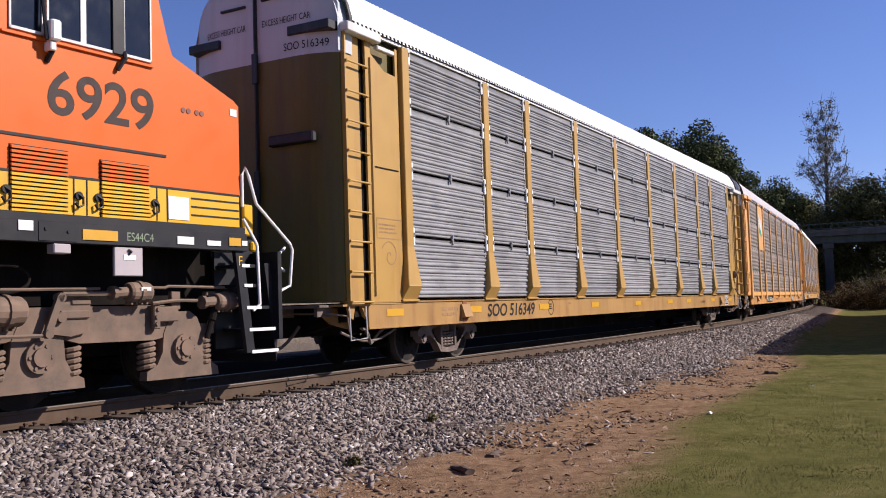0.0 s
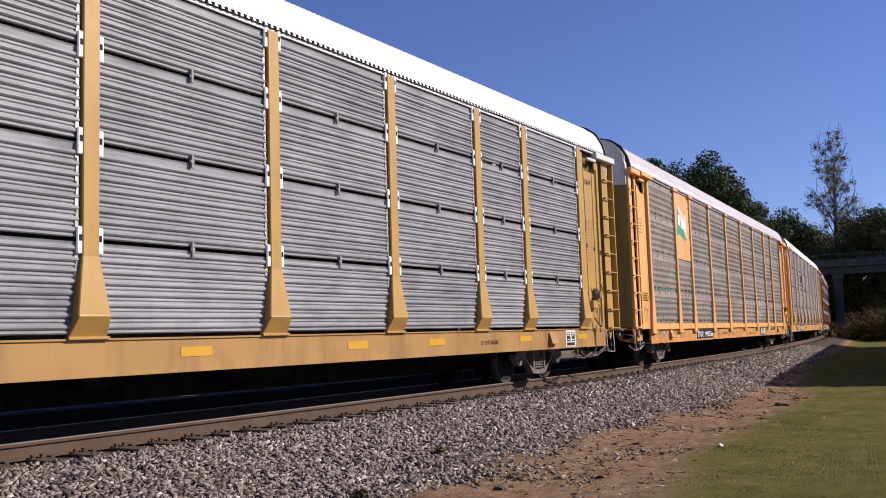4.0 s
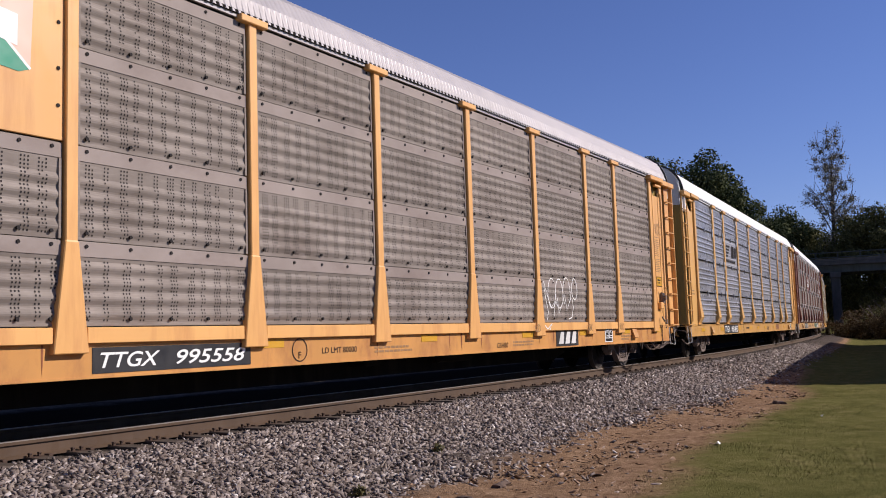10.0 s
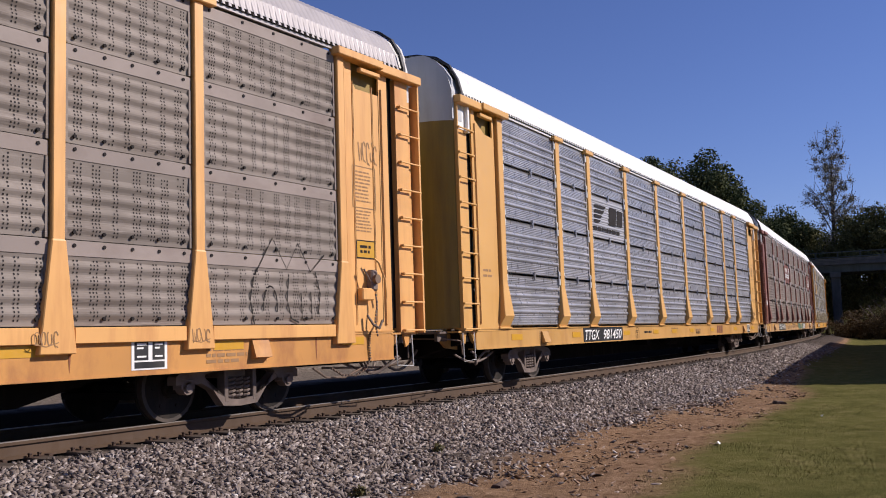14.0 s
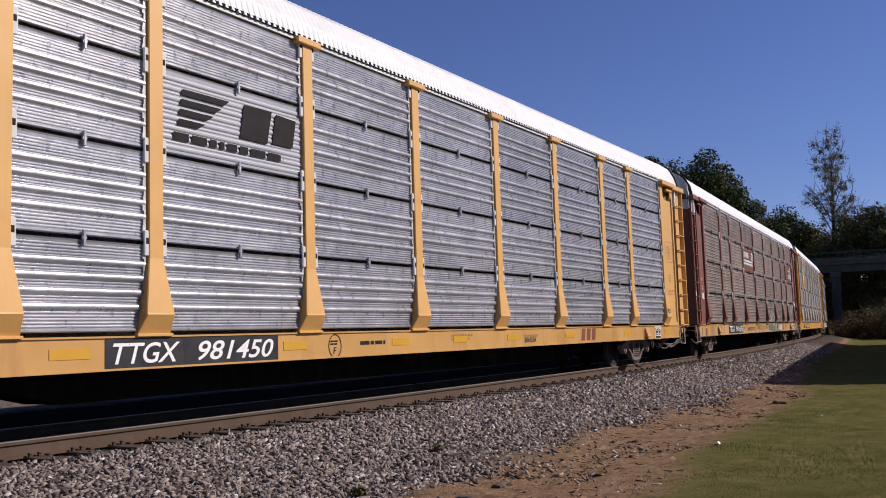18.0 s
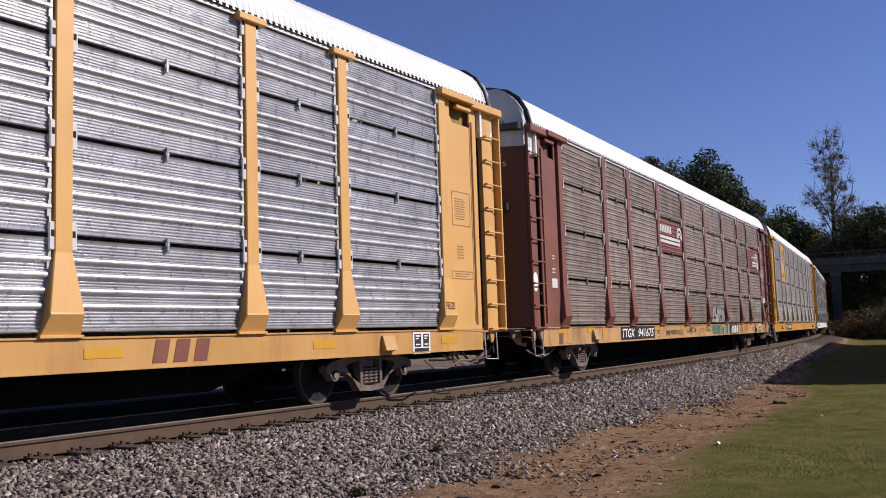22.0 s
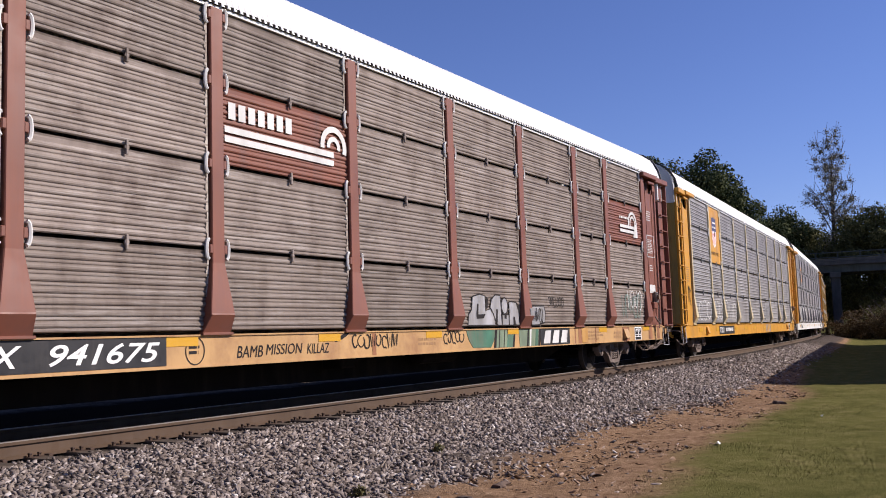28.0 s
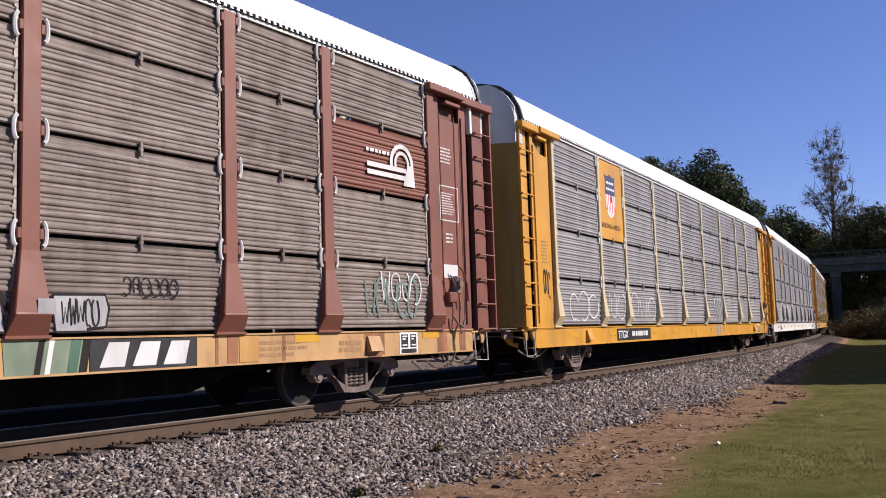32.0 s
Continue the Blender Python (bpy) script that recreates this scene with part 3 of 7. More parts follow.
def perforated_panel(width, height, mat, seed):
    """A shallow waved panel with punched slots and a plain bolted band along its top."""
    prof = [(0.0, 0.0)]
    z = 0.04
    while z < height - 0.34:
        prof += [(z + 0.168 * q / 8, 0.012 - 0.012 * math.cos(math.pi * q / 4)) for q in range(8)]
        z += 0.168
    top = height - 0.17
    prof += [(top, 0.014), (height - 0.012, 0.018), (height, 0.006)]
    half = width / 2
    g = Geo()
    g.loft([[(x, -b, a) for a, b in prof] + [(x, 0.02, height), (x, 0.02, 0.0)] for x in (-half, half)])
    rng = random.Random(seed)
    cols, x = [], -half + 0.12
    while x < half - 0.1:
        cols += [x, x + 0.042, x + 0.084] if rng.random() < 0.5 else [x, x + 0.045]
        x += 0.22 + rng.uniform(-0.04, 0.05)
    pz, pb = [p[0] for p in prof], [p[1] for p in prof]
    z = 0.05
    while z < top - 0.02:
        y = -float(np.interp(z, pz, pb)) - 0.003
        y2 = -float(np.interp(z + 0.02, pz, pb)) - 0.003
        for c in cols:
            if rng.random() < 0.88:
                g.add([(c - 0.0085, y, z), (c + 0.0085, y, z), (c + 0.0085, y2, z + 0.02), (c - 0.0085, y2, z + 0.02)], [(0, 1, 2, 3)], 1)
        z += 0.042
    for i in range(5):
        c = -half + 0.12 + (width - 0.24) * i / 4
        for zz in (height - 0.055, 0.075):
            g.disc((c, zz), 0.021, -0.034, -0.012, 8, 1)
        # flat edges beside the posts, and the plain upper band
    for a, b in ((-half, -half + 0.035), (half - 0.035, half)):
        g.box(a, b, -0.027, 0.0, 0.0, top, mat=0)
    g.box(-half, half, -0.0225, 0.0, top + 0.004, height - 0.012, mat=2)
    return g.mesh("side_panel", mat, M_INK, M_PERF_BAND)


def box_post(mat, slim=0.095):
    """A side post that widens and swells outwards to its foot and is cut back under it."""
    g = Geo()
    w = slim / 0.095
    h, f, b = slim + 0.012, 0.205 * w ** 0.5, 0.245 * w ** 0.5
    levels = ((5.22, h, 1.49), (1.95, h, 1.49), (1.93, h + 0.004, 1.492), (1.32, f, 1.56), (1.30, f, 1.565), (1.085, b, 1.445))
    c = 0.010
    g.loft([[(-h, -1.40, z), (h, -1.40, z), (h, -y + c, z), (h - c, -y, z), (-h + c, -y, z), (-h, -y + c, z)] for z, h, y in levels])
    g.box(-b - 0.015, b + 0.015, -1.475, -1.40, 1.055, 1.088, 0.004)
    return g.mesh("side_post", mat)


def gusset_post(mat):
    """A slim side post with a flat flared gusset over the sill."""
    g = Geo()
    c = 0.01
    levels = ((5.18, 0.075, 1.50), (2.08, 0.075, 1.50), (2.06, 0.085, 1.508), (0.90, 0.215, 1.508), (0.89, 0.215, 1.50))
    g.loft([[(-h, -1.40, z), (h, -1.40, z), (h, -y + c, z), (h - c, -y, z), (-h + c, -y, z), (-h, -y + c, z)] for z, h, y in levels])
    return g.mesh("side_post", mat)


def post_cap(mat):
    return Geo().box(-0.26, 0.26, -1.545, -1.40, 5.165, 5.262, 0.012).mesh("post_cap", mat)


def latch_plate(mat):
    g = Geo().box(-0.042, 0.042, -0.030, 0.0, -0.15, 0.15, 0.012)
    g.box(-0.02, 0.02, -0.034, -0.012, -0.01, 0.062, 0.004, 1)
    return g.mesh("latch_plate", mat, M_INK)


def ring_latch(mat, side):
    """A white C-shaped hook with a painted block in its mouth; side -1 bulges away from the post."""
    g = Geo()
    g.tube([(side * (0.005 + 0.056 * math.sin(t) ** 0.6), -0.02, 0.125 * math.cos(t)) for t in np.linspace(0.12, 3.02, 11)], 0.024, 6)
    g.box(*sorted((-side * 0.03, side * 0.022)), -0.045, 0.0, -0.055, 0.055, 0.008, 1)
    return g.mesh("latch_plate", mat, M_BROWN)


def gap_clip(mat):
    return Geo().box(-0.018, 0.018, -0.035, 0.0, -0.085, 0.085, 0.006).box(-0.03, 0.03, -0.03, 0, -0.02, 0.02, 0.004).mesh("panel_clip", mat)


def roof_mesh(mat):
    pitch, x = 0.115, -13.45
    pts = []
    full = [(-y, z) for y, z in ROOF] + [(y, z) for y, z in ROOF[::-1][1:]]
    rings = []
    while x < 13.30:
        for k, d in ((0.0, 0.0), (0.022, 0.026), (0.066, 0.026), (0.088, 0.0)):
            ring = []
            for y, z in full:
                n = Vector((0, y * 0.6, 1.0)).normalized() if z > 5.25 else Vector((0, y, 0)).normalized()
                dd = d * (1.25 if z < 5.3 else 0.5 if z < 5.4 else 0.2)
                z = max(z, 5.262)
                ring.append((x + k, y + n.y * dd, z + n.z * dd))
            rings.append(ring)
        x += pitch
    g = Geo()
    g.loft(rings, caps=False, closed=False)
    return g.mesh("roof", mat)


def end_cap(end, mat):
    """The arched hood between the roof's end and the end doors."""
    full = [(-y * 0.965, 5.0 + (z - 5.0) * 0.975) for y, z in ROOF] + [(y * 0.965, 5.0 + (z - 5.0) * 0.975) for y, z in ROOF[::-1][1:]]
    full = [(full[0][0], 4.8)] + full + [(full[-1][0], 4.8)]
    g = Geo().loft([[(end * x, y, z) for y, z in full] for x in (13.3, 13.66)], caps=False, closed=False)
    return g.mesh("end_hood", mat)


def roof_gasket(end):
    full = [(-y, z) for y, z in ROOF] + [(y, z) for y, z in ROOF[::-1][1:]]
    g = Geo()
    rings = []
    for s, x in ((1.0, 13.40), (1.025, 13.40), (1.025, 13.47), (1.0, 13.47)):
        rings.append([(end * x, y * s, 5.0 + (z - 5.0) * (1 + (s - 1) * 1.6)) for y, z in full])
    g.loft(rings, caps=False, closed=False)
    return g.mesh("roof_gasket", M_BLACK)


def door_leaf(side, z0, z1, mat, top=False):
    """One half of the rounded end doors, at the -x end. side: -1 near, 1 far."""
    g = Geo()
    outer, inner = [], []
    plan = []
    for i in range(13):
        y = 0.015 + (1.40 - 0.015) * i / 12
        bulge = 0.20 * (1 - max(0.0, (y - 0.7) / 0.7) ** 2.2)
        plan.append((-13.62 - bulge, side * y))
    nz = 6 if not top else 8
    rings = []
    for x, y in plan:
        hi = min(z1, roof_top(y) - 0.02) if top else z1
        col = [(x, y, z0 + (hi - z0) * k / nz) for k in range(nz + 1)]
        rings.append(col + [(x + 0.05, p[1], p[2]) for p in col[::-1]])
    g.loft(rings)
    return g.mesh("end_door", mat)


def clean_wheelset():
    g = Geo()
    n = 10
    g.loft([[(0.075 * math.cos(2 * math.pi * k / n), y, 0.075 * math.sin(2 * math.pi * k / n)) for k in range(n)] for y in (-1.02, 1.02)])
    for s in (1, -1):
        g.disc((0, 0), 0.42, s * 0.70, s * 0.795, 32, 1)
        g.disc((0, 0), 0.37, s * 0.69, s * 0.80, 28, 0)
        g.disc((0, 0), 0.13, s * 0.64, s * 0.86, 16, 0)
        g.disc((0, 0), 0.445, s * 0.675, s * 0.70, 28, 0)
        for k in range(6):
            a = k * math.pi / 3
            g.disc((0.25 * math.cos(a), 0.25 * math.sin(a)), 0.03, s * 0.80, s * 0.812, 6, 0)
    return g


def coil(g, x, y, z0, z1, r, turns, wire=0.018):
    pts = [(x + r * math.cos(2 * math.pi * t), y + r * math.sin(2 * math.pi * t), z0 + (z1 - z0) * t / turns) for t in np.linspace(0, turns, int(turns * 10) + 1)]
    g.tube(pts, wire, 6)


def side_frame(side):
    """A cast truck side frame with its two journal ends."""
    g = Geo()
    y0, y1 = sorted((side * 0.98, side * 1.14))
    for s in (1, -1):
        o = [(s * x, z) for x, z in ((0.0, 0.74), (0.55, 0.70), (0.98, 0.62), (1.08, 0.56), (1.08, 0.46), (1.0, 0.46), (0.98, 0.53), (0.80, 0.53), (0.78, 0.46), (0.70, 0.46), (0.60, 0.575), (0.30, 0.62), (0.0, 0.64))]
        g.poly(o if s > 0 else o[::-1], y0, y1)
        o = [(s * x, z) for x, z in ((0.74, 0.50), (0.62, 0.54), (0.30, 0.16), (0.0, 0.14), (0.0, 0.22), (0.24, 0.25))]
        g.poly(o if s > 0 else o[::-1], y0 + 0.01, y1 - 0.01)
        g.box(s * 0.25 - 0.035, s * 0.25 + 0.035, y0 + 0.005, y1 - 0.005, 0.2, 0.66, 0.008)
        yb = side * 1.07
        g.disc((s * 0.89, 0.42), 0.085, yb - 0.07, yb + 0.07, 14)
        g.disc((s * 0.89, 0.42), 0.05, yb - 0.09, yb + 0.09, 10)
        g.box(s * 0.89 - 0.11, s * 0.89 + 0.11, y0, y1, 0.40, 0.53, 0.01)
    return g


def truck_parts(car, at, mat):
    frame_name = "truck"
    t = thing(frame_name, "", "")
    t.parent = car
    t.location = (at, 0, 0)
    for s in (-1, 1):
        part("side_frame", kept(("sf", s, mat.name), lambda: side_frame(s).mesh("side_frame", mat)), mat, t)

        def spring():
            g = Geo()
            coil(g, 0, 0, 0.24, 0.50, 0.055, 5)
            return g.mesh("spring", mat)
        for x in (-0.13, 0.0, 0.13):
            part("spring", kept(("spr", mat.name), spring), mat, t, at=(x, s * 1.07, 0))
    part("bolster", kept(("bol", mat.name), lambda: Geo().box(-0.17, 0.17, -1.06, 1.06, 0.50, 0.64, 0.02).box(-0.25, 0.25, -0.4, 0.4, 0.62, 0.72, 0.02).mesh("bolster", mat)), mat, t)
    for x in (-1.33, 1.33):
        part("brake_beam", kept(("bb",), lambda: Geo().box(-0.03, 0.03, -0.7, 0.7, 0.3, 0.38).mesh("brake_beam", M_UNDER)), M_UNDER, t, at=(x, 0, 0))
    wheels = []
    for dx in (-0.89, 0.89):
        w = part("wheelset", kept(("ws",), lambda: clean_wheelset().mesh("wheelset", M_WHEEL, M_RIM)), None, car)
        w.location = (at + dx, 0, 0.42)
        wheels.append(w)
    return wheels


def ladder(car, side, end, paint, near):
    """A corner ladder; end -1 is the leading end."""
    def plate():
        g = Geo()
        if end > 0:
            line = ((13.25, 1.30), (13.25, 1.43), (13.59, 1.43), (13.68, 1.31), (13.78, 1.31), (13.79, 1.50), (13.83, 1.50), (13.83, 1.28))
        else:
            line = ((13.12, 1.33), (13.12, 1.40), (13.545, 1.40), (13.55, 1.47), (13.58, 1.47), (13.58, 1.33))
        ring = [(end * x, side * y) for x, y in line]
        g.loft([[(x, y, z) for x, y in ring] for z in (1.02, 5.10)])
        return g.mesh("ladder", paint)
    lad = part("ladder", kept(("lad", side, end, paint.name), plate), paint, car)
    half, mid = (0.255, 13.57) if end > 0 else (0.27, 13.28)
    rung = kept(("rung", paint.name, end), lambda: Geo().tube([(-half, 0.07, 0), (-half, 0.0, 0), (half, 0, 0), (half, 0.07, 0)], 0.015, 8).box(-half - 0.022, -half + 0.022, -0.01, 0.08, -0.02, 0.02, 0.004).box(half - 0.022, half + 0.022, -0.01, 0.08, -0.02, 0.02, 0.004).mesh("rung", paint))
    for k in range(9):
        part("rung", rung, paint, lad, at=(end * mid, side * 1.49, 1.06 + 0.45 * k))

    def step():
        g = Geo()
        x0, x1 = end * 13.12, end * 13.55
        g.tube([(x0, side * 1.42, 1.0), (x0, side * 1.44, 0.52), (x1, side * 1.44, 0.50), (x1, side * 1.42, 1.0)], 0.012, 6)
        return g.mesh("stirrup_step", M_WHITE_WORN)
    part("stirrup_step", kept(("stp", side, end), step), M_WHITE_WORN, car)


def bars(g, x0, x1, z0, z1, rows, y, seed, fill=0.75, mat=0):
    """Writing too small to read: short bars in rows."""
    rng = random.Random(seed)
    h = (z1 - z0) / rows
    for r in range(rows):
        x = x0
        end = x1 - rng.uniform(0, 0.25) * (x1 - x0)
        while x < end:
            w = min(rng.uniform(0.5, 2.0) * h * 1.2, end - x)
            z = z1 - (r + 1) * h
            g.add([(x, y, z + h * 0.2), (x + w, y, z + h * 0.2), (x + w, y, z + h * (0.2 + fill * 0.75)), (x, y, z + h * (0.2 + fill * 0.75))], [(0, 1, 2, 3)], mat)
            x += w + h * 0.35
    return g


def sill_mesh(side, paint, z0, notches=(), lead=13.05):
    """notches: stretches x0, x1 of the near sill whose lower part is cut away."""
    g = Geo()
    y0, y1 = sorted((side * 1.36, side * 1.425))
    cuts = [-lead] + [x for pair in notches for x in pair] + [13.05]
    for a, b in zip(cuts[::2], cuts[1::2]):
        g.box(a, b, y0, y1, z0, 1.06, 0.008)
        g.box(a, b, *sorted((side * 1.25, side * 1.435)), z0 - 0.012, z0 + 0.012)
    for a, b in notches:
        g.box(a, b, y0, y1, 0.93, 1.06)
    g.box(-lead, 13.05, *sorted((side * 1.2, side * 1.445)), 1.045, 1.066)
    for e in (-1, 1):
        # the sill steps back under the ladder; a bent bracket carries the step
        a = (13.05 if e > 0 else lead) - 0.01
        o = [(e * a, 1.05), (e * 13.72, 1.05), (e * 13.72, 0.90), (e * 13.45, 0.74), (e * a, z0)]
        g.poly(o if e > 0 else o[::-1], *sorted((side * 0.98, side * 1.03)))
        o = [(e * 13.05, 1.03), (e * 13.22, 1.03), (e * 13.12, 0.86), (e * 13.05, 0.80)]
        g.poly(o if e > 0 else o[::-1], *sorted((side * 1.34, side * 1.40)))
        o = [(e * 13.36, 1.0), (e * 13.56, 1.0), (e * 13.50, 0.84), (e * 13.42, 0.80)]
        g.poly(o if e > 0 else o[::-1], *sorted((side * 1.36, side * 1.395)))
        g.box(*sorted((e * 13.0, e * 13.72)), *sorted((side * 1.0, side * 1.43)), 1.0, 1.03)
    return g.mesh("side_sill", paint)


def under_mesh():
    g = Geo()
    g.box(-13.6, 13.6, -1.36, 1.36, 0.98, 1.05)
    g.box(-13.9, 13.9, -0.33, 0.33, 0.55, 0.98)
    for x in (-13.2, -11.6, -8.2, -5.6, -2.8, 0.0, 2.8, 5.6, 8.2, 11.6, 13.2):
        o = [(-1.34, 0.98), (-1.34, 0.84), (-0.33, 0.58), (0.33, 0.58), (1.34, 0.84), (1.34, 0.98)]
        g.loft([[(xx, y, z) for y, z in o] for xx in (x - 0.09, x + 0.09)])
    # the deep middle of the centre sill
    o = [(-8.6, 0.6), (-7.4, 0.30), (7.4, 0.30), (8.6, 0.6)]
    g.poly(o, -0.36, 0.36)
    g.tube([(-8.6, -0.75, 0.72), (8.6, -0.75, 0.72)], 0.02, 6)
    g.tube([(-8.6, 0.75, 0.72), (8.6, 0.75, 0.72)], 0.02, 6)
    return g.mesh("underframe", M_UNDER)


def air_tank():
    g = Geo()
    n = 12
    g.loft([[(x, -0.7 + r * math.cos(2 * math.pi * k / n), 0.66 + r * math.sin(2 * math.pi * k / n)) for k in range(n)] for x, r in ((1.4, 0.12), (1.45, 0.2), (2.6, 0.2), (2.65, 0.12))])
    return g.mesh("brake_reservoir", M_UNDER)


def coupler_mesh(end):
    g = Geo()
    g.box(*sorted((end * 13.6, end * 14.15)), -0.1, 0.1, 0.72, 0.94, 0.02)
    g.box(*sorted((end * 14.02, end * 14.28)), -0.2, 0.06, 0.68, 0.98, 0.04)
    g.box(*sorted((end * 14.08, end * 14.36)), 0.04, 0.17, 0.72, 0.94, 0.03)
    return g.mesh("coupler", M_TRUCK_DARK)


def hose_mesh(end):
    g = Geo()
    pts = [(end * (13.5 + 0.75 * t), -0.45 + 0.3 * t, 0.72 - 0.34 * math.sin(math.pi * t * 0.9)) for t in np.linspace(0, 1, 9)]
    g.tube(pts, 0.025, 6)
    pts = [(end * (12.0 + 1.5 * t), -1.22, 0.62 - 0.16 * math.sin(math.pi * t)) for t in np.linspace(0, 1, 9)]
    g.tube(pts, 0.02, 6)
    pts = [(end * (12.3 + 0.9 * t), -1.30 + 0.1 * math.sin(5 * t), 0.66 - 0.24 * math.sin(math.pi * t) ** 2) for t in np.linspace(0, 1, 11)]
    g.tube(pts, 0.024, 6)
    return g.mesh("air_hose", M_TRUCK_DARK)


def brake_mesh(paint):
    """Hand brake with its box, wheel, lever and chain on the trailing end sheet."""
    g = Geo()
    g.box(12.16, 12.44, -1.54, -1.42, 1.52, 1.70, 0.015, 0)
    g.box(12.38, 12.54, -1.55, -1.42, 1.66, 1.98, 0.03, 1)
    g.disc((12.46, 1.84), 0.07, -1.60, -1.54, 14, 2)
    g.tube([(12.30, -1.50, 1.30), (12.36, -1.56, 1.16), (12.50, -1.57, 1.10), (12.62, -1.54, 1.22)], 0.02, 6, 1)
    g.tube([(12.38, -1.60, 2.14), (12.46, -1.62, 2.08), (12.60, -1.62, 1.84), (12.66, -1.60, 1.55)], 0.016, 6, 0)
    g.tube([(12.18, -1.55, 1.98), (12.30, -1.57, 1.80)], 0.014, 6, 1)
    for k in range(13):
        z = 1.62 - k * 0.05
        x = 12.46 + 0.025 * math.sin(k * 0.6)
        g.box(x - 0.013, x + 0.013, -1.56 + 0.005 * (k % 2), -1.535, z - 0.042, z, 0.004, 1)
    return g.mesh("hand_brake", paint, M_TRUCK_DARK, M_TRUCK)


def end_sheet(end, paint, dark):
    """The plain sheet between the last side panel and the ladder, with folds and an open notch at its head."""
    far = 13.02 if end > 0 else 12.985
    near = 11.90 if end > 0 else 12.05
    if end > 0:
        notch = [(12.80, 5.16), (12.80, 4.74), (12.22, 4.74), (12.12, 4.86), (12.12, 5.16)]
    else:
        notch = [(12.84, 5.16), (12.84, 4.93), (12.45, 4.72), (12.12, 4.70), (12.12, 5.16)]
    o = [(near, 1.02), (far, 1.02), (far, 5.16)] + notch + [(near, 5.16)]
    o = [(end * x, z) for x, z in o]
    return Geo().poly(o if end > 0 else o[::-1], -1.435, -1.40).mesh("end_sheet", paint, dark)


def sheet_fold(end, x0, x1, paint, z0=1.16, z1=4.85, deep=0.03):
    a, b = sorted((end * x0, end * x1))
    c = min(0.02, (b - a) / 3)
    g = Geo().loft([[(a, -1.43, z), (a + c, -1.435 - deep, z), (b - c, -1.435 - deep, z), (b, -1.43, z)] for z in (z0, z1)])
    return g.mesh("sheet_fold", paint)


def uncoupling_lever(end):
    return Geo().tube([(end * 13.50, -1.38, 0.62), (end * 13.52, -1.36, 0.86), (end * 13.80, -1.2, 0.90), (end * 13.88, -0.4, 0.92), (end * 14.0, -0.15, 1.0)], 0.016, 6).mesh("uncoupling_lever", M_TRUCK)


def end_platform(end):
    g = Geo().box(*sorted((end * 13.62, end * 13.98)), -1.2, 1.2, 0.99, 1.03, 0.006)
    for y in (-1.1, -0.4, 0.4, 1.1):
        g.box(*sorted((end * 13.6, end * 13.94)), y - 0.03, y + 0.03, 0.86, 0.99)
    return g.mesh("end_platform", M_TRUCK_DARK)


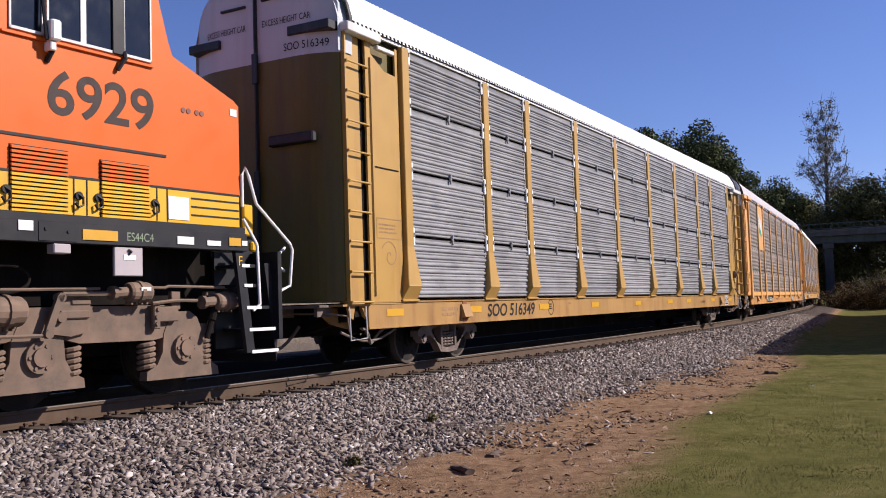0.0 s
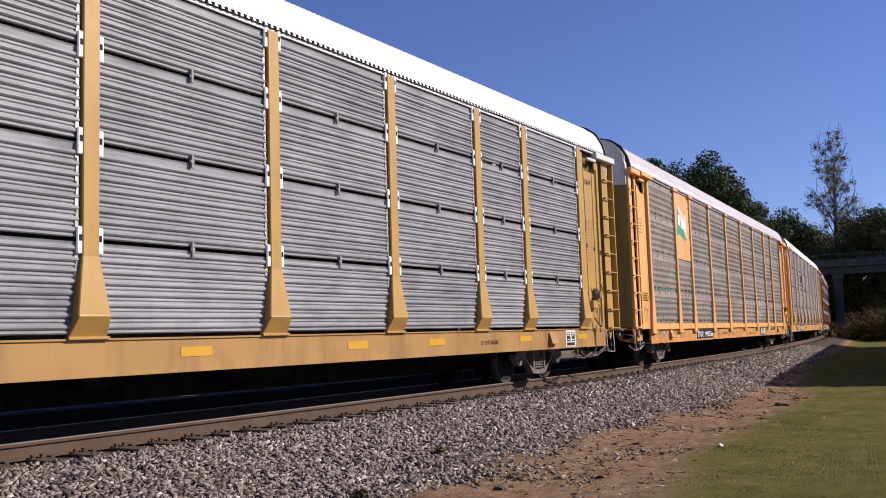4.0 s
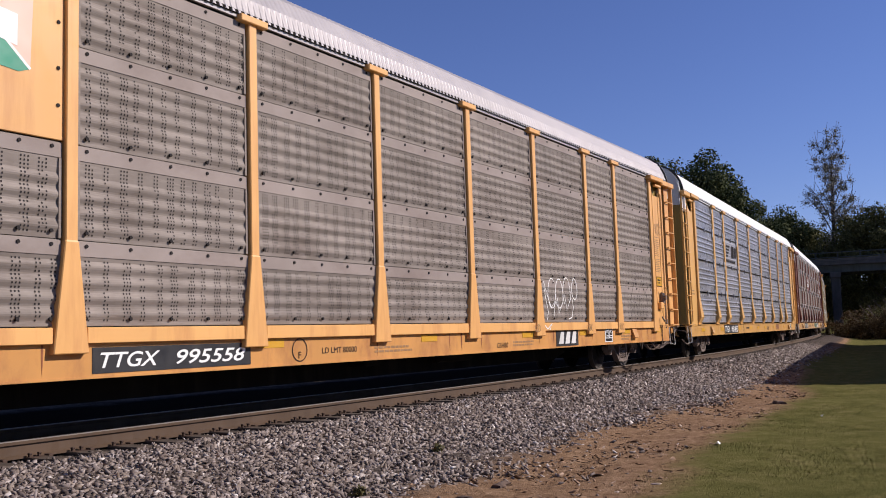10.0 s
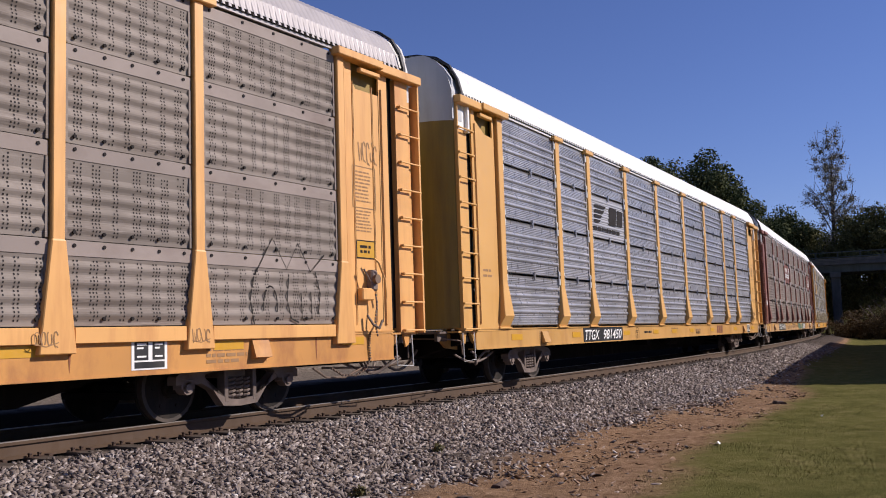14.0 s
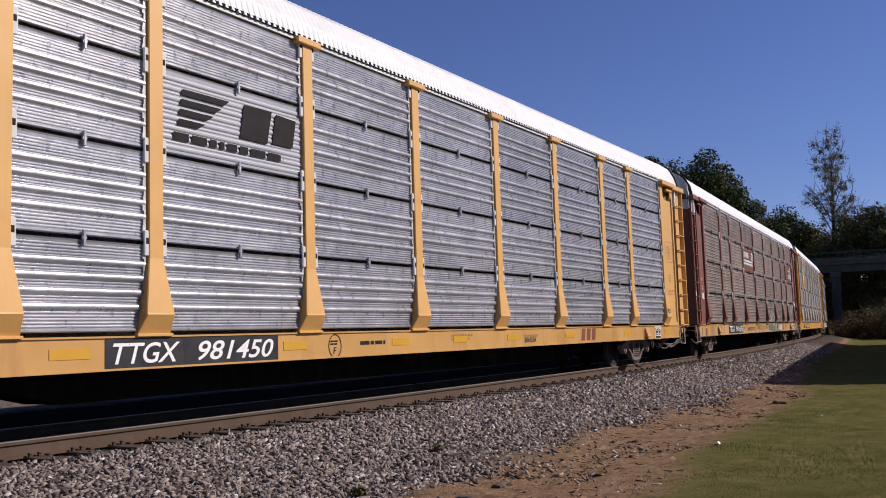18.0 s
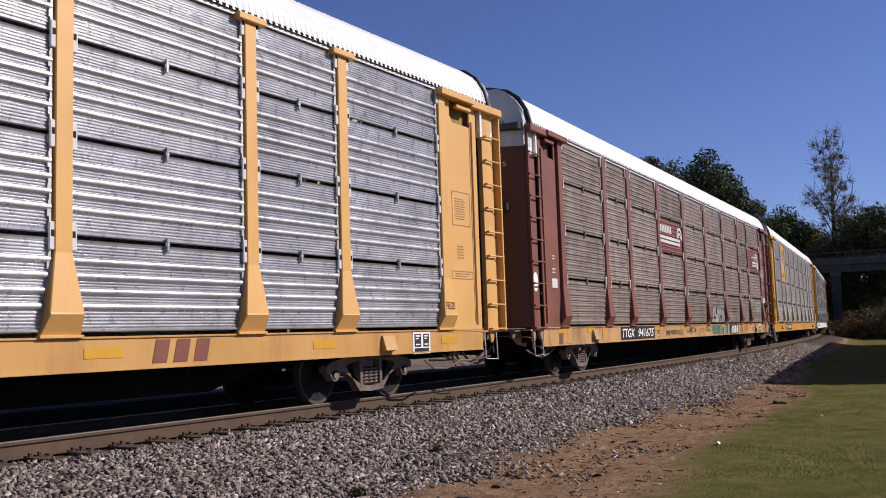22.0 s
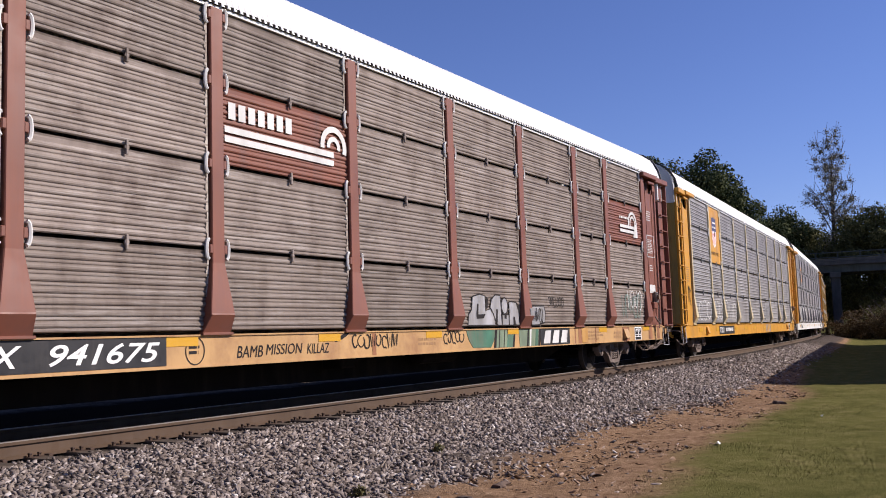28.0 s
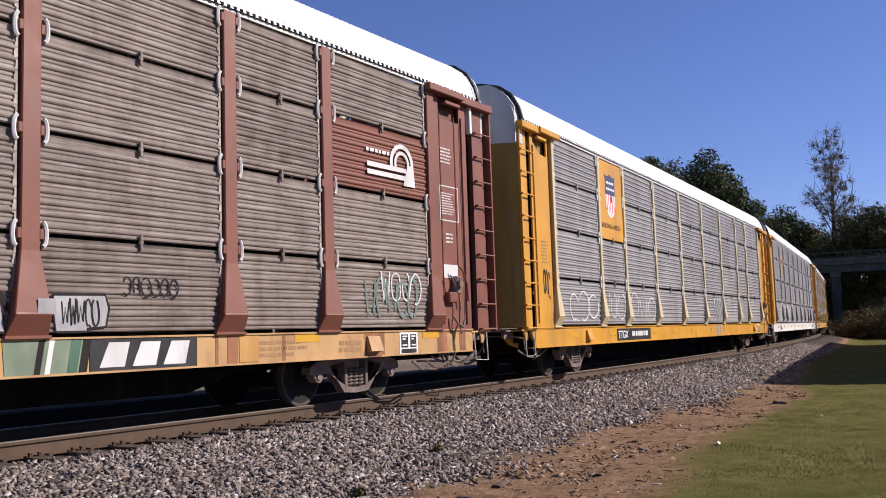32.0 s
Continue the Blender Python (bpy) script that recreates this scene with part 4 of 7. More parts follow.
def make_car(spec):
    """One autorack. spec: paints and what is written on it."""
    car = thing("autorack_car", spec["label"], "railcar", "autorack cars of the train")
    paint, skin, rmat, sill = spec["paint"], spec["skin"], spec["roof"], spec.get("sill", spec["paint"])
    perf = spec.get("perf", False)
    z0 = spec.get("sill_z", 0.66)
    part("underframe", kept(("und",), under_mesh), None, car)
    part("brake_reservoir", kept(("tank",), air_tank), None, car)
    part("brake_valve", kept(("valve",), lambda: Geo().box(-1.0, -0.6, -0.9, -0.5, 0.5, 0.9, 0.03).mesh("brake_valve", M_UNDER)), None, car)
    for s in (-1, 1):
        part("side_sill", kept(("sill", s, sill.name, z0), lambda: sill_mesh(s, sill, z0, spec.get("notches", ()) if s < 0 else (), spec.get("lead", 13.05))), None, car)
    part("roof", kept(("roof", rmat.name), lambda: roof_mesh(rmat)), None, car, spec.get("roof_label", ""))
    for s in (-1, 1):
        part("eave_strip", kept(("eave", rmat.name), lambda: Geo().box(-13.45, 13.45, -0.024, 0.024, 5.215, 5.262).mesh("eave_strip", rmat)), None, car, at=(0, s * 1.444, 0))
        # a solid dark strip drawn as the shade between the feet of the roof ribs
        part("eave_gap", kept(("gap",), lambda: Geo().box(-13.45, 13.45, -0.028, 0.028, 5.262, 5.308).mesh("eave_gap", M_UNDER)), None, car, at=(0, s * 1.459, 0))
    # side panels, row above row
    rows = ((1.18, 0.905), (2.095, 1.02), (3.125, 1.075), (4.21, 0.975)) if perf else ((1.115, 0.985), (2.148, 1.03), (3.226, 1.02), (4.294, 0.90))
    boards = spec.get("boards", {})
    for b in range(9):
        # the panels stop short of the next post, which leaves a dark slot beside it
        slot = spec.get("slim", 0.095) + 0.035
        w = LINES[b + 1] - LINES[b] - (0.19 if perf else 0.08 + slot)
        c = (LINES[b + 1] + LINES[b]) / 2 - (0 if perf else (slot - 0.08) / 2)
        for r, (z, h) in enumerate(rows):
            if (b, r) in boards:
                continue
            key = ("pan", round(w, 2), r, skin.name, spec.get("broad", False))
            me = kept(key, lambda: perforated_panel(w, h, skin, b * 10 + r) if perf else ribbed_panel(w, h, spec.get("low_skin", skin) if r == 0 else skin, spec.get("broad", False), spec.get("edge", M_FLANGE), spec.get("deep", 1.0)))
            part("side_panel", me, None, car, at=(c, -1.425, z))
    part("far_side_wall", kept(("far", skin.name), lambda: Geo().box(-EDGE, EDGE, 1.40, 1.43, 1.1, 5.2).mesh("far_side_wall", skin)), None, car)
    for (b, r), fn in boards.items():
        if fn:
            fn(car, LINES[b], LINES[b + 1], rows)
    me = kept(("post", perf, paint.name, spec.get("slim")), lambda: gusset_post(spec.get("post", paint)) if perf else box_post(spec.get("post", paint), spec.get("slim", 0.095)))
    far = kept(("fpost", paint.name), lambda: Geo().box(-0.1, 0.1, 1.40, 1.51, 1.07, 5.2).mesh("side_post", paint))
    clip = kept(("clip", spec["clip"].name), lambda: latch_plate(spec["clip"]))
    gclip = kept(("gclip", skin.name), lambda: gap_clip(skin))
    for i, x in enumerate(LINES):
        part("side_post", me, None, car, at=(x, 0, 0))
        part("side_post", far, None, car, at=(x, 0, 0))
        if spec.get("caps") and 0 < i < 9:
            part("post_cap", kept(("cap", paint.name), lambda: post_cap(paint)), None, car, at=(x, 0, 0))
        if not perf:
            for z, h in rows[1:] + ((5.15, 0),):
                for s in (-1, 1):
                    if (i == 0 and s < 0) or (i == 9 and s > 0):
                        continue
                    part("latch_plate", kept(("ring", s), lambda: ring_latch(spec["clip"], s)) if spec.get("hooks") else clip, None, car, at=(x + s * (spec.get('slim', 0.095) + 0.032), -1.448, z - 0.03))
    if not perf:
        for b in range(9):
            for z, h in rows[1:]:
                part("panel_clip", gclip, None, car, at=((LINES[b] + LINES[b + 1]) / 2, -1.445, z - 0.03))
    else:
        for b in range(9):
            w = LINES[b + 1] - LINES[b] - 0.42
            part("bottom_flange", kept(("flan", round(w, 2)), lambda: Geo().box(-w / 2, w / 2, -1.485, -1.40, 0.995, 1.165, 0.006).mesh("bottom_flange", paint)), None, car,
                 at=((LINES[b] + LINES[b + 1]) / 2, 0, 0))
    # ends
    dark = M_UNDER
    for e in (-1, 1):
        part("end_sheet", kept(("es", e, paint.name), lambda: end_sheet(e, paint, dark)), None, car)
        for x0, x1, z1, deep in ((11.90, 11.96, 5.15, 0.025), (12.12, 12.145, 4.84, 0.012), (12.60, 12.625, 4.84, 0.012), (12.82, 12.90, 4.85, 0.03)):
            if (e > 0 and spec.get("brake", True)) or x0 < 12 or x0 > 12.8:
                part("sheet_fold", kept(("fold", e, x0, paint.name), lambda: sheet_fold(e, x0, x1, paint, 1.16, z1, deep)), None, car)
        if spec.get("white_corner"):
            part("corner_cap", kept(("cc", e), lambda: Geo().box(*sorted((e * 13.14, e * (13.68 if e > 0 else 13.56))), -1.412, -1.395, 4.66, 5.12, 0.004).box(*sorted((e * 13.12, e * 13.19)), -1.48, -1.38, 4.62, 5.12, 0.006).mesh("corner_cap", M_WHITE)), None, car, "white painted ladder head")
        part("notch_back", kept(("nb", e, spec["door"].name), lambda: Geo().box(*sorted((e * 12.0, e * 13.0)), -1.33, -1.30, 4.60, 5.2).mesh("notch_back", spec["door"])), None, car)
        # near-black sheets behind the open corner and seam slots, drawn as their shade
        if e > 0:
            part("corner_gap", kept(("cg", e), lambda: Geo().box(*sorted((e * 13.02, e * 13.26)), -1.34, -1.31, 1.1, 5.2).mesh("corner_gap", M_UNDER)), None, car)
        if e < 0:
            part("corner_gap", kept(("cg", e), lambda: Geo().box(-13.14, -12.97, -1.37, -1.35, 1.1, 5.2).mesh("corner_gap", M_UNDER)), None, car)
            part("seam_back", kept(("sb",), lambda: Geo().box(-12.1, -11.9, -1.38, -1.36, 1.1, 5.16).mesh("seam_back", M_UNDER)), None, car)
        else:
            for x in (12.155, 12.635, 12.79) if spec.get("brake", True) else (12.79,):
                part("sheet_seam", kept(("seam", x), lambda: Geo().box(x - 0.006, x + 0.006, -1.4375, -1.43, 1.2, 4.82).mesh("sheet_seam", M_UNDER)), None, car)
        part("end_sheet", kept(("esf", e, paint.name), lambda: Geo().box(*sorted((e * 11.9, e * 13.24)), 1.40, 1.43, 1.1, 5.2).mesh("end_sheet", paint)), None, car)
        for s in (-1, 1):
            ladder(car, s, e, paint, s < 0)
            part("corner_post", kept(("cp", s, e, paint.name), lambda: Geo().box(*sorted((e * (13.56 if e > 0 else 13.43), e * (13.70 if e > 0 else 13.57))), *sorted((s * 1.26, s * 1.395)), 1.0, 5.2, 0.01).mesh("corner_post", paint)), None, car)
        def hood():
            g = Geo()
            if not spec.get("short_beam"):
                g.box(*sorted((e * 11.65, e * 12.75)), -1.60, -1.40, 5.13, 5.25, 0.012)
            g.box(*sorted((e * 12.70, e * (13.84 if e > 0 else 13.60))), -1.56, -1.40, 5.10, 5.24, 0.012)
            g.box(*sorted((e * 12.25, e * 12.75)), -1.52, -1.44, 5.0, 5.07, 0.012)
            return g.mesh("head_beam", spec["beam"])
        part("head_beam", kept(("hb", e, spec["beam"].name, bool(spec.get("short_beam"))), hood), None, car)
        part("end_hood", kept(("cap", e, rmat.name), lambda: end_cap(e, spec.get("top", M_WHITE_WORN))), None, car)
        part("roof_gasket", kept(("gas", e), lambda: roof_gasket(e)), None, car)
        part("uncoupling_lever", kept(("cut", e), lambda: uncoupling_lever(e)), None, car, "bent steel uncoupling rod")
        part("end_platform", kept(("plat", e), lambda: end_platform(e)), None, car)
        part("coupler", kept(("cou", e), lambda: coupler_mesh(e)), None, car)
        part("air_hose", kept(("hos", e), lambda: hose_mesh(e)), None, car)
    wd = spec.get("end_white", 4.78)
    for s in (-1, 1):
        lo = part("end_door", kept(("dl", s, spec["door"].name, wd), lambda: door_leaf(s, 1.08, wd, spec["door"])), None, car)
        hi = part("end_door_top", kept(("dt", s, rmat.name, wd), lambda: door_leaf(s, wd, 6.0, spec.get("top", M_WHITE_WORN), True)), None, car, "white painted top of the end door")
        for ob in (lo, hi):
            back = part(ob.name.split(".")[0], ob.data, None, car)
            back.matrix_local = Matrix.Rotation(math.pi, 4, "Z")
    def latch():
        g = Geo()
        g.box(-13.90, -13.84, -0.05, 0.05, 4.45, 4.92, 0.01).box(-13.88, -13.84, -0.012, 0.012, 1.1, 5.95)
        g.box(-13.92, -13.80, -1.10, -0.26, 3.44, 3.60, 0.02).box(-13.86, -13.80, -0.65, -0.12, 5.72, 5.76, 0.01).box(-13.86, -13.80, 0.2, 0.7, 5.68, 5.72, 0.01)
        g.box(-13.86, -13.58, -1.39, -0.62, 5.10, 5.24, 0.01).box(-13.88, -13.60, 0.72, 1.36, 5.12, 5.26, 0.01)
        g.box(-13.90, -13.84, -0.05, 0.05, 2.65, 3.1, 0.01)
        return g.mesh("door_latch", M_BLACK)
    if spec.get("latch"):
        part("door_latch", kept(("latch",), latch), None, car)
    part("door_strip", kept(("strip",), lambda: Geo().box(-13.86, -13.82, -0.02, 0.02, 1.1, 5.92).mesh("door_strip", M_BLACK)), None, car)
    if spec.get("brake", True):
        part("hand_brake", kept(("brk", paint.name), lambda: brake_mesh(paint)), None, car)
    def chain():
        g = Geo()
        path = [(12.44, 1.05), (12.40, 0.85), (12.42, 0.66), (12.30, 0.50), (12.05, 0.42), (11.75, 0.44), (11.5, 0.56)]
        k = 0
        for (xa, za), (xb, zb) in zip(path, path[1:]):
            n = max(2, int(math.hypot(xb - xa, zb - za) / 0.032))
            for i in range(n):
                x, z = xa + (xb - xa) * i / n, za + (zb - za) * i / n
                w = 0.015 if k % 2 else 0.007
                g.box(x - w, x + w, -1.45 - 0.014 + w * 0.5, -1.43, z - 0.014, z + 0.014, 0.003)
                k += 1
        return g.mesh("brake_chain", M_TRUCK)
    if spec.get("brake", True):
        part("brake_chain", kept(("chain",), chain), None, car, "pale rusty brake chain hanging under the sill")

    def rod():
        g = Geo()
        g.tube([(11.2, -1.38, 0.56), (11.5, -1.36, 0.42), (11.9, -1.36, 0.40), (12.3, -1.38, 0.52)], 0.016, 6)
        g.tube([(11.6, -1.2, 0.55), (13.0, -1.25, 0.5), (13.3, -1.42, 0.56)], 0.018, 6)
        return g.mesh("brake_rod", M_TRUCK)
    part("brake_rod", kept(("rod",), rod), None, car, "bent pale brake pipes by the car's end")
    car_wheels = []
    for at in (-10.06, 10.06):
        car_wheels += truck_parts(car, at, M_TRUCK_DARK)
    # amber reflectors and a stencil box along the sill
    refl = kept(("refl",), lambda: Geo().box(-0.25, 0.25, -1.431, -1.424, 0.0, 0.115).mesh("reflector", M_AMBER))
    for x in spec.get("reflectors", (-10.9, -8.2, -4.5, -2.4, -0.2, 2.6, 4.6, 8.4, 11.6)):
        part("reflector", refl, None, car, at=(x, 0, spec.get("reflect_z", 0.83)))
    part("defect_card_box", kept(("dcb", sill.name), lambda: Geo().hull([(x, y, z) for x in (-0.15, 0.15) for y, z in ((-1.425, 0.985), (-1.455, 0.985), (-1.525, 0.76), (-1.425, 0.74))]).mesh("defect_card_box", sill)), None, car, at=(-9.97, 0, 0))
    part("defect_card_box", kept(("dcb", sill.name), None), None, car, at=(10.1, 0, 0))
    part("placard", kept(("plac",), lambda: placard()), None, car, "black and white lettered placard", at=(spec.get("placard", 11.05), 0, 0))
    spec["write"](car)
    return car, car_wheels


def placard():
    g = Geo().box(-0.25, 0.25, -1.431, -1.424, 0.68, 1.03)
    for x0, x1, z0, z1 in ((-0.21, -0.02, 0.79, 1.0), (0.04, 0.21, 0.79, 1.0), (-0.21, 0.21, 0.70, 0.77)):
        g.box(x0, x1, -1.434, -1.43, z0, z1, mat=1)
    for x0, x1, z0, z1 in ((-0.18, -0.05, 0.955, 0.98), (-0.18, -0.09, 0.915, 0.935), (-0.18, -0.05, 0.82, 0.84), (0.07, 0.18, 0.955, 0.98), (0.07, 0.14, 0.915, 0.935), (0.07, 0.18, 0.82, 0.84)):
        g.box(x0, x1, -1.4365, -1.433, z0, z1)
    return g.mesh("placard", M_WHITE, M_BLACK)


# ---- what is painted on the cars ----
M_RUST_RUN = shade("rust_run", (0.24, 0.085, 0.035), 0.8, 0, 0.3, 4.0, bump=0)


def quad(g, pts, y, mat=0):
    return g.add([(x, y, z) for x, z in pts], [tuple(range(len(pts)))], mat)


def number_plate_black(car, body, x0, x1, z0=0.69, z1=1.04, slant=0.28):
    """A black field on the sill with the car's number."""
    p = part("number_field", Geo().box(x0, x1, -1.432, -1.424, z0, z1), M_BLACK, car, "black field with the white car number")
    words, wide = body.split(), x1 - x0 - 0.20
    cut = wide * (0.37 if len(words) > 1 else 1.0)
    for word, x, w in zip(words, (x0 + 0.10, x0 + 0.10 + wide * 0.48), (cut, wide * 0.52)):
        part("lettering", Geo().text(word, x, z0 + 0.055, -1.436, w, z1 - z0 - 0.11, slant, bold=0.012), M_WHITE, p)


def sill_notes(car, seed, spots, mat):
    g = Geo()
    for k, (x0, x1, z0, z1, rows) in enumerate(spots):
        bars(g, x0, x1, z0, z1, rows, -1.4285, seed + k)
    tagged(part("stencil_note", g, mat, car), kind="stuff")


def sheet_notes(car, seed, mat, spots):
    g = Geo()
    for k, (x0, x1, z0, z1, rows) in enumerate(spots):
        bars(g, x0, x0 + (x1 - x0) * 0.9, z0, z1, int(rows * 1.7 + 0.5), -1.439, seed + k, 0.55)
    tagged(part("stencil_note", g, mat, car), kind="stuff")


def outline(g, x0, x1, z0, z1, w, y):
    for a in ([(x0, z0), (x1, z0)], [(x1, z0), (x1, z1)], [(x1, z1), (x0, z1)], [(x0, z1), (x0, z0)]):
        g.stroke(a, w, y)
    return g


def scrawl(car, name, mat, x0, x1, z0, z1, seed, n, w, y=-1.452, label="", wild=1.0):
    """Spray-painted loops and zigzags that spell nothing."""
    rng = random.Random(seed)
    g = Geo()
    cw = (x1 - x0) / n
    for k in range(n):
        cx, cz = x0 + (k + 0.5) * cw, (z0 + z1) / 2 + rng.uniform(-0.06, 0.06) * (z1 - z0)
        rx, rz = cw * rng.uniform(0.38, 0.55), (z1 - z0) * rng.uniform(0.38, 0.5)
        kind = rng.choice(("loop", "loop", "zig", "hook"))
        if kind == "loop":
            a0 = rng.uniform(0, 6.28)
            pts = [(cx + rx * math.cos(a0 + t) * (1 + 0.15 * math.sin(2 * t + seed)), cz + rz * math.sin(a0 + t)) for t in np.linspace(0, rng.uniform(4.6, 6.6), 22)]
        elif kind == "zig":
            pts = [(cx - rx, cz + rz), (cx - rx * 0.5, cz - rz), (cx, cz + rz * 0.5), (cx + rx * 0.6, cz - rz * 0.9), (cx + rx, cz + rz)]
        else:
            pts = [(cx + rx * math.cos(t) * (1.1 - t / 9), cz - rz * 0.1 + rz * math.sin(t)) for t in np.linspace(0.5, 5.2, 16)] + [(cx + rx * 0.9, cz - rz * 1.2)]
        g.stroke(pts, w * rng.uniform(0.8, 1.25), y - 0.0004 * k)
    if wild > 0.5:
        g.stroke([(x0, z0 + 0.1 * (z1 - z0)), ((x0 + x1) / 2, z0 - 0.05 * (z1 - z0)), (x1, z0 + 0.2 * (z1 - z0))], w * 0.8, y - 0.001)
    return part(name, g, mat, car, label)


def block_logo(car, x0, x1, z0, z1, fg, bg=None, seed=0):
    """A slanted block mark with speed lines, as plain shapes."""
    host = car
    if bg:
        host = part("logo_field", Geo().box(x0 - 0.1, x1 + 0.1, -1.432, -1.424, z0 - 0.05, z1 + 0.06), bg, car)
    g = Geo()
    y, h, w = -1.436, z1 - z0, (x1 - x0) / 3
    for k in range(3):
        a = x0 + k * w
        quad(g, [(a + 0.14, z1), (a + w * 0.96, z1), (a + w * 0.80, z0), (a + 0.02, z0)], y)
    part("logo_mark", g, fg, host if host is not car else car)


def end_lettering(car, words, mat=None):
    for body, y0, z, w, h in words:
        g = Geo().text(body, 0, z, 0, w, h)
        g.v = [(-13.626 - 0.20 * (1 - max(0.0, (abs(y0 - p[0]) - 0.7) / 0.7) ** 2.2), y0 - p[0], p[2]) for p in g.v]
        part("end_lettering", g, mat or M_INK, car)


def write_1(car):
    part("car_number", Geo().text("SOO 516349", -9.05, 0.735, -1.43, 2.2, 0.25, 0.16, bold=0.014), M_INK, car, "dark stencilled car number")
    end_lettering(car, (("EXCESS HEIGHT CAR", -0.12, 5.32, 0.9, 0.10), ("SOO 516349", -0.53, 4.88, 0.75, 0.12), ("EXCESS HEIGHT CAR", 1.03, 5.32, 0.82, 0.10)))
    sill_notes(car, 1, ((-10.8, -10.2, 0.78, 0.96, 2), (-4.95, -4.75, 0.92, 0.97, 1), (9.9, 10.2, 0.74, 0.98, 4)), M_INK_FADED)
    part("load_limit", Geo().text("LD LMT 86500", 7.10, 0.805, -1.43, 0.64, 0.075, 0.1), M_INK, car)
    sheet_notes(car, 30, M_INK_FADED, ((-12.72, -12.12, 2.12, 2.30, 2), (12.2, 12.6, 2.6, 3.6, 9)))
    part("stencil_frame", outline(Geo(), -12.78, -12.06, 2.05, 2.36, 0.015, -1.439), M_INK_FADED, car)
    pts = [(-12.42 + 0.028 * t * math.cos(t), 1.78 + 0.028 * t * math.sin(t)) for t in np.linspace(0.5, 9, 40)]
    part("chalk_mark", Geo().stroke(pts, 0.016, -1.439), M_INK_FADED, car, "faint chalked spiral")
    part("sheet_seam", Geo().box(-12.86, -12.1, -1.4395, -1.432, 3.14, 3.165).box(-12.875, -12.845, -1.4395, -1.432, 3.15, 3.34), M_UNDER, car)
    part("car_number", Geo().text("516349", 12.18, 4.42, -1.439, 0.36, 0.12), M_INK, car)
    part("stencil_frame", outline(Geo(), 12.17, 12.57, 3.38, 3.85, 0.014, -1.4395), M_INK_FADED, car)
    for x, z in ((12.165, 2.98), (12.60, 2.92), (12.90, 2.85)):
        part("drain_hole", Geo().disc((x, z), 0.055, -1.468 if x > 12.8 else -1.4385, -1.43, 12), M_INK, car)
    ring = [(-5.98 + 0.15 * math.cos(t), 0.87 + 0.16 * math.sin(t)) for t in np.linspace(0, 6.29, 28)]
    part("plate_stencil", bars(Geo().stroke(ring, 0.016, -1.43), -6.07, -5.9, 0.82, 0.96, 3, -1.43, 5), M_INK, car)
    part("rust_streak", Geo().box(-10.05, -9.9, -1.436, -1.426, 0.68, 1.05, 0.003), M_BROWN, car)


def board_flag(car, x0, x1, rows):
    b = part("logo_board", Geo().box(x0 + 0.07, x1 - 0.07, -1.455, -1.42, 3.13, 5.19, 0.006), M_YELLOW_PEACH, car, "yellow board with a green, white and faded red flag")
    y = -1.459
    top = [(-8.52, 4.76), (-8.36, 4.80), (-8.2, 4.77), (-8.0, 4.66), (-7.8, 4.57), (-7.62, 4.55), (-7.44, 4.60)]
    bot = [(-8.68, 3.84), (-8.5, 3.90), (-8.3, 3.90), (-8.05, 3.84), (-7.8, 3.78), (-7.6, 3.76), (-7.47, 3.79)]
    part("flag_field", quad(Geo(), top[::1] + [(-7.47, 3.81)], y), M_FLAG_PINK, b)
    part("flag_field", quad(Geo(), [(-8.52, 4.76), (-7.47, 3.81)] + bot[::-1][1:], y - 0.001), M_FLAG_GREEN, b)
    part("flag_stripe", Geo().stroke([(-8.52, 4.76), (-7.47, 3.81)], 0.03, y - 0.002), M_WHITE, b)
    g = Geo()
    for k, a in enumerate((-8.38, -8.05, -7.74)):
        zc = 4.36 - 0.07 * k
        part("flag_block", quad(Geo(), [(a - 0.11, zc + 0.16), (a + 0.12, zc + 0.13), (a + 0.12, zc - 0.20), (a - 0.08, zc - 0.16)], y - 0.003), M_WHITE, b)
    g = Geo()
    for x in (-8.82, -7.14):
        for z in (3.5, 3.9, 4.4, 4.85):
            g.disc((x, z), 0.022, -1.466, -1.45, 6)
    tagged(part("bolts", g, M_INK, b), kind="stuff")


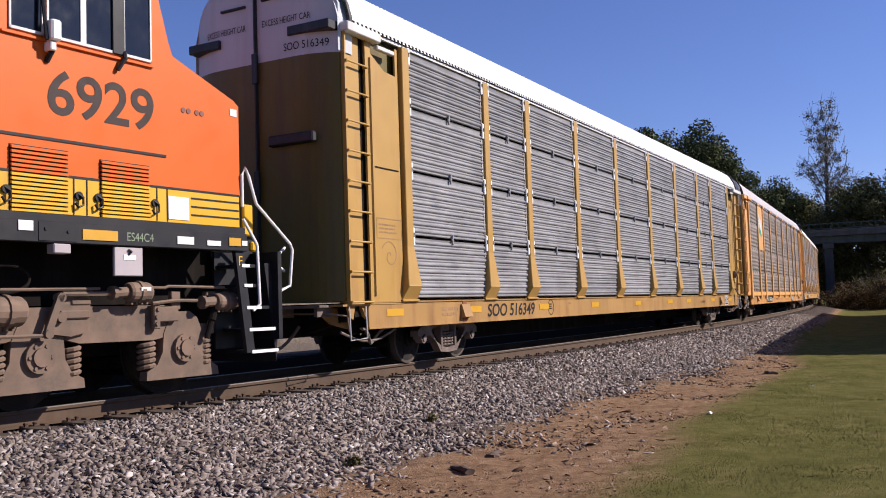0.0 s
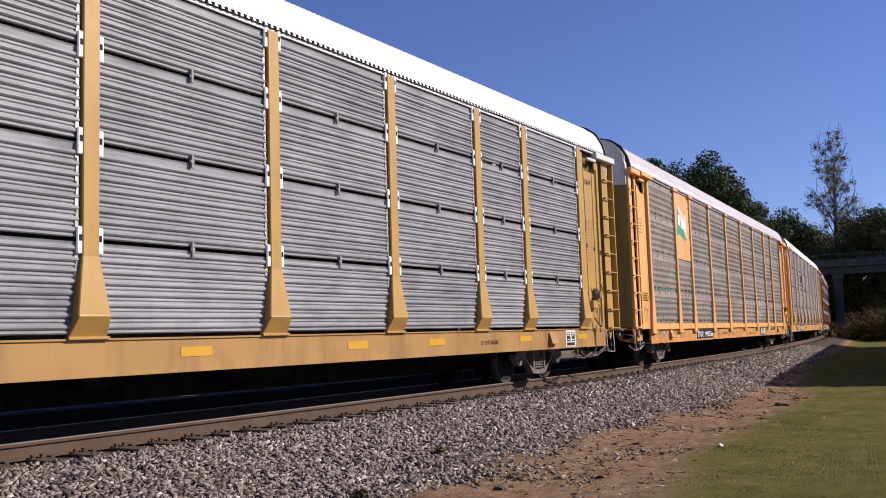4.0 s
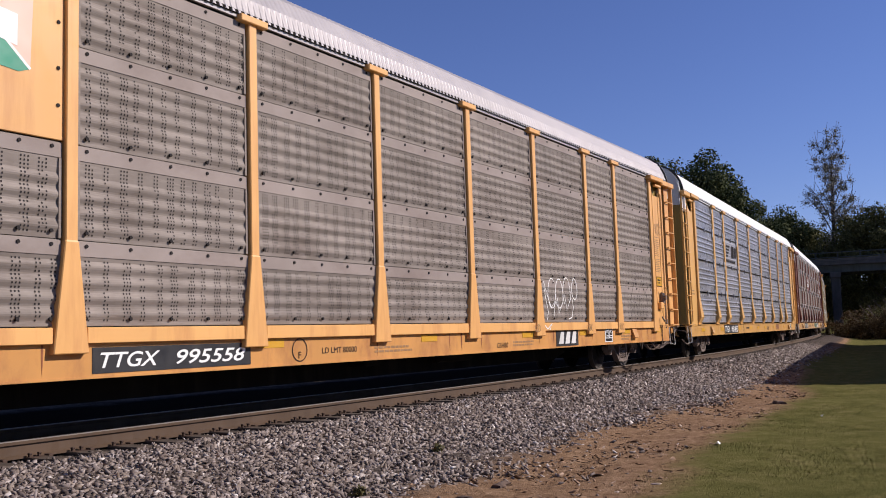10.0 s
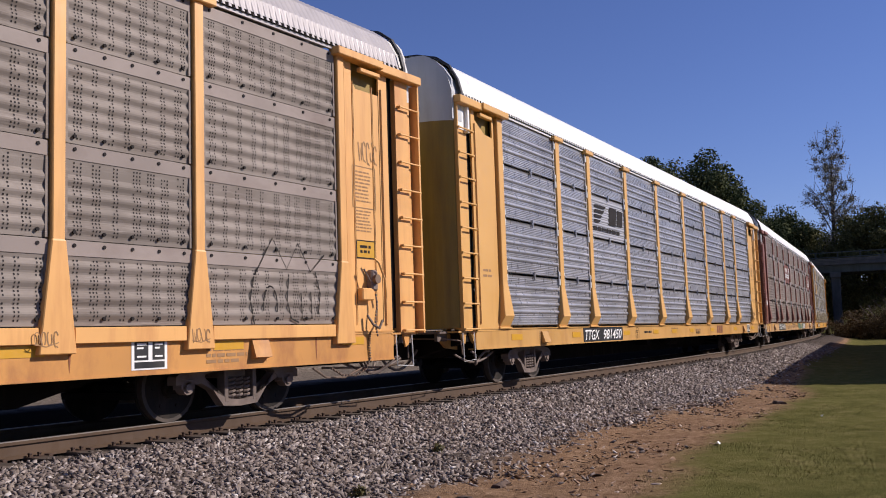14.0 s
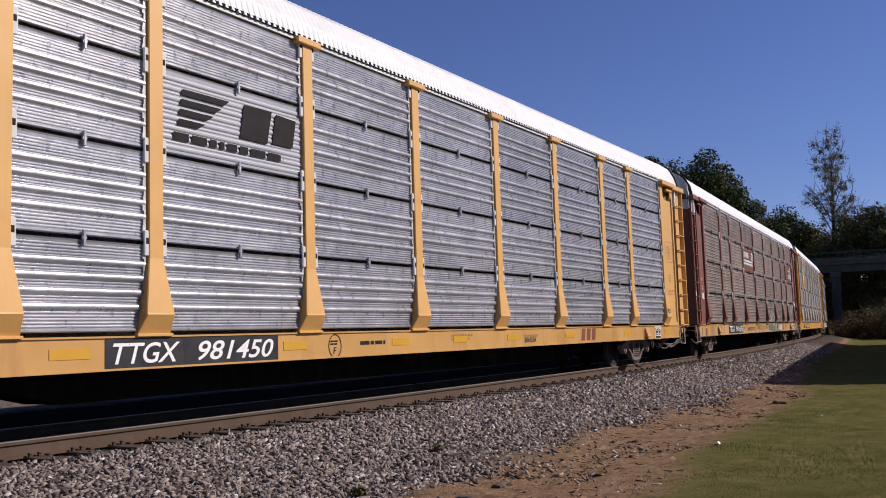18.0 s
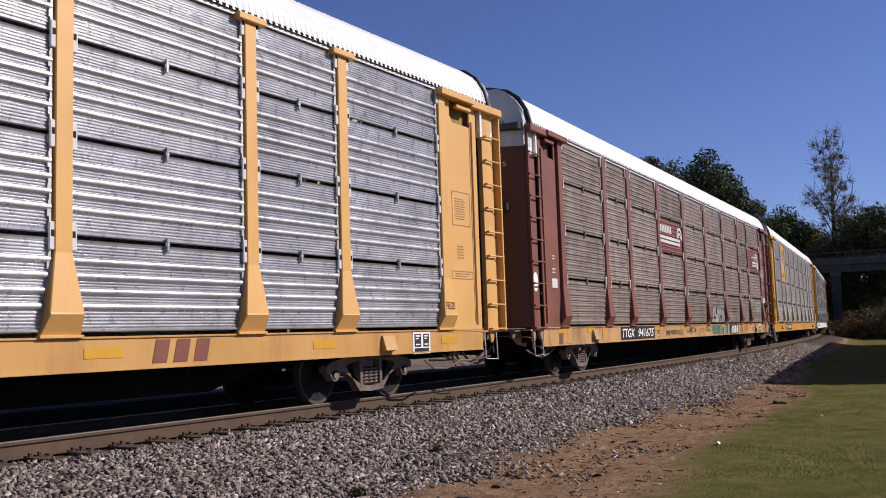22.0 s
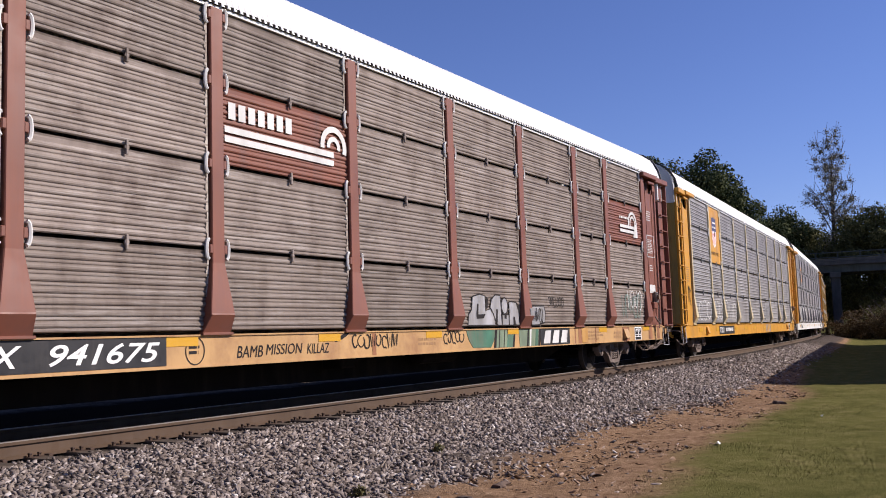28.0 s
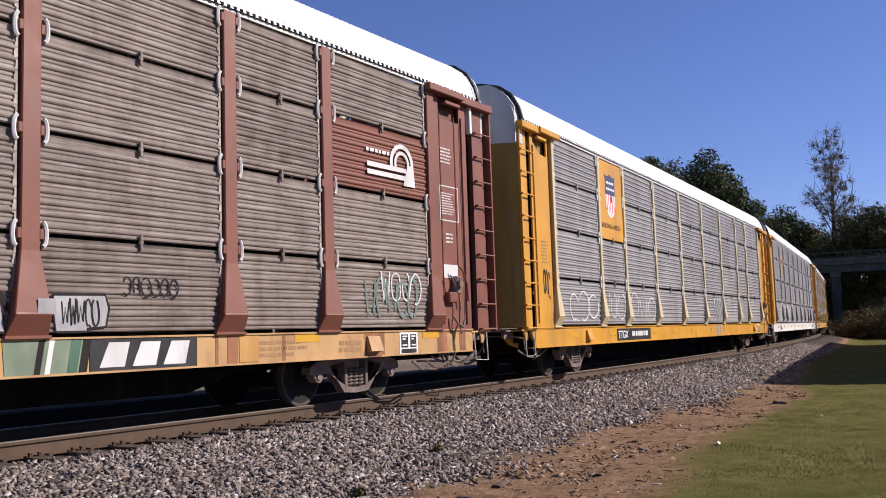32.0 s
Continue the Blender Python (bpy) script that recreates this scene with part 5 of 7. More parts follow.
def write_2(car):
    part("recess_panel", Geo().box(-12.72, -12.22, -1.24, -1.20, 0.70, 1.0, 0.006).box(-12.72, -12.2, -1.40, -1.30, 1.03, 1.065, 0.004), M_YELLOW_WORN, car, "pale panel set back ahead of the sill")
    end_lettering(car, (("EXCESS HEIGHT CAR", -0.12, 5.22, 0.95, 0.10), ("TTGX", -0.62, 4.62, 0.36, 0.10), ("995558", -0.50, 4.47, 0.56, 0.10)))
    for k, z in enumerate((3.95, 3.86, 3.78, 3.69, 3.60)):
        part("stencil_line", Geo().box(-12.75, -12.45 - 0.04 * (k % 2), -1.44, -1.434, z, z + 0.025), M_INK_FADED, car)
    part("warning_label", Geo().box(-12.66, -12.20, -1.442, -1.434, 1.79, 1.98), M_AMBER, car, "yellow warning label with a dark border")
    part("label_border", bars(outline(Geo(), -12.66, -12.20, 1.79, 1.98, 0.02, -1.4435), -12.58, -12.28, 1.82, 1.95, 2, -1.4435, 7), M_INK, car)
    scrawl(car, "dark_graffiti", M_INK_FADED, -12.62, -12.22, 1.22, 1.62, 52, 3, 0.018, -1.439, "", 0)
    number_plate_black(car, "TTGX  995558", -6.68, -4.25, 0.67, 0.95)
    block_logo(car, 5.35, 6.35, 0.70, 0.96, M_WHITE_WORN, M_BLACK)
    part("load_limit", Geo().text("LD LMT 80000", -2.78, 0.76, -1.43, 0.82, 0.085, 0.0), M_INK, car)
    part("stencil", Geo().text("GSH80", 2.52, 0.69, -1.43, 0.46, 0.10, 0.1), M_INK, car)
    part("plate_letter", Geo().text("F", -3.30, 0.71, -1.43, 0.06, 0.09, 0.0), M_INK, car)
    for x, w in ((-11.9, 0.03), (-9.3, 0.05), (-7.3, 0.03), (-4.45, 0.04), (-1.45, 0.05), (0.75, 0.035), (1.15, 0.06), (1.9, 0.04), (4.4, 0.03), (5.1, 0.05), (7.3, 0.04), (8.1, 0.03), (10.2, 0.05), (11.2, 0.04)):
        part("rust_streak", quad(Geo(), [(x, 1.04), (x + w, 1.04), (x + w * 0.8, 0.80), (x + w * 0.5, 0.68), (x + w * 0.2, 0.82)], -1.4282), M_RUST_RUN, car)
    sill_notes(car, 60, ((-8.9, -8.2, 0.72, 0.9, 3), (-1.5, -0.4, 0.72, 0.84, 2), (3.2, 4.4, 0.70, 0.82, 2), (9.2, 9.9, 0.70, 0.92, 3)), M_INK_FADED)
    ring = [(-3.27 + 0.155 * math.cos(t), 0.825 + 0.155 * math.sin(t)) for t in np.linspace(0, 6.29, 24)]
    part("stencil_ring", Geo().stroke(ring, 0.016, -1.43), M_INK, car)
    g = Geo().stroke([(-11.7, 1.9), (-11.37, 2.09), (-11.12, 2.28), (-10.99, 2.09), (-10.82, 1.89), (-10.58, 2.24), (-10.44, 2.19), (-10.14, 1.84), (-9.86, 2.14), (-9.66, 2.06), (-9.4, 2.14), (-9.16, 1.89)], 0.13, -1.4465)
    part("teal_graffiti", g, M_TEAL_FADED, car, "faded teal sprayed zigzag")
    for k, (x, z0, z1) in enumerate(((-11.6, 1.2, 1.95), (-11.28, 1.2, 1.7), (-10.95, 1.2, 1.85), (-10.3, 1.2, 1.8), (-9.75, 1.2, 1.95), (-9.3, 1.2, 1.6), (-8.75, 1.5, 2.1))):
        part("teal_graffiti", Geo().stroke([(x, z1), (x + 0.03, (z0 + z1) / 2), (x - 0.02, z0)], 0.05, -1.4465), M_TEAL_FADED, car)
    g = Geo().stroke([(-11.55, 1.0), (-11.15, 0.86), (-10.96, 0.97), (-10.72, 0.78), (-10.48, 0.96), (-10.19, 0.78), (-9.99, 0.97), (-9.63, 0.77), (-9.38, 0.96)], 0.06, -1.4292)
    part("teal_graffiti", g, M_TEAL_FADED, car)
    y = -1.4475
    g = Geo().stroke([(4.66, 2.08), (4.74, 1.75), (4.86, 1.40), (4.80, 1.22)], 0.026, y).stroke([(4.68, 2.05), (4.86, 1.72), (5.02, 1.50)], 0.024, y - 0.0004)
    for k, (c, z, a0, a1) in enumerate(((5.08, 1.80, 0.9, 6.6), (5.46, 1.80, -0.6, 5.0), (5.86, 1.84, -0.8, 4.1), (6.30, 1.92, -1.2, 5.6))):
        r = 0.20 if k < 3 else 0.15
        g.stroke([(c + r * math.cos(t) * (1 - 0.1 * math.sin(t)), z + r * 1.6 * math.sin(t)) for t in np.linspace(a0, a1, 20)], 0.024, y - 0.0006 * (k + 1))
    g.stroke([(5.36, 1.70), (5.40, 1.36), (5.64, 1.62)], 0.024, y - 0.004).stroke([(5.74, 1.78), (5.84, 1.44), (6.08, 1.72)], 0.024, y - 0.0044)
    g.stroke([(6.14, 1.70), (6.20, 1.50), (6.10, 1.28), (5.92, 1.24)], 0.024, y - 0.0048).stroke([(5.0, 1.48), (5.2, 1.62), (5.14, 1.30)], 0.022, y - 0.005)
    part("white_graffiti", g, M_WHITE, car, "white looping spray-paint scrawl")
    part("white_graffiti", Geo().stroke([(4.52, 1.14), (4.72, 1.03), (4.95, 1.15), (4.82, 1.01)], 0.026, -1.4895), M_WHITE, car)
    g = Geo()
    for pts in ([(10.0, 1.18), (9.93, 1.5), (10.0, 1.8), (10.35, 2.32), (10.62, 1.92), (10.85, 2.28), (11.1, 1.9), (11.4, 2.15)], [(10.3 + 0.13 * math.cos(t), 1.42 + 0.26 * math.sin(t)) for t in np.linspace(-0.3, 3.4, 12)],
                [(10.66, 1.85), (10.62, 1.5), (10.70, 1.25), (10.85, 1.2)], [(10.9, 1.6), (10.92, 1.25), (11.12, 1.25), (11.1, 1.62)], [(11.2, 1.9), (11.3, 1.6), (11.25, 1.3)]):
        g.stroke(pts, 0.024, -1.4475)
    part("dark_graffiti", g, M_INK, car, "dark sprayed outline scrawl")
    for k, x in enumerate((4.2, 7.0, 9.05)):
        scrawl(car, "dark_graffiti", M_INK_FADED, x - 0.14, x + 0.14, 0.98, 1.14, 70 + k, 4, 0.012, -1.5105)
    part("warning_label", Geo().box(12.16, 12.60, -1.442, -1.434, 2.16, 2.42), M_AMBER, car, "yellow warning label with a dark border")
    part("label_border", bars(outline(Geo(), 12.16, 12.60, 2.16, 2.42, 0.018, -1.4435), 12.24, 12.52, 2.22, 2.37, 2, -1.4435, 8), M_INK, car)
    scrawl(car, "dark_graffiti", M_INK_FADED, 12.26, 12.72, 3.62, 3.98, 55, 5, 0.016, -1.4395, "", 0)
    sheet_notes(car, 80, M_INK_FADED, ((12.15, 12.6, 2.55, 2.9, 4), (12.15, 12.6, 3.0, 3.5, 5)))
    part("stencil_frame", outline(outline(Geo(), 12.1, 12.66, 2.92, 3.55, 0.014, -1.439), 12.1, 12.66, 2.92, 3.55, 0.014, -1.4392), M_INK_FADED, car)


def board_speed(car, x0, x1, rows):
    z, h = rows[2]
    w = x1 - x0 - 0.16
    b = part("logo_board", ribbed_panel(w, h, M_BOARD_GREY, deep=0.35), None, car, "pale grey board with a black striped mark", at=((x0 + x1) / 2, -1.425, z))
    cx = (x0 + x1) / 2
    y = -0.0235
    g = Geo()
    for k in range(4):
        zz = 0.82 - 0.125 * k
        quad(g, [(-0.95 - 0.02 * k, zz), (-0.15 - 0.14 * k, zz), (-0.25 - 0.15 * k, zz - 0.075), (-0.97 - 0.02 * k, zz - 0.075)], y)
    quad(g, [(0.12, 0.84), (0.66, 0.84), (0.56, 0.38), (0.04, 0.38)], y)
    quad(g, [(0.74, 0.82), (1.16, 0.80), (1.08, 0.40), (0.66, 0.40)], y)
    part("logo_mark", g, M_INK, b)
    part("logo_lettering", bars(Geo(), -1.1, 1.15, 0.15, 0.29, 1, y, 12, 0.9), M_INK, b)


def write_3(car):
    number_plate_black(car, "TTGX  981450", -7.66, -4.86, 0.70, 1.045)
    ring = [(-3.62 + 0.145 * math.cos(t), 0.86 + 0.165 * math.sin(t)) for t in np.linspace(0, 6.29, 28)]
    g = Geo().stroke(ring, 0.014, -1.43)
    bars(g, -3.73, -3.52, 0.87, 0.95, 2, -1.43, 5)
    g.text("F", -3.66, 0.74, -1.43, 0.07, 0.10, 0.1)
    part("plate_stencil", g, M_INK, car)
    part("load_limit", bars(Geo(), -3.0, -2.3, 0.84, 0.94, 1, -1.43, 8), M_INK, car)
    sill_notes(car, 90, ((-0.3, 0.5, 0.86, 0.99, 2), (-10.2, -9.7, 0.76, 1.0, 6), (2.6, 3.3, 0.76, 0.95, 2)), M_INK_FADED)
    for k in range(3):
        x = 5.55 + 0.31 * k
        part("logo_mark", quad(Geo(), [(x + 0.06, 1.02), (x + 0.27, 1.02), (x + 0.21, 0.75), (x, 0.75)], -1.431), M_BROWN, car)
    part("stencil", Geo().text("BSH22A", 2.62, 0.77, -1.431, 0.52, 0.10, 0.1), M_INK, car)
    g = Geo().text("FBS20", 11.66, 1.40, 0.0, 0.27, 0.13, 0.0)
    g.v = [(x, -1.563 + 0.1115 * (z - 1.32), z) for x, y, z in g.v]
    part("stencil", g, M_INK, car)
    sheet_notes(car, 95, M_INK_FADED, ((12.2, 12.62, 3.0, 3.4, 5), (12.25, 12.5, 2.3, 2.55, 3), (12.15, 12.75, 1.98, 2.06, 1), (-12.7, -12.3, 2.0, 2.2, 1)))
    part("stencil_frame", outline(outline(Geo(), 12.12, 12.72, 2.9, 3.5, 0.014, -1.439), 12.05, 12.75, 1.95, 2.08, 0.014, -1.439), M_INK_FADED, car)


def round_mark(g, cx, cz, r, y):
    for rr, w in ((r, r * 0.26), (r * 0.62, r * 0.2)):
        g.stroke([(cx + rr * math.cos(t), cz + rr * math.sin(t)) for t in np.linspace(-0.2, 3.5, 18)], w, y)
        y -= 0.0005
    quad(g, [(cx + r * 0.55, cz), (cx + r * 1.12, cz), (cx + r * 1.25, cz - r * 1.2), (cx + r * 0.1, cz - r * 1.2)], y)
    for k in range(2):
        g.stroke([(cx - r * 3.2, cz - r * 0.35 - r * 0.42 * k), (cx + r * 0.4, cz - r * 0.35 - r * 0.42 * k)], r * 0.26, y - 0.0005)


def board_round(big):
    def fn(car, x0, x1, rows):
        z, h = rows[2]
        w = x1 - x0 - 0.16
        b = part("logo_board", ribbed_panel(w, h, M_BROWN, deep=0.6), None, car, "brown board with a white wheel-shaped mark", at=((x0 + x1) / 2, -1.425, z))
        g = Geo()
        if big:
            for r, w in ((0.265, 0.09), (0.12, 0.075)):
                g.stroke([(0.98 + r * math.cos(a), 0.57 + r * math.sin(a)) for a in np.linspace(-0.3, 3.3, 18)], w, -0.0295 - r * 0.003)
            for zz in (0.46, 0.335):
                g.stroke([(-1.27, zz), (0.98, zz - 0.01)], 0.085, -0.030)
            for q in range(7):
                quad(g, [(-1.2 + 0.185 * q, 0.60), (-1.07 + 0.185 * q, 0.60), (-1.07 + 0.185 * q, 0.82), (-1.2 + 0.185 * q, 0.82)], -0.0295)
        else:
            round_mark(g, 0.52, 0.52, 0.29, -0.0375)
            bars(g, -0.42, 0.22, 0.60, 0.68, 1, -0.0375, 4, 0.9)
        part("logo_mark", g, M_WHITE_WORN, b)
    return fn


def write_4(car):
    for x0, x1 in ((-12.72, -12.62), (-11.95, -11.45), (-9.42, -8.98), (7.3, 7.65)):
        part("sill_plate", Geo().box(x0, x1, -1.433, -1.424, 0.70, 1.04, 0.003), M_SILL_BRIGHT, car, "welded patch on the sill")
    end_lettering(car, (("EXCESS HEIGHT CAR", -0.12, 5.22, 0.95, 0.10),))
    end_lettering(car, (("TTGX", -0.62, 4.52, 0.36, 0.10), ("941675", -0.50, 4.37, 0.56, 0.10)), M_WHITE_WORN)
    end_lettering(car, (("- - - -", -0.35, 2.46, 0.5, 0.03), ("- - - - -", -0.30, 2.36, 0.62, 0.03)), M_WHITE_WORN)
    number_plate_black(car, "TTGX    941675", -8.0, -5.0, 0.71, 1.045)
    block_logo(car, 5.2, 6.5, 0.73, 1.0, M_WHITE_WORN, M_BLACK)
    part("green_spray_field", Geo().poly([(2.0, 1.052), (2.04, 0.95), (2.10, 0.85), (2.24, 0.72), (2.92, 0.71), (3.03, 0.82), (3.09, 0.95), (3.09, 1.052)], -1.4315, -1.424), M_GREEN_PAINT, car, "dark green sprayed half-round on the sill")
    part("green_spray_field", Geo().poly([(3.14, 1.05), (3.60, 1.05), (3.60, 0.70), (3.06, 0.70)], -1.4312, -1.424), M_SAGE, car)
    part("green_spray_field", Geo().poly([(4.10, 1.04), (5.08, 1.04), (5.02, 0.69), (4.13, 0.69)], -1.4312, -1.424), M_SAGE, car)
    for x, w, m in ((3.10, 0.08, M_INK), (3.28, 0.03, M_INK), (3.48, 0.03, M_INK), (3.62, 0.24, M_GREEN_PAINT), (3.86, 0.08, M_INK), (4.50, 0.07, M_INK), (4.62, 0.06, M_WHITE_WORN), (4.88, 0.12, M_GREEN_PAINT), (5.02, 0.10, M_INK)):
        top = 0.94 if 3.6 < x < 4.0 else 1.04
        part("spray_stripe", Geo().poly([(x - 0.06, 0.69), (x + w - 0.06, 0.69), (x + w, top), (x, top)], -1.4335, -1.431), m, car)
    part("reflector", Geo().box(3.62, 4.09, -1.4345, -1.431, 0.95, 1.055), M_AMBER, car)
    ring = [(-4.55 + 0.15 * math.cos(t), 0.87 + 0.165 * math.sin(t)) for t in np.linspace(0, 6.29, 28)]
    g = Geo().stroke(ring, 0.014, -1.43)
    bars(g, -4.65, -4.45, 0.82, 0.95, 2, -1.43, 5)
    part("plate_stencil", g, M_INK, car)
    for body, x, z, w, h in (("BAMB", -3.84, 0.76, 0.48, 0.15), ("MISSION", -3.30, 0.78, 0.74, 0.14), ("KILLAZ", -2.46, 0.77, 0.50, 0.14)):
        part("dark_graffiti", Geo().text(body, x, z, -1.4305, w, h, 0.2), M_INK, car, "dark hand-painted words on the sill")
    quad_drop = [(-1.66 + 0.14 * math.cos(t) + 0.10 * math.sin(t), 0.985 + 0.06 * math.sin(t) + 0.03 * math.cos(t)) for t in np.linspace(0, 6.28, 16)]
    part("dark_paint_blot", quad(Geo(), quad_drop, -1.4306), M_INK, car)
    scrawl(car, "dark_graffiti", M_INK, -1.42, -0.2, 0.80, 1.03, 42, 8, 0.022, -1.4305, "", 0)
    scrawl(car, "dark_graffiti", M_INK, 1.2, 1.9, 0.82, 1.03, 43, 5, 0.024, -1.4305, "", 0)
    # silver block graffiti with dark outline: a hook, an arch, a dot on a stem, a wedge and a small blob
    bodies = (((2.23, 1.66), (2.5, 1.71), (2.71, 1.68), (2.72, 1.40), (2.9, 1.44), (3.04, 1.33), (3.09, 1.125), (2.05, 1.125), (2.07, 1.32), (2.19, 1.42)),
              ((2.9, 1.47), (2.97, 1.63), (3.12, 1.71), (3.31, 1.70), (3.34, 1.48), (3.36, 1.125), (3.18, 1.125), (3.07, 1.27), (2.97, 1.40)),
              tuple((3.49 + 0.13 * math.cos(t), 1.50 + 0.16 * math.sin(t)) for t in np.linspace(0, 6.2832, 17)[:-1]),
              ((3.38, 1.33), (3.65, 1.33), (3.65, 1.125), (3.38, 1.125)),
              ((3.68, 1.59), (3.98, 1.58), (4.08, 1.40), (4.12, 1.125), (3.67, 1.125)),
              ((4.64, 1.51), (5.28, 1.52), (5.33, 1.37), (5.29, 1.17), (5.05, 1.15), (5.05, 1.12), (4.68, 1.12), (4.64, 1.34)))
    slits = (((2.40, 1.53), (2.45, 1.53), (2.43, 1.33), (2.71, 1.34), (2.63, 1.26), (2.37, 1.25), (2.36, 1.35)), ((3.14, 1.43), (3.20, 1.43), (3.18, 1.17), (3.12, 1.19)),
             ((3.47, 1.33), (3.56, 1.33), (3.56, 1.25), (3.47, 1.25)), ((3.84, 1.29), (3.90, 1.29), (3.96, 1.125), (3.84, 1.125)), ((2.73, 1.68), (2.82, 1.62), (2.80, 1.46), (2.73, 1.43)), ((3.99, 1.58), (4.12, 1.50), (4.16, 1.3), (4.1, 1.4)))
    for k, body in enumerate(bodies):
        y = -1.4482 - 0.0003 * k
        host = part("silver_graffiti", quad(Geo(), body, y), M_SILVER_SPRAY, car, "silver sprayed block shape with dark outline")
        part("graffiti_outline", Geo().stroke(list(body) + [body[0]], 0.026, y - 0.003), M_INK, host)
    for body in slits:
        part("dark_graffiti", quad(Geo(), body, -1.4535), M_INK, car)
    part("spray_patch", Geo().stroke([(4.50, 1.30), (4.50, 1.46)], 0.2, -1.563), M_SILVER_SPRAY, car)
    scrawl(car, "dark_graffiti", M_INK, 4.74, 5.2, 1.18, 1.48, 45, 5, 0.018, -1.4535, "", 0)
    scrawl(car, "dark_graffiti", M_INK, 5.5, 6.3, 1.5, 1.72, 46, 6, 0.02, -1.45, "", 0)
    scrawl(car, "teal_graffiti", M_TEAL_FADED, 9.9, 11.3, 1.25, 1.9, 47, 5, 0.04, -1.45, "", 0)
    scrawl(car, "white_graffiti", M_WHITE_WORN, 10.3, 11.4, 1.5, 2.0, 48, 4, 0.03, -1.4505, "", 0)
    sheet_notes(car, 120, M_WHITE_WORN, ((12.15, 12.55, 3.95, 4.25, 3), (12.15, 12.6, 3.05, 3.45, 5), (12.25, 12.55, 2.55, 2.75, 2), (-12.45, -12.25, 2.5, 2.62, 1), (-12.45, -12.2, 2.2, 2.35, 1)))
    part("stencil_frame", outline(Geo(), 12.1, 12.68, 2.95, 3.55, 0.02, -1.4395), M_WHITE_WORN, car)
    part("warning_sticker", Geo().box(12.15, 12.6, -1.444, -1.434, 1.95, 2.18), M_WHITE_WORN, car)
    part("warning_sticker", Geo().box(-12.5, -12.2, -1.444, -1.434, 1.9, 2.1), M_WHITE_WORN, car)
    pts = [(-13.3 + 0.13 * math.cos(t), 2.0 + 0.2 * math.sin(t)) for t in np.linspace(0, 6.28, 18)]
    part("white_paint_blot", quad(Geo(), pts, -1.405), M_WHITE, car)
    sill_notes(car, 130, ((9.3, 9.9, 0.75, 0.95, 2), (0.4, 1.0, 0.8, 0.95, 2), (7.3, 8.6, 0.74, 0.98, 3)), M_INK_FADED)
    flaking = shade("flaking_rust", (0.30, 0.13, 0.06), 0.8, 0, 0.3, 4, RUST, 0.55, bump=0.002)
    for x, w in ((-12.2, .2), (-10.2, .3), (-0.9, .1), (7.1, .18), (8.1, .06), (9.9, .5), (11.9, .3), (6.9, .05), (12.6, .2)):
        part("rust_patch", Geo().box(x, x + w, -1.4285, -1.4245, 0.67, 1.05), flaking, car, "rusty flaked patch on the sill")


def board_shield(car, x0, x1, rows):
    b = part("logo_board", Geo().box(x0 + 0.09, x1 - 0.09, -1.455, -1.42, 3.22, 5.19, 0.006), M_YELLOW_DEEP, car, "yellow board with a striped shield")
    cx = (x0 + x1) / 2 - 0.05
    y = -1.459
    part("shield_top", quad(Geo(), [(cx - 0.36, 4.75), (cx - 0.42, 4.86), (cx - 0.2, 4.82), (cx, 4.90), (cx + 0.2, 4.82), (cx + 0.42, 4.86), (cx + 0.36, 4.75), (cx + 0.36, 4.36), (cx - 0.36, 4.36)], y), M_SHIELD_BLUE, b)
    part("shield_field", quad(Geo(), [(cx - 0.36, 4.36), (cx + 0.36, 4.36), (cx + 0.34, 4.05), (cx + 0.2, 3.86), (cx, 3.78), (cx - 0.2, 3.86), (cx - 0.34, 4.05)], y - 0.0005), M_WHITE, b)
    g = Geo()
    for k in range(5):
        x = cx - 0.27 + 0.135 * k
        quad(g, [(x - 0.03, 4.35), (x + 0.03, 4.35), (x + 0.03, 3.84 + 0.12 * abs(k - 2) / 2), (x - 0.03, 3.84 + 0.12 * abs(k - 2) / 2)], y - 0.001)
    part("shield_stripe", g, M_SHIELD_RED, b)
    g = Geo()
    bars(g, cx - 0.26, cx + 0.3, 4.62, 4.72, 1, y - 0.001, 3)
    bars(g, cx - 0.3, cx + 0.34, 4.46, 4.56, 1, y - 0.001, 4)
    part("shield_words", g, M_WHITE, b)
    part("slogan", Geo().text("BUILDING AMERICA", cx - 0.72, 3.50, y, 1.45, 0.12), M_INK, b)


def write_5(car):
    number_plate_black(car, "TTGX", -7.9, -6.9, 0.70, 1.0)
    part("number_field", bars(Geo().box(-6.9, -5.0, -1.432, -1.424, 0.70, 1.0), -6.7, -5.1, 0.76, 0.95, 1, -1.435, 9, 0.9, 1), [M_BLACK, M_WHITE_WORN], car)
    for k, (a, b) in enumerate(((-11.2, -9.3), (-9.0, -7.2), (-6.8, -4.4))):
        scrawl(car, "white_graffiti", M_WHITE_WORN, a, b, 1.2, 1.9, 60 + k, 3, 0.035, -1.4505, "thin white sprayed letters" if k == 0 else "", 0)
    g, o = Geo(), Geo()
    for k in range(4):
        x = 2.9 + 0.42 * k
        g.box(x, x + 0.34, -1.449, -1.4475, 1.2, 2.0)
        g.box(x, x + 0.16, -1.432, -1.43, 0.68, 1.03)
        o.stroke([(x + 0.06, 1.3), (x + 0.26, 1.5), (x + 0.08, 1.7), (x + 0.28, 1.9)], 0.06, -1.4505)
    part("silver_graffiti", g, M_SILVER_SPRAY, car)
    part("graffiti_outline", o, M_INK, car)
    scrawl(car, "dark_graffiti", M_INK, -12.55, -12.2, 1.7, 2.3, 77, 3, 0.03, -1.44, "", 0)
    sheet_notes(car, 140, M_INK_FADED, ((-12.6, -12.2, 2.4, 2.9, 4),))


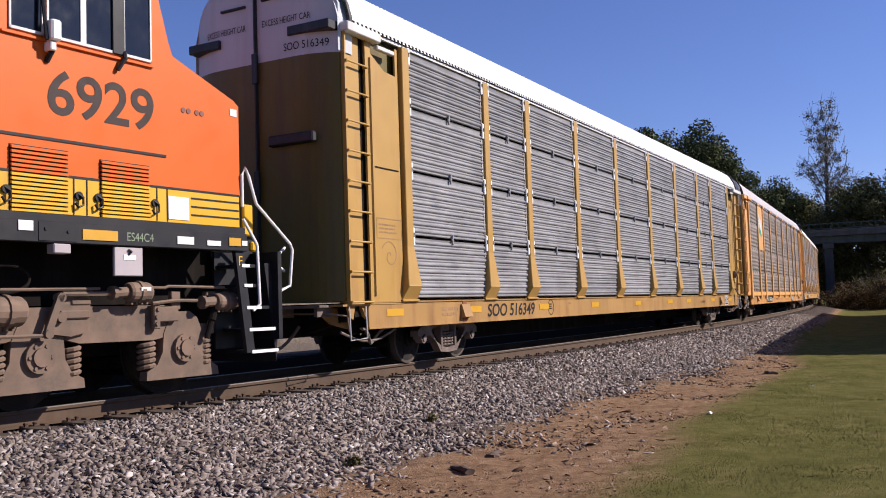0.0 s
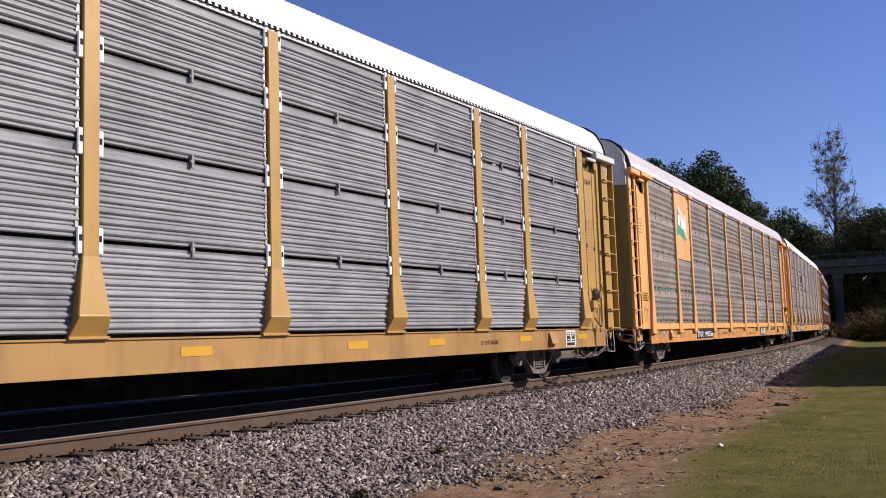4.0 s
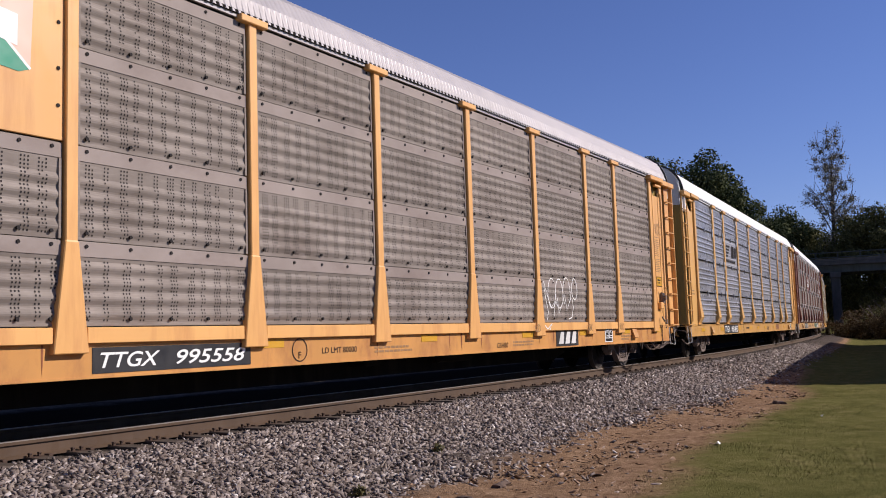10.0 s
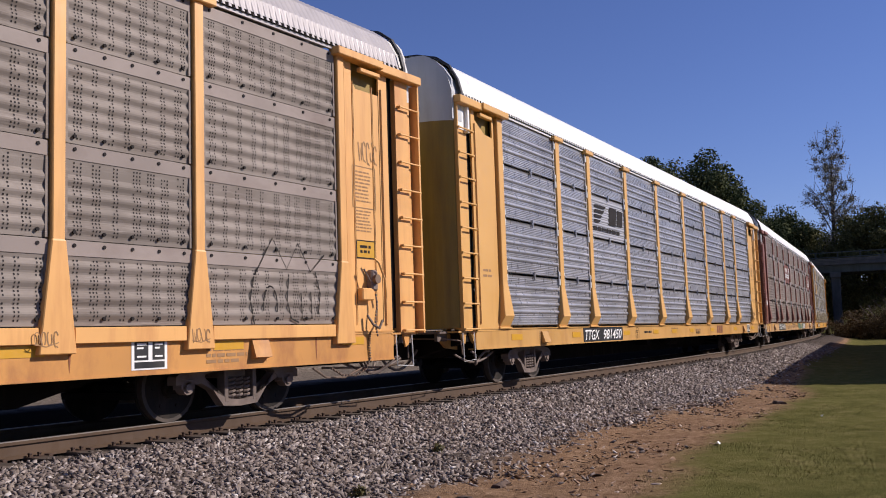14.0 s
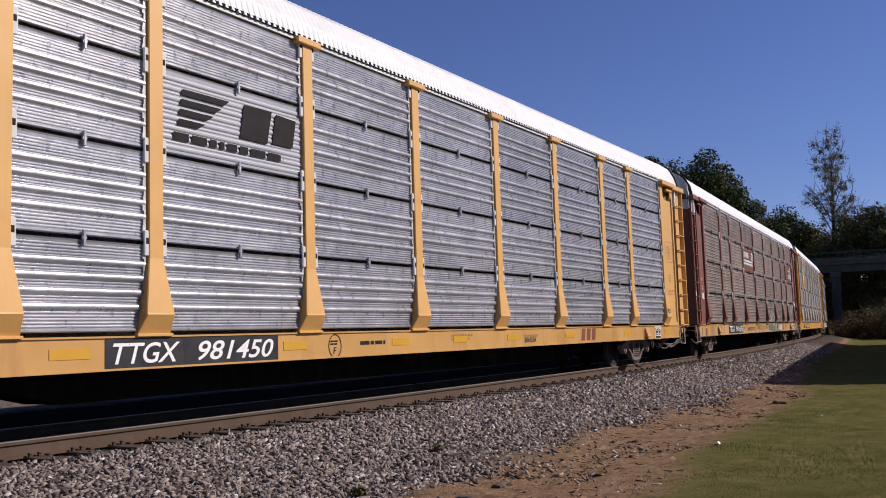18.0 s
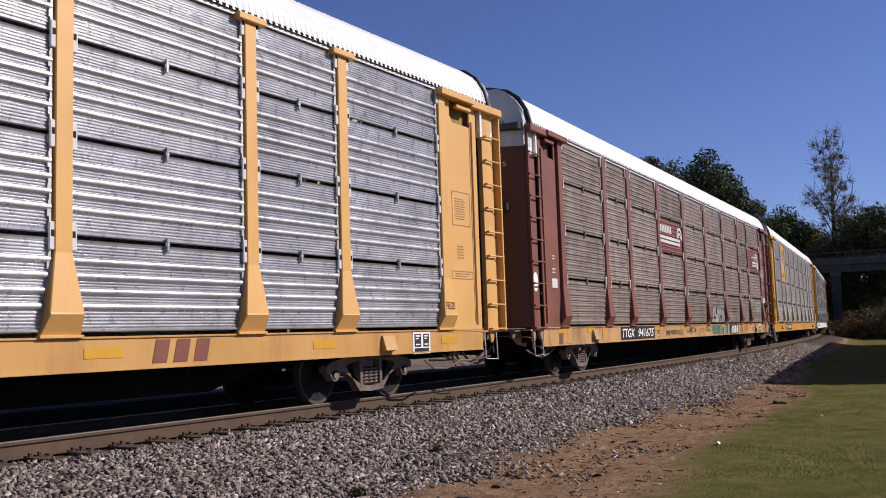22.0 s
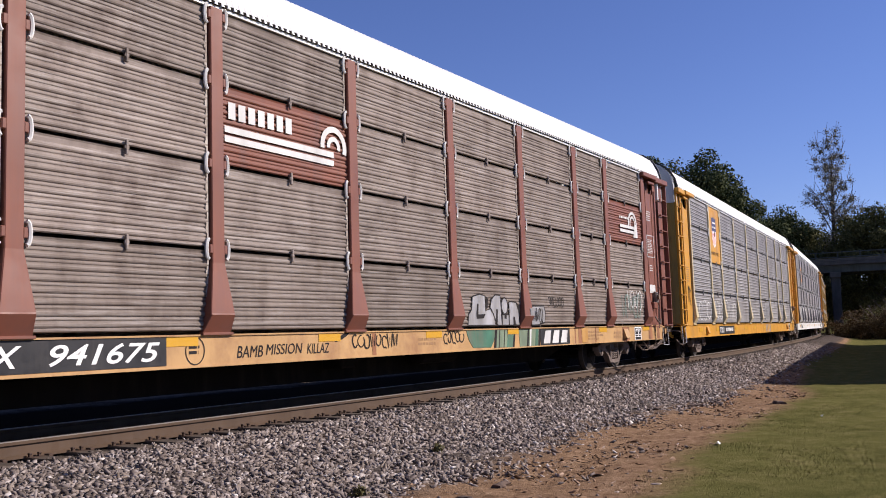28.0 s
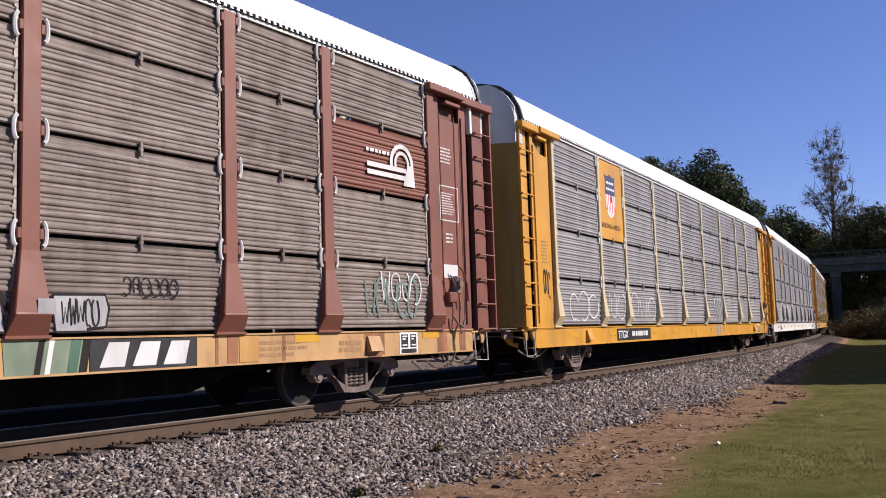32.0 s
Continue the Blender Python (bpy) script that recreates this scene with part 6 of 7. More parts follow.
def write_6(car):
    scrawl(car, "white_graffiti", M_WHITE_WORN, -11.4, -3.0, 1.2, 2.1, 90, 9, 0.10, -1.4505, "", 0)
    scrawl(car, "faded_mark", M_YELLOW_WORN, -8.6, -7.4, 3.6, 4.6, 91, 2, 0.12, -1.4505, "", 0)


def write_none(car):
    sill_notes(car, 150, ((-10.8, -10.2, 0.78, 0.96, 2), (-6.2, -5.2, 0.80, 0.98, 3)), M_INK_FADED)


# grimy door paints, darkened further with the shade of the car ends
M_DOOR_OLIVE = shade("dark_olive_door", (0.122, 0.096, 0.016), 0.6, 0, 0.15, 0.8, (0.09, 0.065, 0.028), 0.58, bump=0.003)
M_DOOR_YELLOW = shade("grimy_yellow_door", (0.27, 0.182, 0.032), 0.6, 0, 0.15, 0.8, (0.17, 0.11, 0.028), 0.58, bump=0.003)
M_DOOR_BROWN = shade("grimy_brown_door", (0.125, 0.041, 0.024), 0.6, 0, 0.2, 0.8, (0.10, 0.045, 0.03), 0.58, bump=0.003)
CARS = [
    dict(label="yellow autorack car with bare silver corrugated panels, white roof", paint=M_YELLOW, skin=M_GALV, roof=M_ROOF_WHITE, clip=M_WHITE, beam=M_WHITE_WORN, door=M_DOOR_OLIVE, top=M_TOP_GREY, latch=True, short_beam=True, sill=M_SILL_DULL, deep=0.85, reflectors=(-12.3, -9.55, -6.35, -3.2, 0.2, 3.4, 5.6, 8.9, 11.7),
         write=write_1, sill_z=0.66),
    dict(label="yellow autorack car with grimy brown-grey perforated panels, green flag board", paint=M_YELLOW_PEACH, skin=M_PERF, roof=M_ROOF_GREY, clip=M_WHITE, beam=M_YELLOW_PEACH, door=M_DOOR_YELLOW,
         sill=M_YELLOW_WORN, perf=True, lead=12.03, caps=True, reflect_z=0.87, reflectors=(-11.6, -8.9, -3.85, 0.1, 3.87, 6.78, 9.57, 12.05), write=write_2, placard=8.35, sill_z=0.63, boards={(1, 2): board_flag, (1, 3): None}),
    dict(label="yellow autorack car with bright silver panels and grey logo board", paint=M_YELLOW_BRIGHT, skin=M_GALV_BRIGHT, roof=M_ROOF_WHITE, clip=M_WHITE_WORN, beam=M_YELLOW_BRIGHT, door=M_DOOR_YELLOW,
         caps=True, broad=True, sill=M_SILL_BRIGHT, reflectors=(-11.3, -8.1, -4.5, -1.9, 0.02, 2.1, 4.9, 8.6, 11.9), white_corner=True, brake=False, write=write_3, sill_z=0.70, boards={(2, 2): board_speed}),
    dict(label="brown autorack car with weathered grey-brown panels, graffiti, patchy yellow sill", paint=M_BROWN, skin=M_GALV_DIRTY, roof=M_ROOF_WHITE, clip=M_WHITE_WORN, beam=M_BROWN, door=M_DOOR_BROWN,
         sill=M_SILL_TAN, reflect_z=0.93, reflectors=(-12.0, -10.2, -4.75, -1.95, 0.9, 4.4, 8.6, 11.7), low_skin=M_GALV_MUDDY, notches=((-10.08, -9.72), (9.95, 10.3)), latch=True, hooks=True, deep=0.6, edge=M_FLANGE_DIRTY, white_corner=True, write=write_4, sill_z=0.68, boards={(3, 2): board_round(True), (8, 2): board_round(False)}),
    dict(label="deep yellow autorack car with grey panels and shield board", paint=M_YELLOW_DEEP, skin=M_GALV_GREY, roof=M_ROOF_WHITE, clip=M_WHITE_WORN, beam=M_YELLOW_DEEP, door=M_DOOR_YELLOW,
         write=write_5, sill_z=0.66, slim=0.055, post=M_POST_PALE, deep=0.7, boards={(1, 2): board_shield, (1, 3): None}),
    dict(label="yellow autorack car with pale grey panels and white scrawls", paint=M_YELLOW_DEEP, skin=M_GALV_GREY, roof=M_ROOF_WHITE, clip=M_WHITE_WORN, beam=M_YELLOW_DEEP, door=M_DOOR_YELLOW,
         sill=M_WHITE_WORN, write=write_6, sill_z=0.66, slim=0.05, deep=0.6, post=M_GALV_GREY),
    dict(label="yellow autorack car with silver panels far down the line", paint=M_YELLOW, skin=M_GALV_GREY, roof=M_ROOF_WHITE, clip=M_WHITE_WORN, beam=M_YELLOW, door=M_DOOR_YELLOW, write=write_none),
    dict(label="brown autorack car with dull panels far down the line", paint=M_BROWN, skin=M_GALV_DIRTY, roof=M_ROOF_WHITE, clip=M_WHITE_WORN, beam=M_BROWN, door=M_DOOR_BROWN, write=write_none),
]

# ---- locomotive ----
M_ORANGE = shade("orange_paint", (0.63, 0.118, 0.009), 0.45, 0, 0.05, 0.8, (0.57, 0.108, 0.012), 0.7, bump=0, spec=0.25)
M_LOCO_YELLOW = shade("bright_yellow_paint", (0.68, 0.374, 0.0127), 0.4, 0, 0.05, 0.8, (0.468, 0.255, 0.0255), 0.68, bump=0)
M_LOCO_BLACK = shade("satin_black_paint", (0.016, 0.016, 0.019), 0.5, 0, 0.2, 1.5, (0.028, 0.026, 0.025), 0.66, bump=0, spec=0.25)
M_NUMBER = shade("brown_grey_numerals", (0.045, 0.030, 0.026), 0.6, 0, 0.1, 2.0, bump=0, spec=0.2)
M_GLASS = shade("dark_cab_glass", (0.012, 0.014, 0.018), 0.08, 0, 0.1, 1.0, bump=0, spec=0.6)
M_GREY_PLATE = shade("grey_plate", (0.40, 0.36, 0.37), 0.5, 0, 0.1, 2.0, bump=0)


def locomotive():
    lo = thing("diesel_locomotive", "orange, yellow and black diesel locomotive, nose coupled to the cars", "locomotive")
    W = 1.50
    # cab and nose, one hull each
    def slab(outline, mat, name, y=W, label=""):
        g = Geo()
        c = 0.03
        g.loft([[(x, yy, z) for x, z in outline] for yy in (-y, -y + c, y - c, y)])
        return part(name, g, mat, lo, label)
    slab([(6.1, 2.43), (9.78, 2.43), (9.78, 3.58), (9.70, 3.64), (8.72, 4.01), (8.66, 4.16), (8.48, 4.78), (8.2, 4.90), (6.1, 4.90)], M_ORANGE, "cab", W, "orange cab and sloping nose")
    slab([(6.1, 2.03), (9.76, 2.03), (9.76, 2.43), (6.1, 2.43)], M_LOCO_YELLOW, "cab_band", W + 0.004, "yellow band with thin black lines")
    # added out of sight: keeps orange bounce off the first car's end
    part("nose_front", Geo().box(9.775, 9.80, -1.40, 1.40, 2.10, 3.55, 0.01), M_LOCO_BLACK, lo, "black panel added on the unseen nose front against orange bounce")
    part("cab_roof", Geo().box(6.0, 8.35, -1.45, 1.45, 4.90, 5.0, 0.04), M_LOCO_BLACK, lo)
    part("long_hood", Geo().box(-9.6, 6.1, -0.92, 0.92, 2.03, 4.55, 0.08), M_ORANGE, lo)
    part("radiator", Geo().hull([(x, y, z) for x in (-9.6, -6.4) for y, z in ((-0.95, 4.1), (-1.5, 4.5), (-1.5, 4.75), (1.5, 4.75), (1.5, 4.5), (0.95, 4.1))]), M_LOCO_BLACK, lo)
    part("walkway", Geo().box(-10.6, 9.82, -1.55, 1.55, 1.93, 2.03, 0.01), M_LOCO_BLACK, lo)
    for a, b in ((-1.555, -1.45), (1.45, 1.555)):
        part("side_sill", Geo().box(-10.6, 9.84, a, b, 1.73, 1.95, 0.008), M_LOCO_BLACK, lo)
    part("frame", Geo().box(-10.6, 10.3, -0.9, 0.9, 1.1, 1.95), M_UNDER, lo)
    part("fuel_tank", Geo().hull([(x, y, z) for x in (-4.2, 4.0) for y, z in ((-1.4, 1.5), (-1.4, 0.75), (-1.1, 0.45), (1.1, 0.45), (1.4, 0.75), (1.4, 1.5))]), M_LOCO_BLACK, lo)
    # band lines
    lines = [(8.97, 9.75, z, z + 0.02) for z in (2.13, 2.23, 2.33)] + [(6.1, 9.76, 2.42, 2.445), (6.1, 8.6, 2.785, 2.815)]
    for x0, x1, z0, z1 in lines + [(x, x + 0.014, 2.04, 2.42) for x in (7.52, 8.45, 8.60, 7.36)]:
        part("band_line", Geo().box(x0, x1, -W - 0.010, -W - 0.001, z0, z1), M_LOCO_BLACK, lo)
    # louvres: each slat a piece
    slat = Geo().loft([[(x, -0.030, 0.0), (x, 0.0, 0.010), (x, 0.0, 0.036), (x, -0.030, 0.026)] for x in (-0.32, 0.32)])
    so, sy = slat.mesh("louvre_slat", M_ORANGE), slat.mesh("louvre_slat", M_LOCO_YELLOW)
    for cx, z1 in ((6.97, 2.70), (8.02, 2.66)):
        lv = part("louvre", Geo().box(cx - 0.33, cx + 0.33, -W - 0.006, -W + 0.02, 2.0, z1), M_LOCO_BLACK, lo)
        k = 0
        while z1 - 0.045 * (k + 1) > 1.99:
            z = z1 - 0.045 * (k + 1)
            part("louvre_slat", so if z > 2.42 else sy, None, lv, at=(cx, -W - 0.005, z))
            k += 1
    for x in (6.60, 7.42, 7.66, 8.42):
        g = Geo().tube([(x - 0.02, -W - 0.02, 2.26), (x + 0.03, -W - 0.05, 2.22), (x + 0.03, -W - 0.05, 2.14), (x - 0.03, -W - 0.05, 2.11), (x - 0.05, -W - 0.03, 2.16)], 0.014, 6)
        g.disc((x, 2.24), 0.045, -W - 0.03, -W - 0.004, 10)
        part("door_latch", g, M_LOCO_BLACK, lo)
    part("notice_plate", Geo().box(8.62, 8.93, -W - 0.012, -W - 0.003, 2.07, 2.34), M_WHITE, lo)
    part("road_number", Geo().text("6929", 7.07, 3.06, -W - 0.004, 1.36, 0.485, bold=0.016), M_NUMBER, lo, "dark road numerals")
    # windows
    for x0, x1, name in ((6.66, 7.00, "side_window"), (7.08, 7.95, "side_window"), (8.03, 8.38, "side_window")):
        w = part(name, Geo().box(x0, x1, -W - 0.006, -W + 0.02, 3.89, 4.62), M_GLASS, lo, "dark cab window with a pale gasket")
        f = Geo()
        for a in ((x0 - 0.02, x1 + 0.02, 3.86, 3.89), (x0 - 0.02, x1 + 0.02, 4.62, 4.65), (x0 - 0.02, x0, 3.86, 4.65), (x1, x1 + 0.02, 3.86, 4.65)):
            f.box(a[0], a[1], -W - 0.02, -W + 0.0, a[2], a[3])
        part("window_frame", f, M_WHITE_WORN, w)
    part("window_bar", Geo().box(7.46, 7.53, -W - 0.016, -W - 0.004, 3.89, 4.62), M_WHITE_WORN, lo)
    part("window_bar", Geo().box(7.86, 8.02, -W - 0.03, -W, 3.86, 4.62, 0.006), M_LOCO_BLACK, lo)
    part("window_ledge", Geo().box(6.55, 8.42, -W - 0.03, -W, 3.80, 3.83, 0.005), M_ORANGE, lo)
    mir = part("mirror", Geo().box(7.02, 7.14, -W - 0.16, -W - 0.03, 3.80, 4.02, 0.02).box(7.03, 7.10, -W - 0.12, -W, 3.70, 3.80, 0.01), M_WHITE, lo, "white folding side mirror")
    part("mirror_arm", Geo().tube([(7.06, -W, 3.60), (7.08, -W - 0.08, 3.72)], 0.03, 6).tube([(6.97, -W - 0.02, 4.6), (7.0, -W - 0.10, 3.8)], 0.02, 6), M_LOCO_BLACK, mir)
    part("window_handle", Geo().tube([(7.92, -W - 0.03, 3.68), (8.0, -W - 0.06, 3.82), (8.02, -W - 0.02, 3.9)], 0.025, 6), M_LOCO_BLACK, lo)
    part("sand_fillers", Geo().disc((8.87, 3.39), 0.033, -W - 0.008, -W, 12).disc((8.95, 3.39), 0.033, -W - 0.008, -W, 12).disc((9.08, 3.39), 0.033, -W - 0.008, -W, 12).disc((9.16, 3.39), 0.033, -W - 0.008, -W, 12), M_BROWN, lo)
    part("small_plate", Geo().box(9.63, 9.74, -W - 0.008, -W, 3.44, 3.53), M_WHITE, lo)
    part("number_board", Geo().box(8.75, 9.2, -0.9, -0.3, 3.9, 4.2, 0.03).box(9.0, 9.15, -1.05, -0.75, 3.95, 4.1, 0.02), M_LOCO_BLACK, lo)
    # sill fittings
    for x0, x1, z0, z1, m in ((7.43, 7.87, 1.775, 1.885, M_AMBER), (8.70, 8.95, 1.78, 1.87, M_WHITE), (9.16, 9.38, 1.78, 1.84, M_WHITE), (9.52, 9.72, 1.79, 1.89, M_AMBER), (9.74, 9.83, 1.80, 1.86, M_WHITE),
                             (6.70, 6.86, 1.84, 1.94, M_WHITE)):
        part("reflector", Geo().box(x0, x1, -1.566, -1.553, z0, z1), m, lo)
    part("sill_letters", Geo().text("ES44C4", 8.0, 1.785, -1.558, 0.36, 0.095), M_SAGE, lo, "small pale olive lettering")
    part("sill_panel", Geo().box(6.92, 7.36, -1.563, -1.553, 1.745, 1.94, 0.003).disc((7.0, 1.87), 0.018, -1.575, -1.56, 8).disc((7.26, 1.85), 0.018, -1.575, -1.56, 8), M_LOCO_BLACK, lo)
    part("plate_label", Geo().box(7.97, 8.13, -1.535, -1.529, 1.575, 1.635), M_WHITE, lo)
    part("plate_hook", Geo().tube([(8.04, -1.54, 1.64), (8.06, -1.55, 1.67), (8.03, -1.54, 1.69)], 0.014, 6), M_LOCO_BLACK, lo)
    part("grey_plate", Geo().box(7.85, 8.23, -1.53, -1.49, 1.40, 1.72, 0.008), M_GREY_PLATE, lo)
    part("grey_box", Geo().box(7.08, 7.28, -1.58, -1.45, 1.62, 1.72, 0.01), M_GREY_PLATE, lo)
    # steps and handrails at the nose
    st = part("step_well", Geo().loft([[(x + 0.0, -1.52, z) for x, z in ((9.66, 1.75), (9.80, 1.75), (9.98, 0.45), (9.84, 0.45))], [(x, -1.46, z) for x, z in ((9.66, 1.75), (9.80, 1.75), (9.98, 0.45), (9.84, 0.45))]])
              .box(10.45, 10.52, -1.5, -1.0, 0.6, 1.75).box(9.8, 10.5, -1.0, -0.96, 0.5, 1.75), M_LOCO_BLACK, lo, "black step well beside the nose")
    part("step_letter", Geo().text("F", 9.72, 1.55, -1.524, 0.06, 0.12), M_LOCO_YELLOW, st)
    for z, x1 in ((0.46, 10.4), (0.74, 10.35), (1.02, 10.25), (1.30, 10.1), (1.55, 10.05)):
        part("step", Geo().box(9.92 - (z - 0.46) * 0.14, x1, -1.52, -1.05, z - 0.02, z + 0.02), M_LOCO_BLACK, st)
        part("step_edge", Geo().box(9.92 - (z - 0.46) * 0.14, x1 - (0.0 if z < 0.8 else 0.15), -1.53, -1.515, z - 0.02, z + 0.02), M_WHITE, st)
    part("handrail", Geo().tube([(9.82, -1.5, 2.30), (9.80, -1.52, 2.70), (9.86, -1.52, 2.80), (9.92, -1.52, 2.70), (10.05, -1.52, 2.35), (10.70, -1.5, 1.86), (10.74, -1.5, 1.78), (10.70, -1.48, 1.30), (10.5, -1.46, 1.22)], 0.02, 8), M_WHITE, lo)
    part("handrail", Geo().tube([(9.80, -1.53, 2.14), (10.0, -1.54, 1.86), (10.03, -1.54, 1.80), (10.06, -1.54, 1.06), (9.96, -1.52, 0.98)], 0.02, 8), M_WHITE, lo)
    part("handrail", Geo().tube([(10.70, -1.4, 1.82), (10.58, -1.4, 1.72), (10.6, -1.4, 1.55), (10.68, -1.4, 1.5)], 0.02, 8), M_WHITE, lo)
    part("corner_plate", Geo().box(9.98, 10.16, -1.36, -1.30, 1.95, 2.36, 0.02).box(10.1, 10.24, -1.38, -1.3, 1.75, 1.88, 0.02), M_LOCO_YELLOW, lo)
    part("pilot", Geo().hull([(10.5, -1.4, 0.3), (10.5, 1.4, 0.3), (10.6, 1.4, 1.6), (10.6, -1.4, 1.6), (10.3, -1.4, 1.6), (10.3, 1.4, 1.6), (10.85, 0, 0.3), (10.8, 0, 1.5)]), M_LOCO_BLACK, lo)
    part("nose_steps", Geo().box(9.78, 10.6, -0.9, 0.9, 1.7, 1.95), M_LOCO_BLACK, lo)
    part("coupler", Geo().box(10.7, 11.15, -0.12, 0.12, 0.72, 0.95, 0.02).box(10.95, 11.2, -0.2, 0.1, 0.68, 0.98, 0.04), M_TRUCK_DARK, lo)
    wheels = []
    for c in (7.15, -7.15):
        tr = thing("truck", "", "")
        tr.parent, tr.location = lo, (c, 0, 0)
        for s in (-1, 1):
            g = Geo()
            y0, y1 = sorted((s * 1.04, s * 1.17))
            for k, ax in enumerate((-1.95, 0.02, 1.97)):
                # pedestal with its sloped legs, spring pockets beside it
                g.poly([(ax - 0.56, 0.20), (ax + 0.56, 0.20), (ax + 0.55, 0.30), (ax + 0.40, 0.38), (ax + 0.32, 0.52), (ax + 0.30, 0.74), (ax + 0.22, 0.92), (ax + 0.10, 1.0), (ax - 0.10, 1.0), (ax - 0.22, 0.92), (ax - 0.30, 0.74), (ax - 0.32, 0.52), (ax - 0.40, 0.38), (ax - 0.55, 0.30)], y0, y1)
                g.disc((ax, 0.56), 0.17, s * 1.10 - 0.12, s * 1.10 + 0.12, 18)
                g.disc((ax, 0.56), 0.10, s * 1.10 - 0.15, s * 1.10 + 0.15, 14)
                for q in range(6):
                    a = q * math.pi / 3
                    g.disc((ax + 0.13 * math.cos(a), 0.56 + 0.13 * math.sin(a)), 0.02, s * 1.10 - 0.135, s * 1.10 + 0.135, 6)
            # the deep beam that joins the pedestals, arched over the outer bearings
            top = [(-2.45, 0.74), (-2.35, 0.84), (-1.85, 0.84), (-1.85, 1.08), (1.85, 1.08), (1.85, 0.84), (2.35, 0.84), (2.45, 0.74), (2.3, 0.64), (1.7, 0.70), (1.52, 0.67), (0.52, 0.68), (0.3, 0.74), (-0.3, 0.74), (-0.52, 0.68), (-1.52, 0.67), (-1.7, 0.70), (-2.3, 0.64)]
            g.poly(top, y0 + 0.01, y1 - 0.01)
            part("side_frame", g, M_TRUCK, tr, "brown-dusted cast side frame" if s < 0 else "")
            for x in (-1.46, -0.42, 0.46, 1.47, -2.38, 2.34):
                g = Geo()
                coil(g, x, s * 1.09, 0.32, 0.64, 0.085, 5, 0.028)
                part("spring", g, M_TRUCK, tr)
            if s < 0:
                for x, z, r, half in ((1.21, 1.23, 0.115, 0.15), (2.55, 1.11, 0.11, 0.17), (-0.42, 1.04, 0.155, 0.18), (-1.75, 1.10, 0.12, 0.16)):
                    ring = [(r * math.cos(2 * math.pi * k / 16), r * math.sin(2 * math.pi * k / 16)) for k in range(16)]
                    g = Geo().loft([[(x + dx, -1.28 + a * w, z + b * w) for a, b in ring] for dx, w in ((-half, 0.86), (-half + 0.03, 1.0), (half - 0.03, 1.0), (half, 0.86))])
                    g.loft([[(x + dx, -1.28 + a * 1.12, z + b * 1.12) for a, b in ring] for dx in (-0.025, 0.025)])
                    g.tube([(x - half, -1.28, z), (x - half - 0.17, -1.28, z - 0.01)], 0.065, 10)
                    g.tube([(x - half - 0.17, -1.28, z - 0.01), (x - half - 0.22, -1.28, z - 0.01)], 0.085, 10)
                    for k in range(4):
                        g.box(x - half + 0.03 + k * 0.07, x - half + 0.06 + k * 0.07, -1.31, -1.2, z - r * 1.25, z - r * 0.9, 0.004)
                    part("brake_cylinder", g, M_TRUCK, tr)
                part("paper_tag", Geo().box(1.16, 1.30, -1.402, -1.394, 1.24, 1.285, 0.002), M_WHITE_WORN, tr, "pale tag on the brake cylinder")
                for pts, r in (((( -2.3, 1.27), (-1.2, 1.26), (-0.35, 1.262), (0.70, 1.27)), 0.018), (((0.24, 1.215), (0.9, 1.215)), 0.028), (((-0.5, 0.79), (0.03, 0.785)), 0.024),
                               (((1.36, 1.285), (1.6, 1.28), (1.66, 1.30), (2.55, 1.285)), 0.018), (((1.42, 1.10), (1.75, 1.13), (2.1, 1.125)), 0.022), (((-1.5, 1.20), (-0.6, 1.21)), 0.028)):
                    part("brake_rod", Geo().tube([(x, -1.27, z) for x, z in pts], r, 6), M_TRUCK, tr)
                # rocker brackets with their hung levers
                for x in (0.36, -1.55):
                    g = Geo().poly([(x - 0.25, 0.80), (x + 0.02, 0.76), (x + 0.22, 0.80), (x + 0.27, 1.02), (x + 0.25, 1.19), (x + 0.05, 1.21), (x - 0.12, 1.20), (x - 0.22, 1.0)], -1.215, -1.16)
                    g.box(x - 0.12, x + 0.24, -1.245, -1.2, 0.95, 1.04, 0.012).box(x + 0.02, x + 0.26, -1.235, -1.2, 1.10, 1.15, 0.01)
                    g.disc((x - 0.12, 0.97), 0.055, -1.27, -1.2, 12).disc((x - 0.14, 1.18), 0.05, -1.30, -1.2, 12)
                    part("rocker_bracket", g, M_TRUCK, tr)
                    g = Geo().loft([[(x - 0.19, y, 1.20), (x - 0.11, y, 1.20), (x - 0.26, y, 0.80), (x - 0.35, y, 0.80)] for y in (-1.30, -1.265)])
                    g.disc((x - 0.30, 0.80), 0.05, -1.315, -1.25, 10)
                    part("brake_lever", g, M_TRUCK, tr)
                g = Geo().box(1.50, 1.84, -1.24, -1.16, 0.88, 1.06, 0.012).box(1.74, 1.88, -1.23, -1.16, 1.02, 1.24, 0.01).box(1.46, 1.56, -1.25, -1.18, 0.80, 1.10, 0.012)
                for x, z in ((1.50, 0.86), (1.50, 0.94), (1.52, 1.03)):
                    g.disc((x, z), 0.025, -1.27, -1.24, 8)
                part("guide_block", g, M_TRUCK, tr)
                part("shock_absorber", Geo().tube([(2.44, -1.24, 1.12), (2.36, -1.24, 0.88)], 0.055, 10).tube([(2.36, -1.24, 0.88), (2.28, -1.24, 0.66)], 0.035, 10).disc((2.44, 1.14), 0.07, -1.30, -1.16, 12), M_UNDER, tr, "dark damper beside the outer wheel")
                part("damper_bracket", Geo().poly([(2.30, 0.70), (2.44, 0.72), (2.45, 0.94), (2.38, 0.92)], -1.20, -1.17).box(2.30, 2.46, -1.22, -1.14, 1.18, 1.24, 0.01), M_TRUCK, tr)
